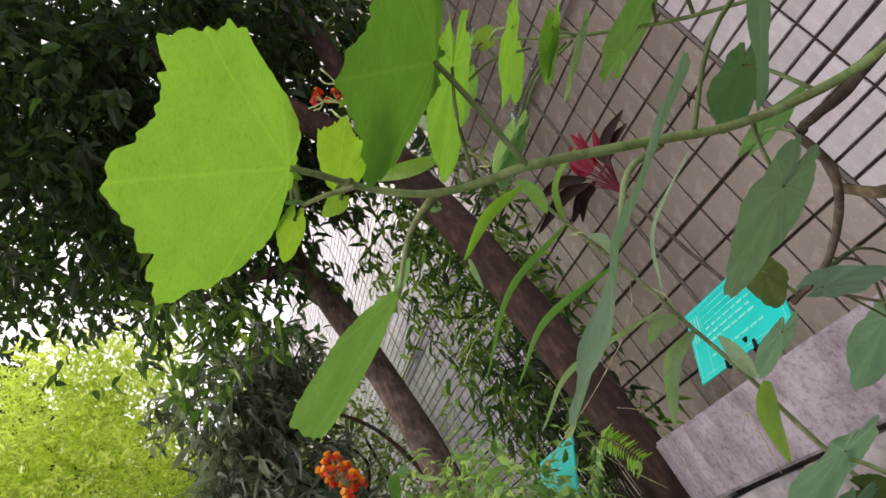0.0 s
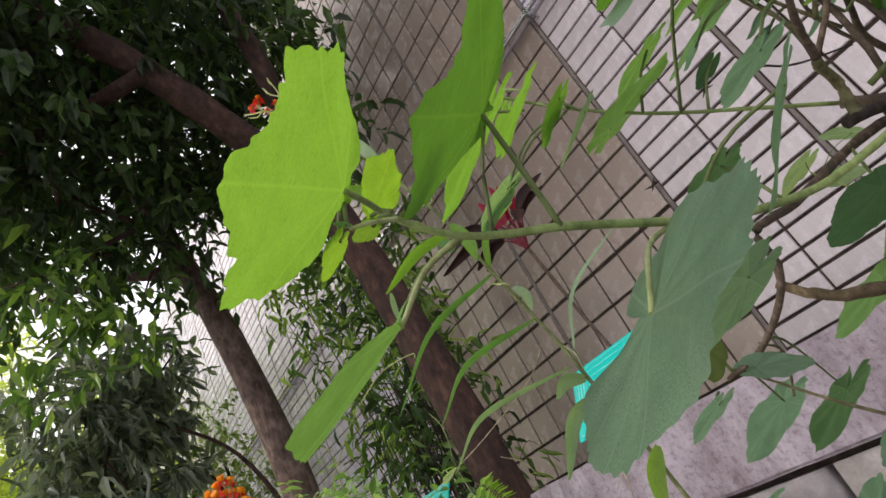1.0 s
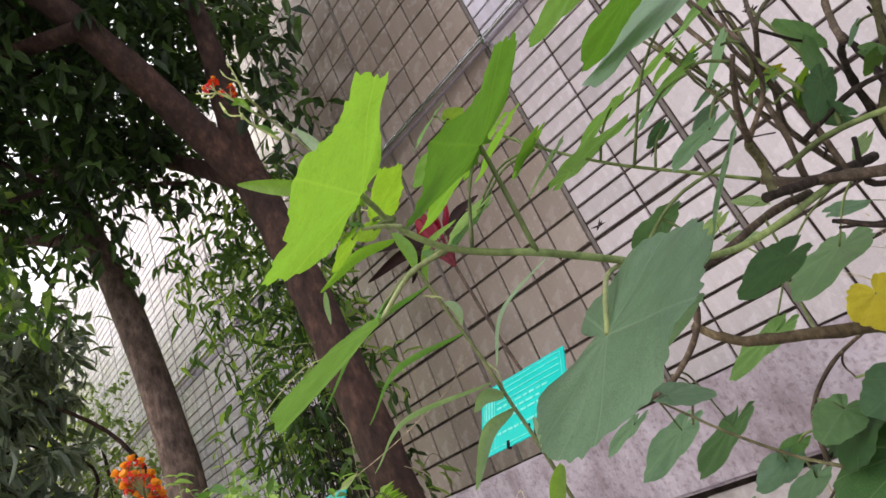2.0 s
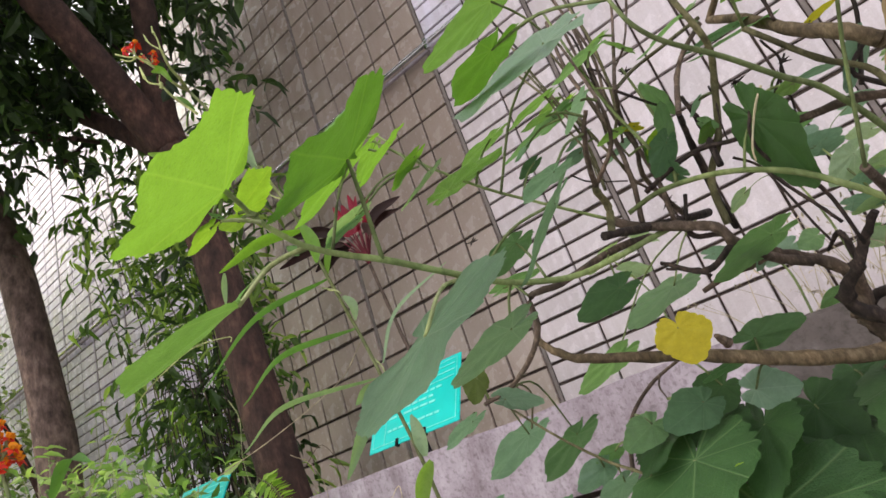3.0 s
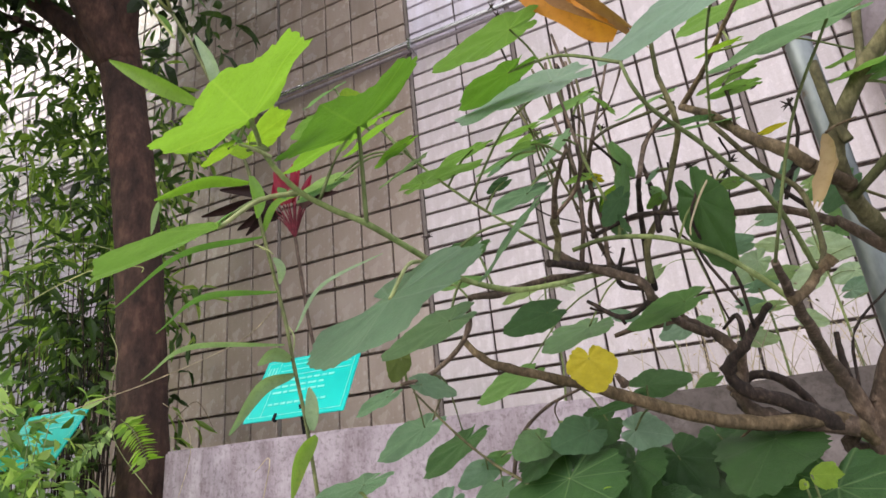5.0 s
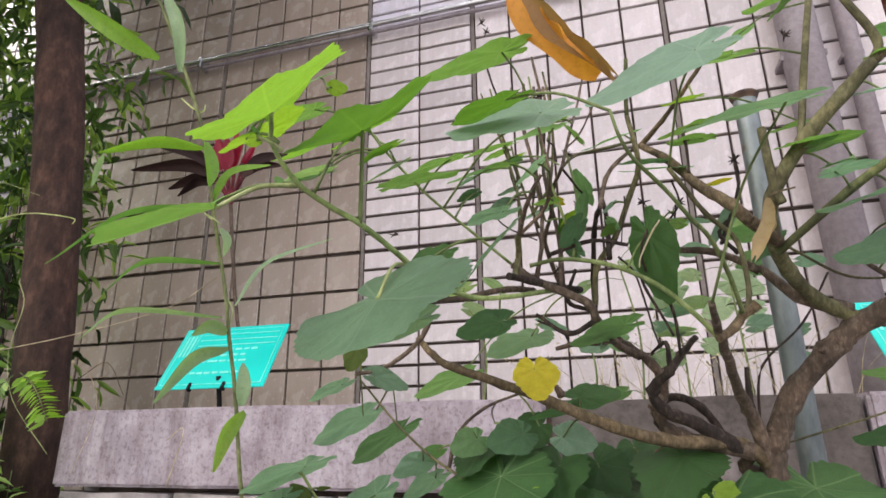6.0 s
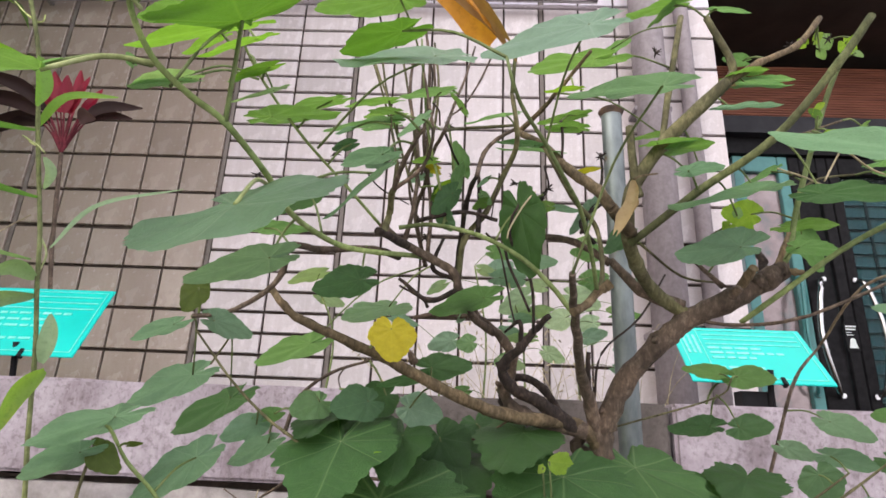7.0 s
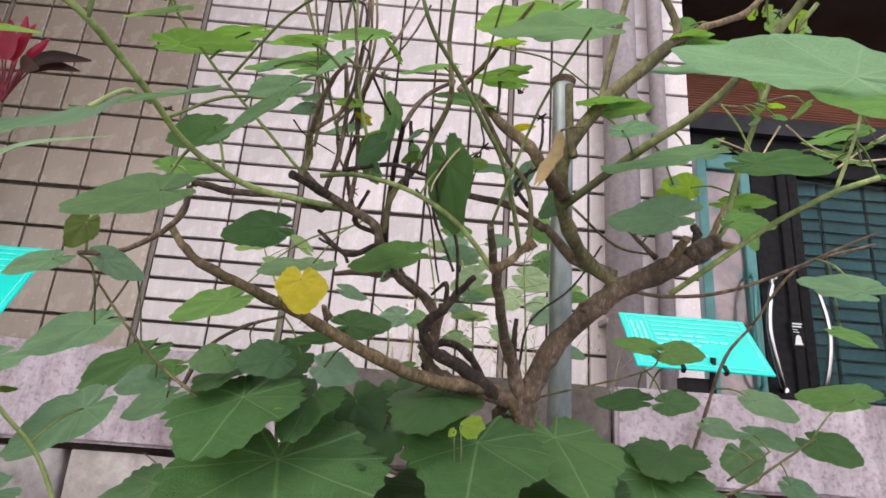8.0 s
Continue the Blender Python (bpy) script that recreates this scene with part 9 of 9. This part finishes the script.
g = np.random.RandomState(81)
P, Q = [], []
for k in range(14):
    x, z, dx = g.uniform(-0.8, -0.05), g.uniform(0.5, 0.9), g.uniform(0.15, 0.42)
    pts = [(x, -1.12, 0.02), (x + 0.02, -1.14, z * 0.7), (x + dx * 0.3, -1.17, z + g.uniform(0.08, 0.2)), (x + dx * 0.8, -1.16, z + g.uniform(0.0, 0.12)), (x + dx, -1.13, z - g.uniform(0.02, 0.15))]
    branch(creeper, pts, 0.0012, 0.0006, "stem_pale", 0.05, 5, 700 + k, "stem")
    for c in spline(pts, 7)[8:]:
        P.append(np.array(c))
        Q.append(g.normal(size=3) * (1, 1, 0.4))
cloud("foliage", P, Q, 0.034, 0.016, "crown_weed", creeper, 82)

# dry grass and seedlings in the planter
straw = thing("dry_grass", "tuft of bleached dry grass in the planter", "dry grass", (1.86, -0.80, 0.54), kind="stuff")
g = np.random.RandomState(71)
bm = bmesh.new()
P, Q = [], []
for k in range(55):
    x, y = 1.86 + g.normal() * 0.17, -0.78 + g.normal() * 0.06
    h = g.uniform(0.08, 0.27)
    dx, dy = g.normal() * 0.06, g.normal() * 0.04
    pts = [(x, y, 0.53), (x + dx * 0.4, y + dy * 0.4, 0.54 + h * 0.6), (x + dx, y + dy, 0.54 + h)]
    add_tube(bm, pts, 0.0011, 0.0005, 4, 3)
    for _ in range(3):
        P.append(np.array(pts[2]) + g.normal(size=3) * 0.008)
        Q.append(g.normal(size=3))
bm.transform(straw.matrix_basis.inverted())
part("stems", bm, "dry_straw", straw)
cloud("seeds", P, Q, 0.014, 0.004, "dry_straw", straw, 72)

# ---------------------------------------------------------------- facade tiles near the camera
rnd = random.Random(9)
for x0, x1, z0, z1, pale in TILES:
    key = (round(x1 - x0, 4), round(z1 - z0, 4), pale)
    if key not in TILE_MESH:
        bm = bmesh.new()
        w, h = x1 - x0, z1 - z0
        tile_block(bm, -w / 2, w / 2, -h / 2, h / 2, 0.005)
        me = bpy.data.meshes.new("tile")
        bm.to_mesh(me)
        bm.free()
        me.materials.append(MATS["tile_pale" if pale else "tile_tan"])
        TILE_MESH[key] = me
    ob = new("tile", TILE_MESH[key])
    ob.parent = wall
    ob.location = ((x0 + x1) / 2, rnd.uniform(-0.0008, 0.0008), (z0 + z1) / 2)
    ob.rotation_euler = (rnd.uniform(-0.004, 0.004), 0, rnd.uniform(-0.004, 0.004))
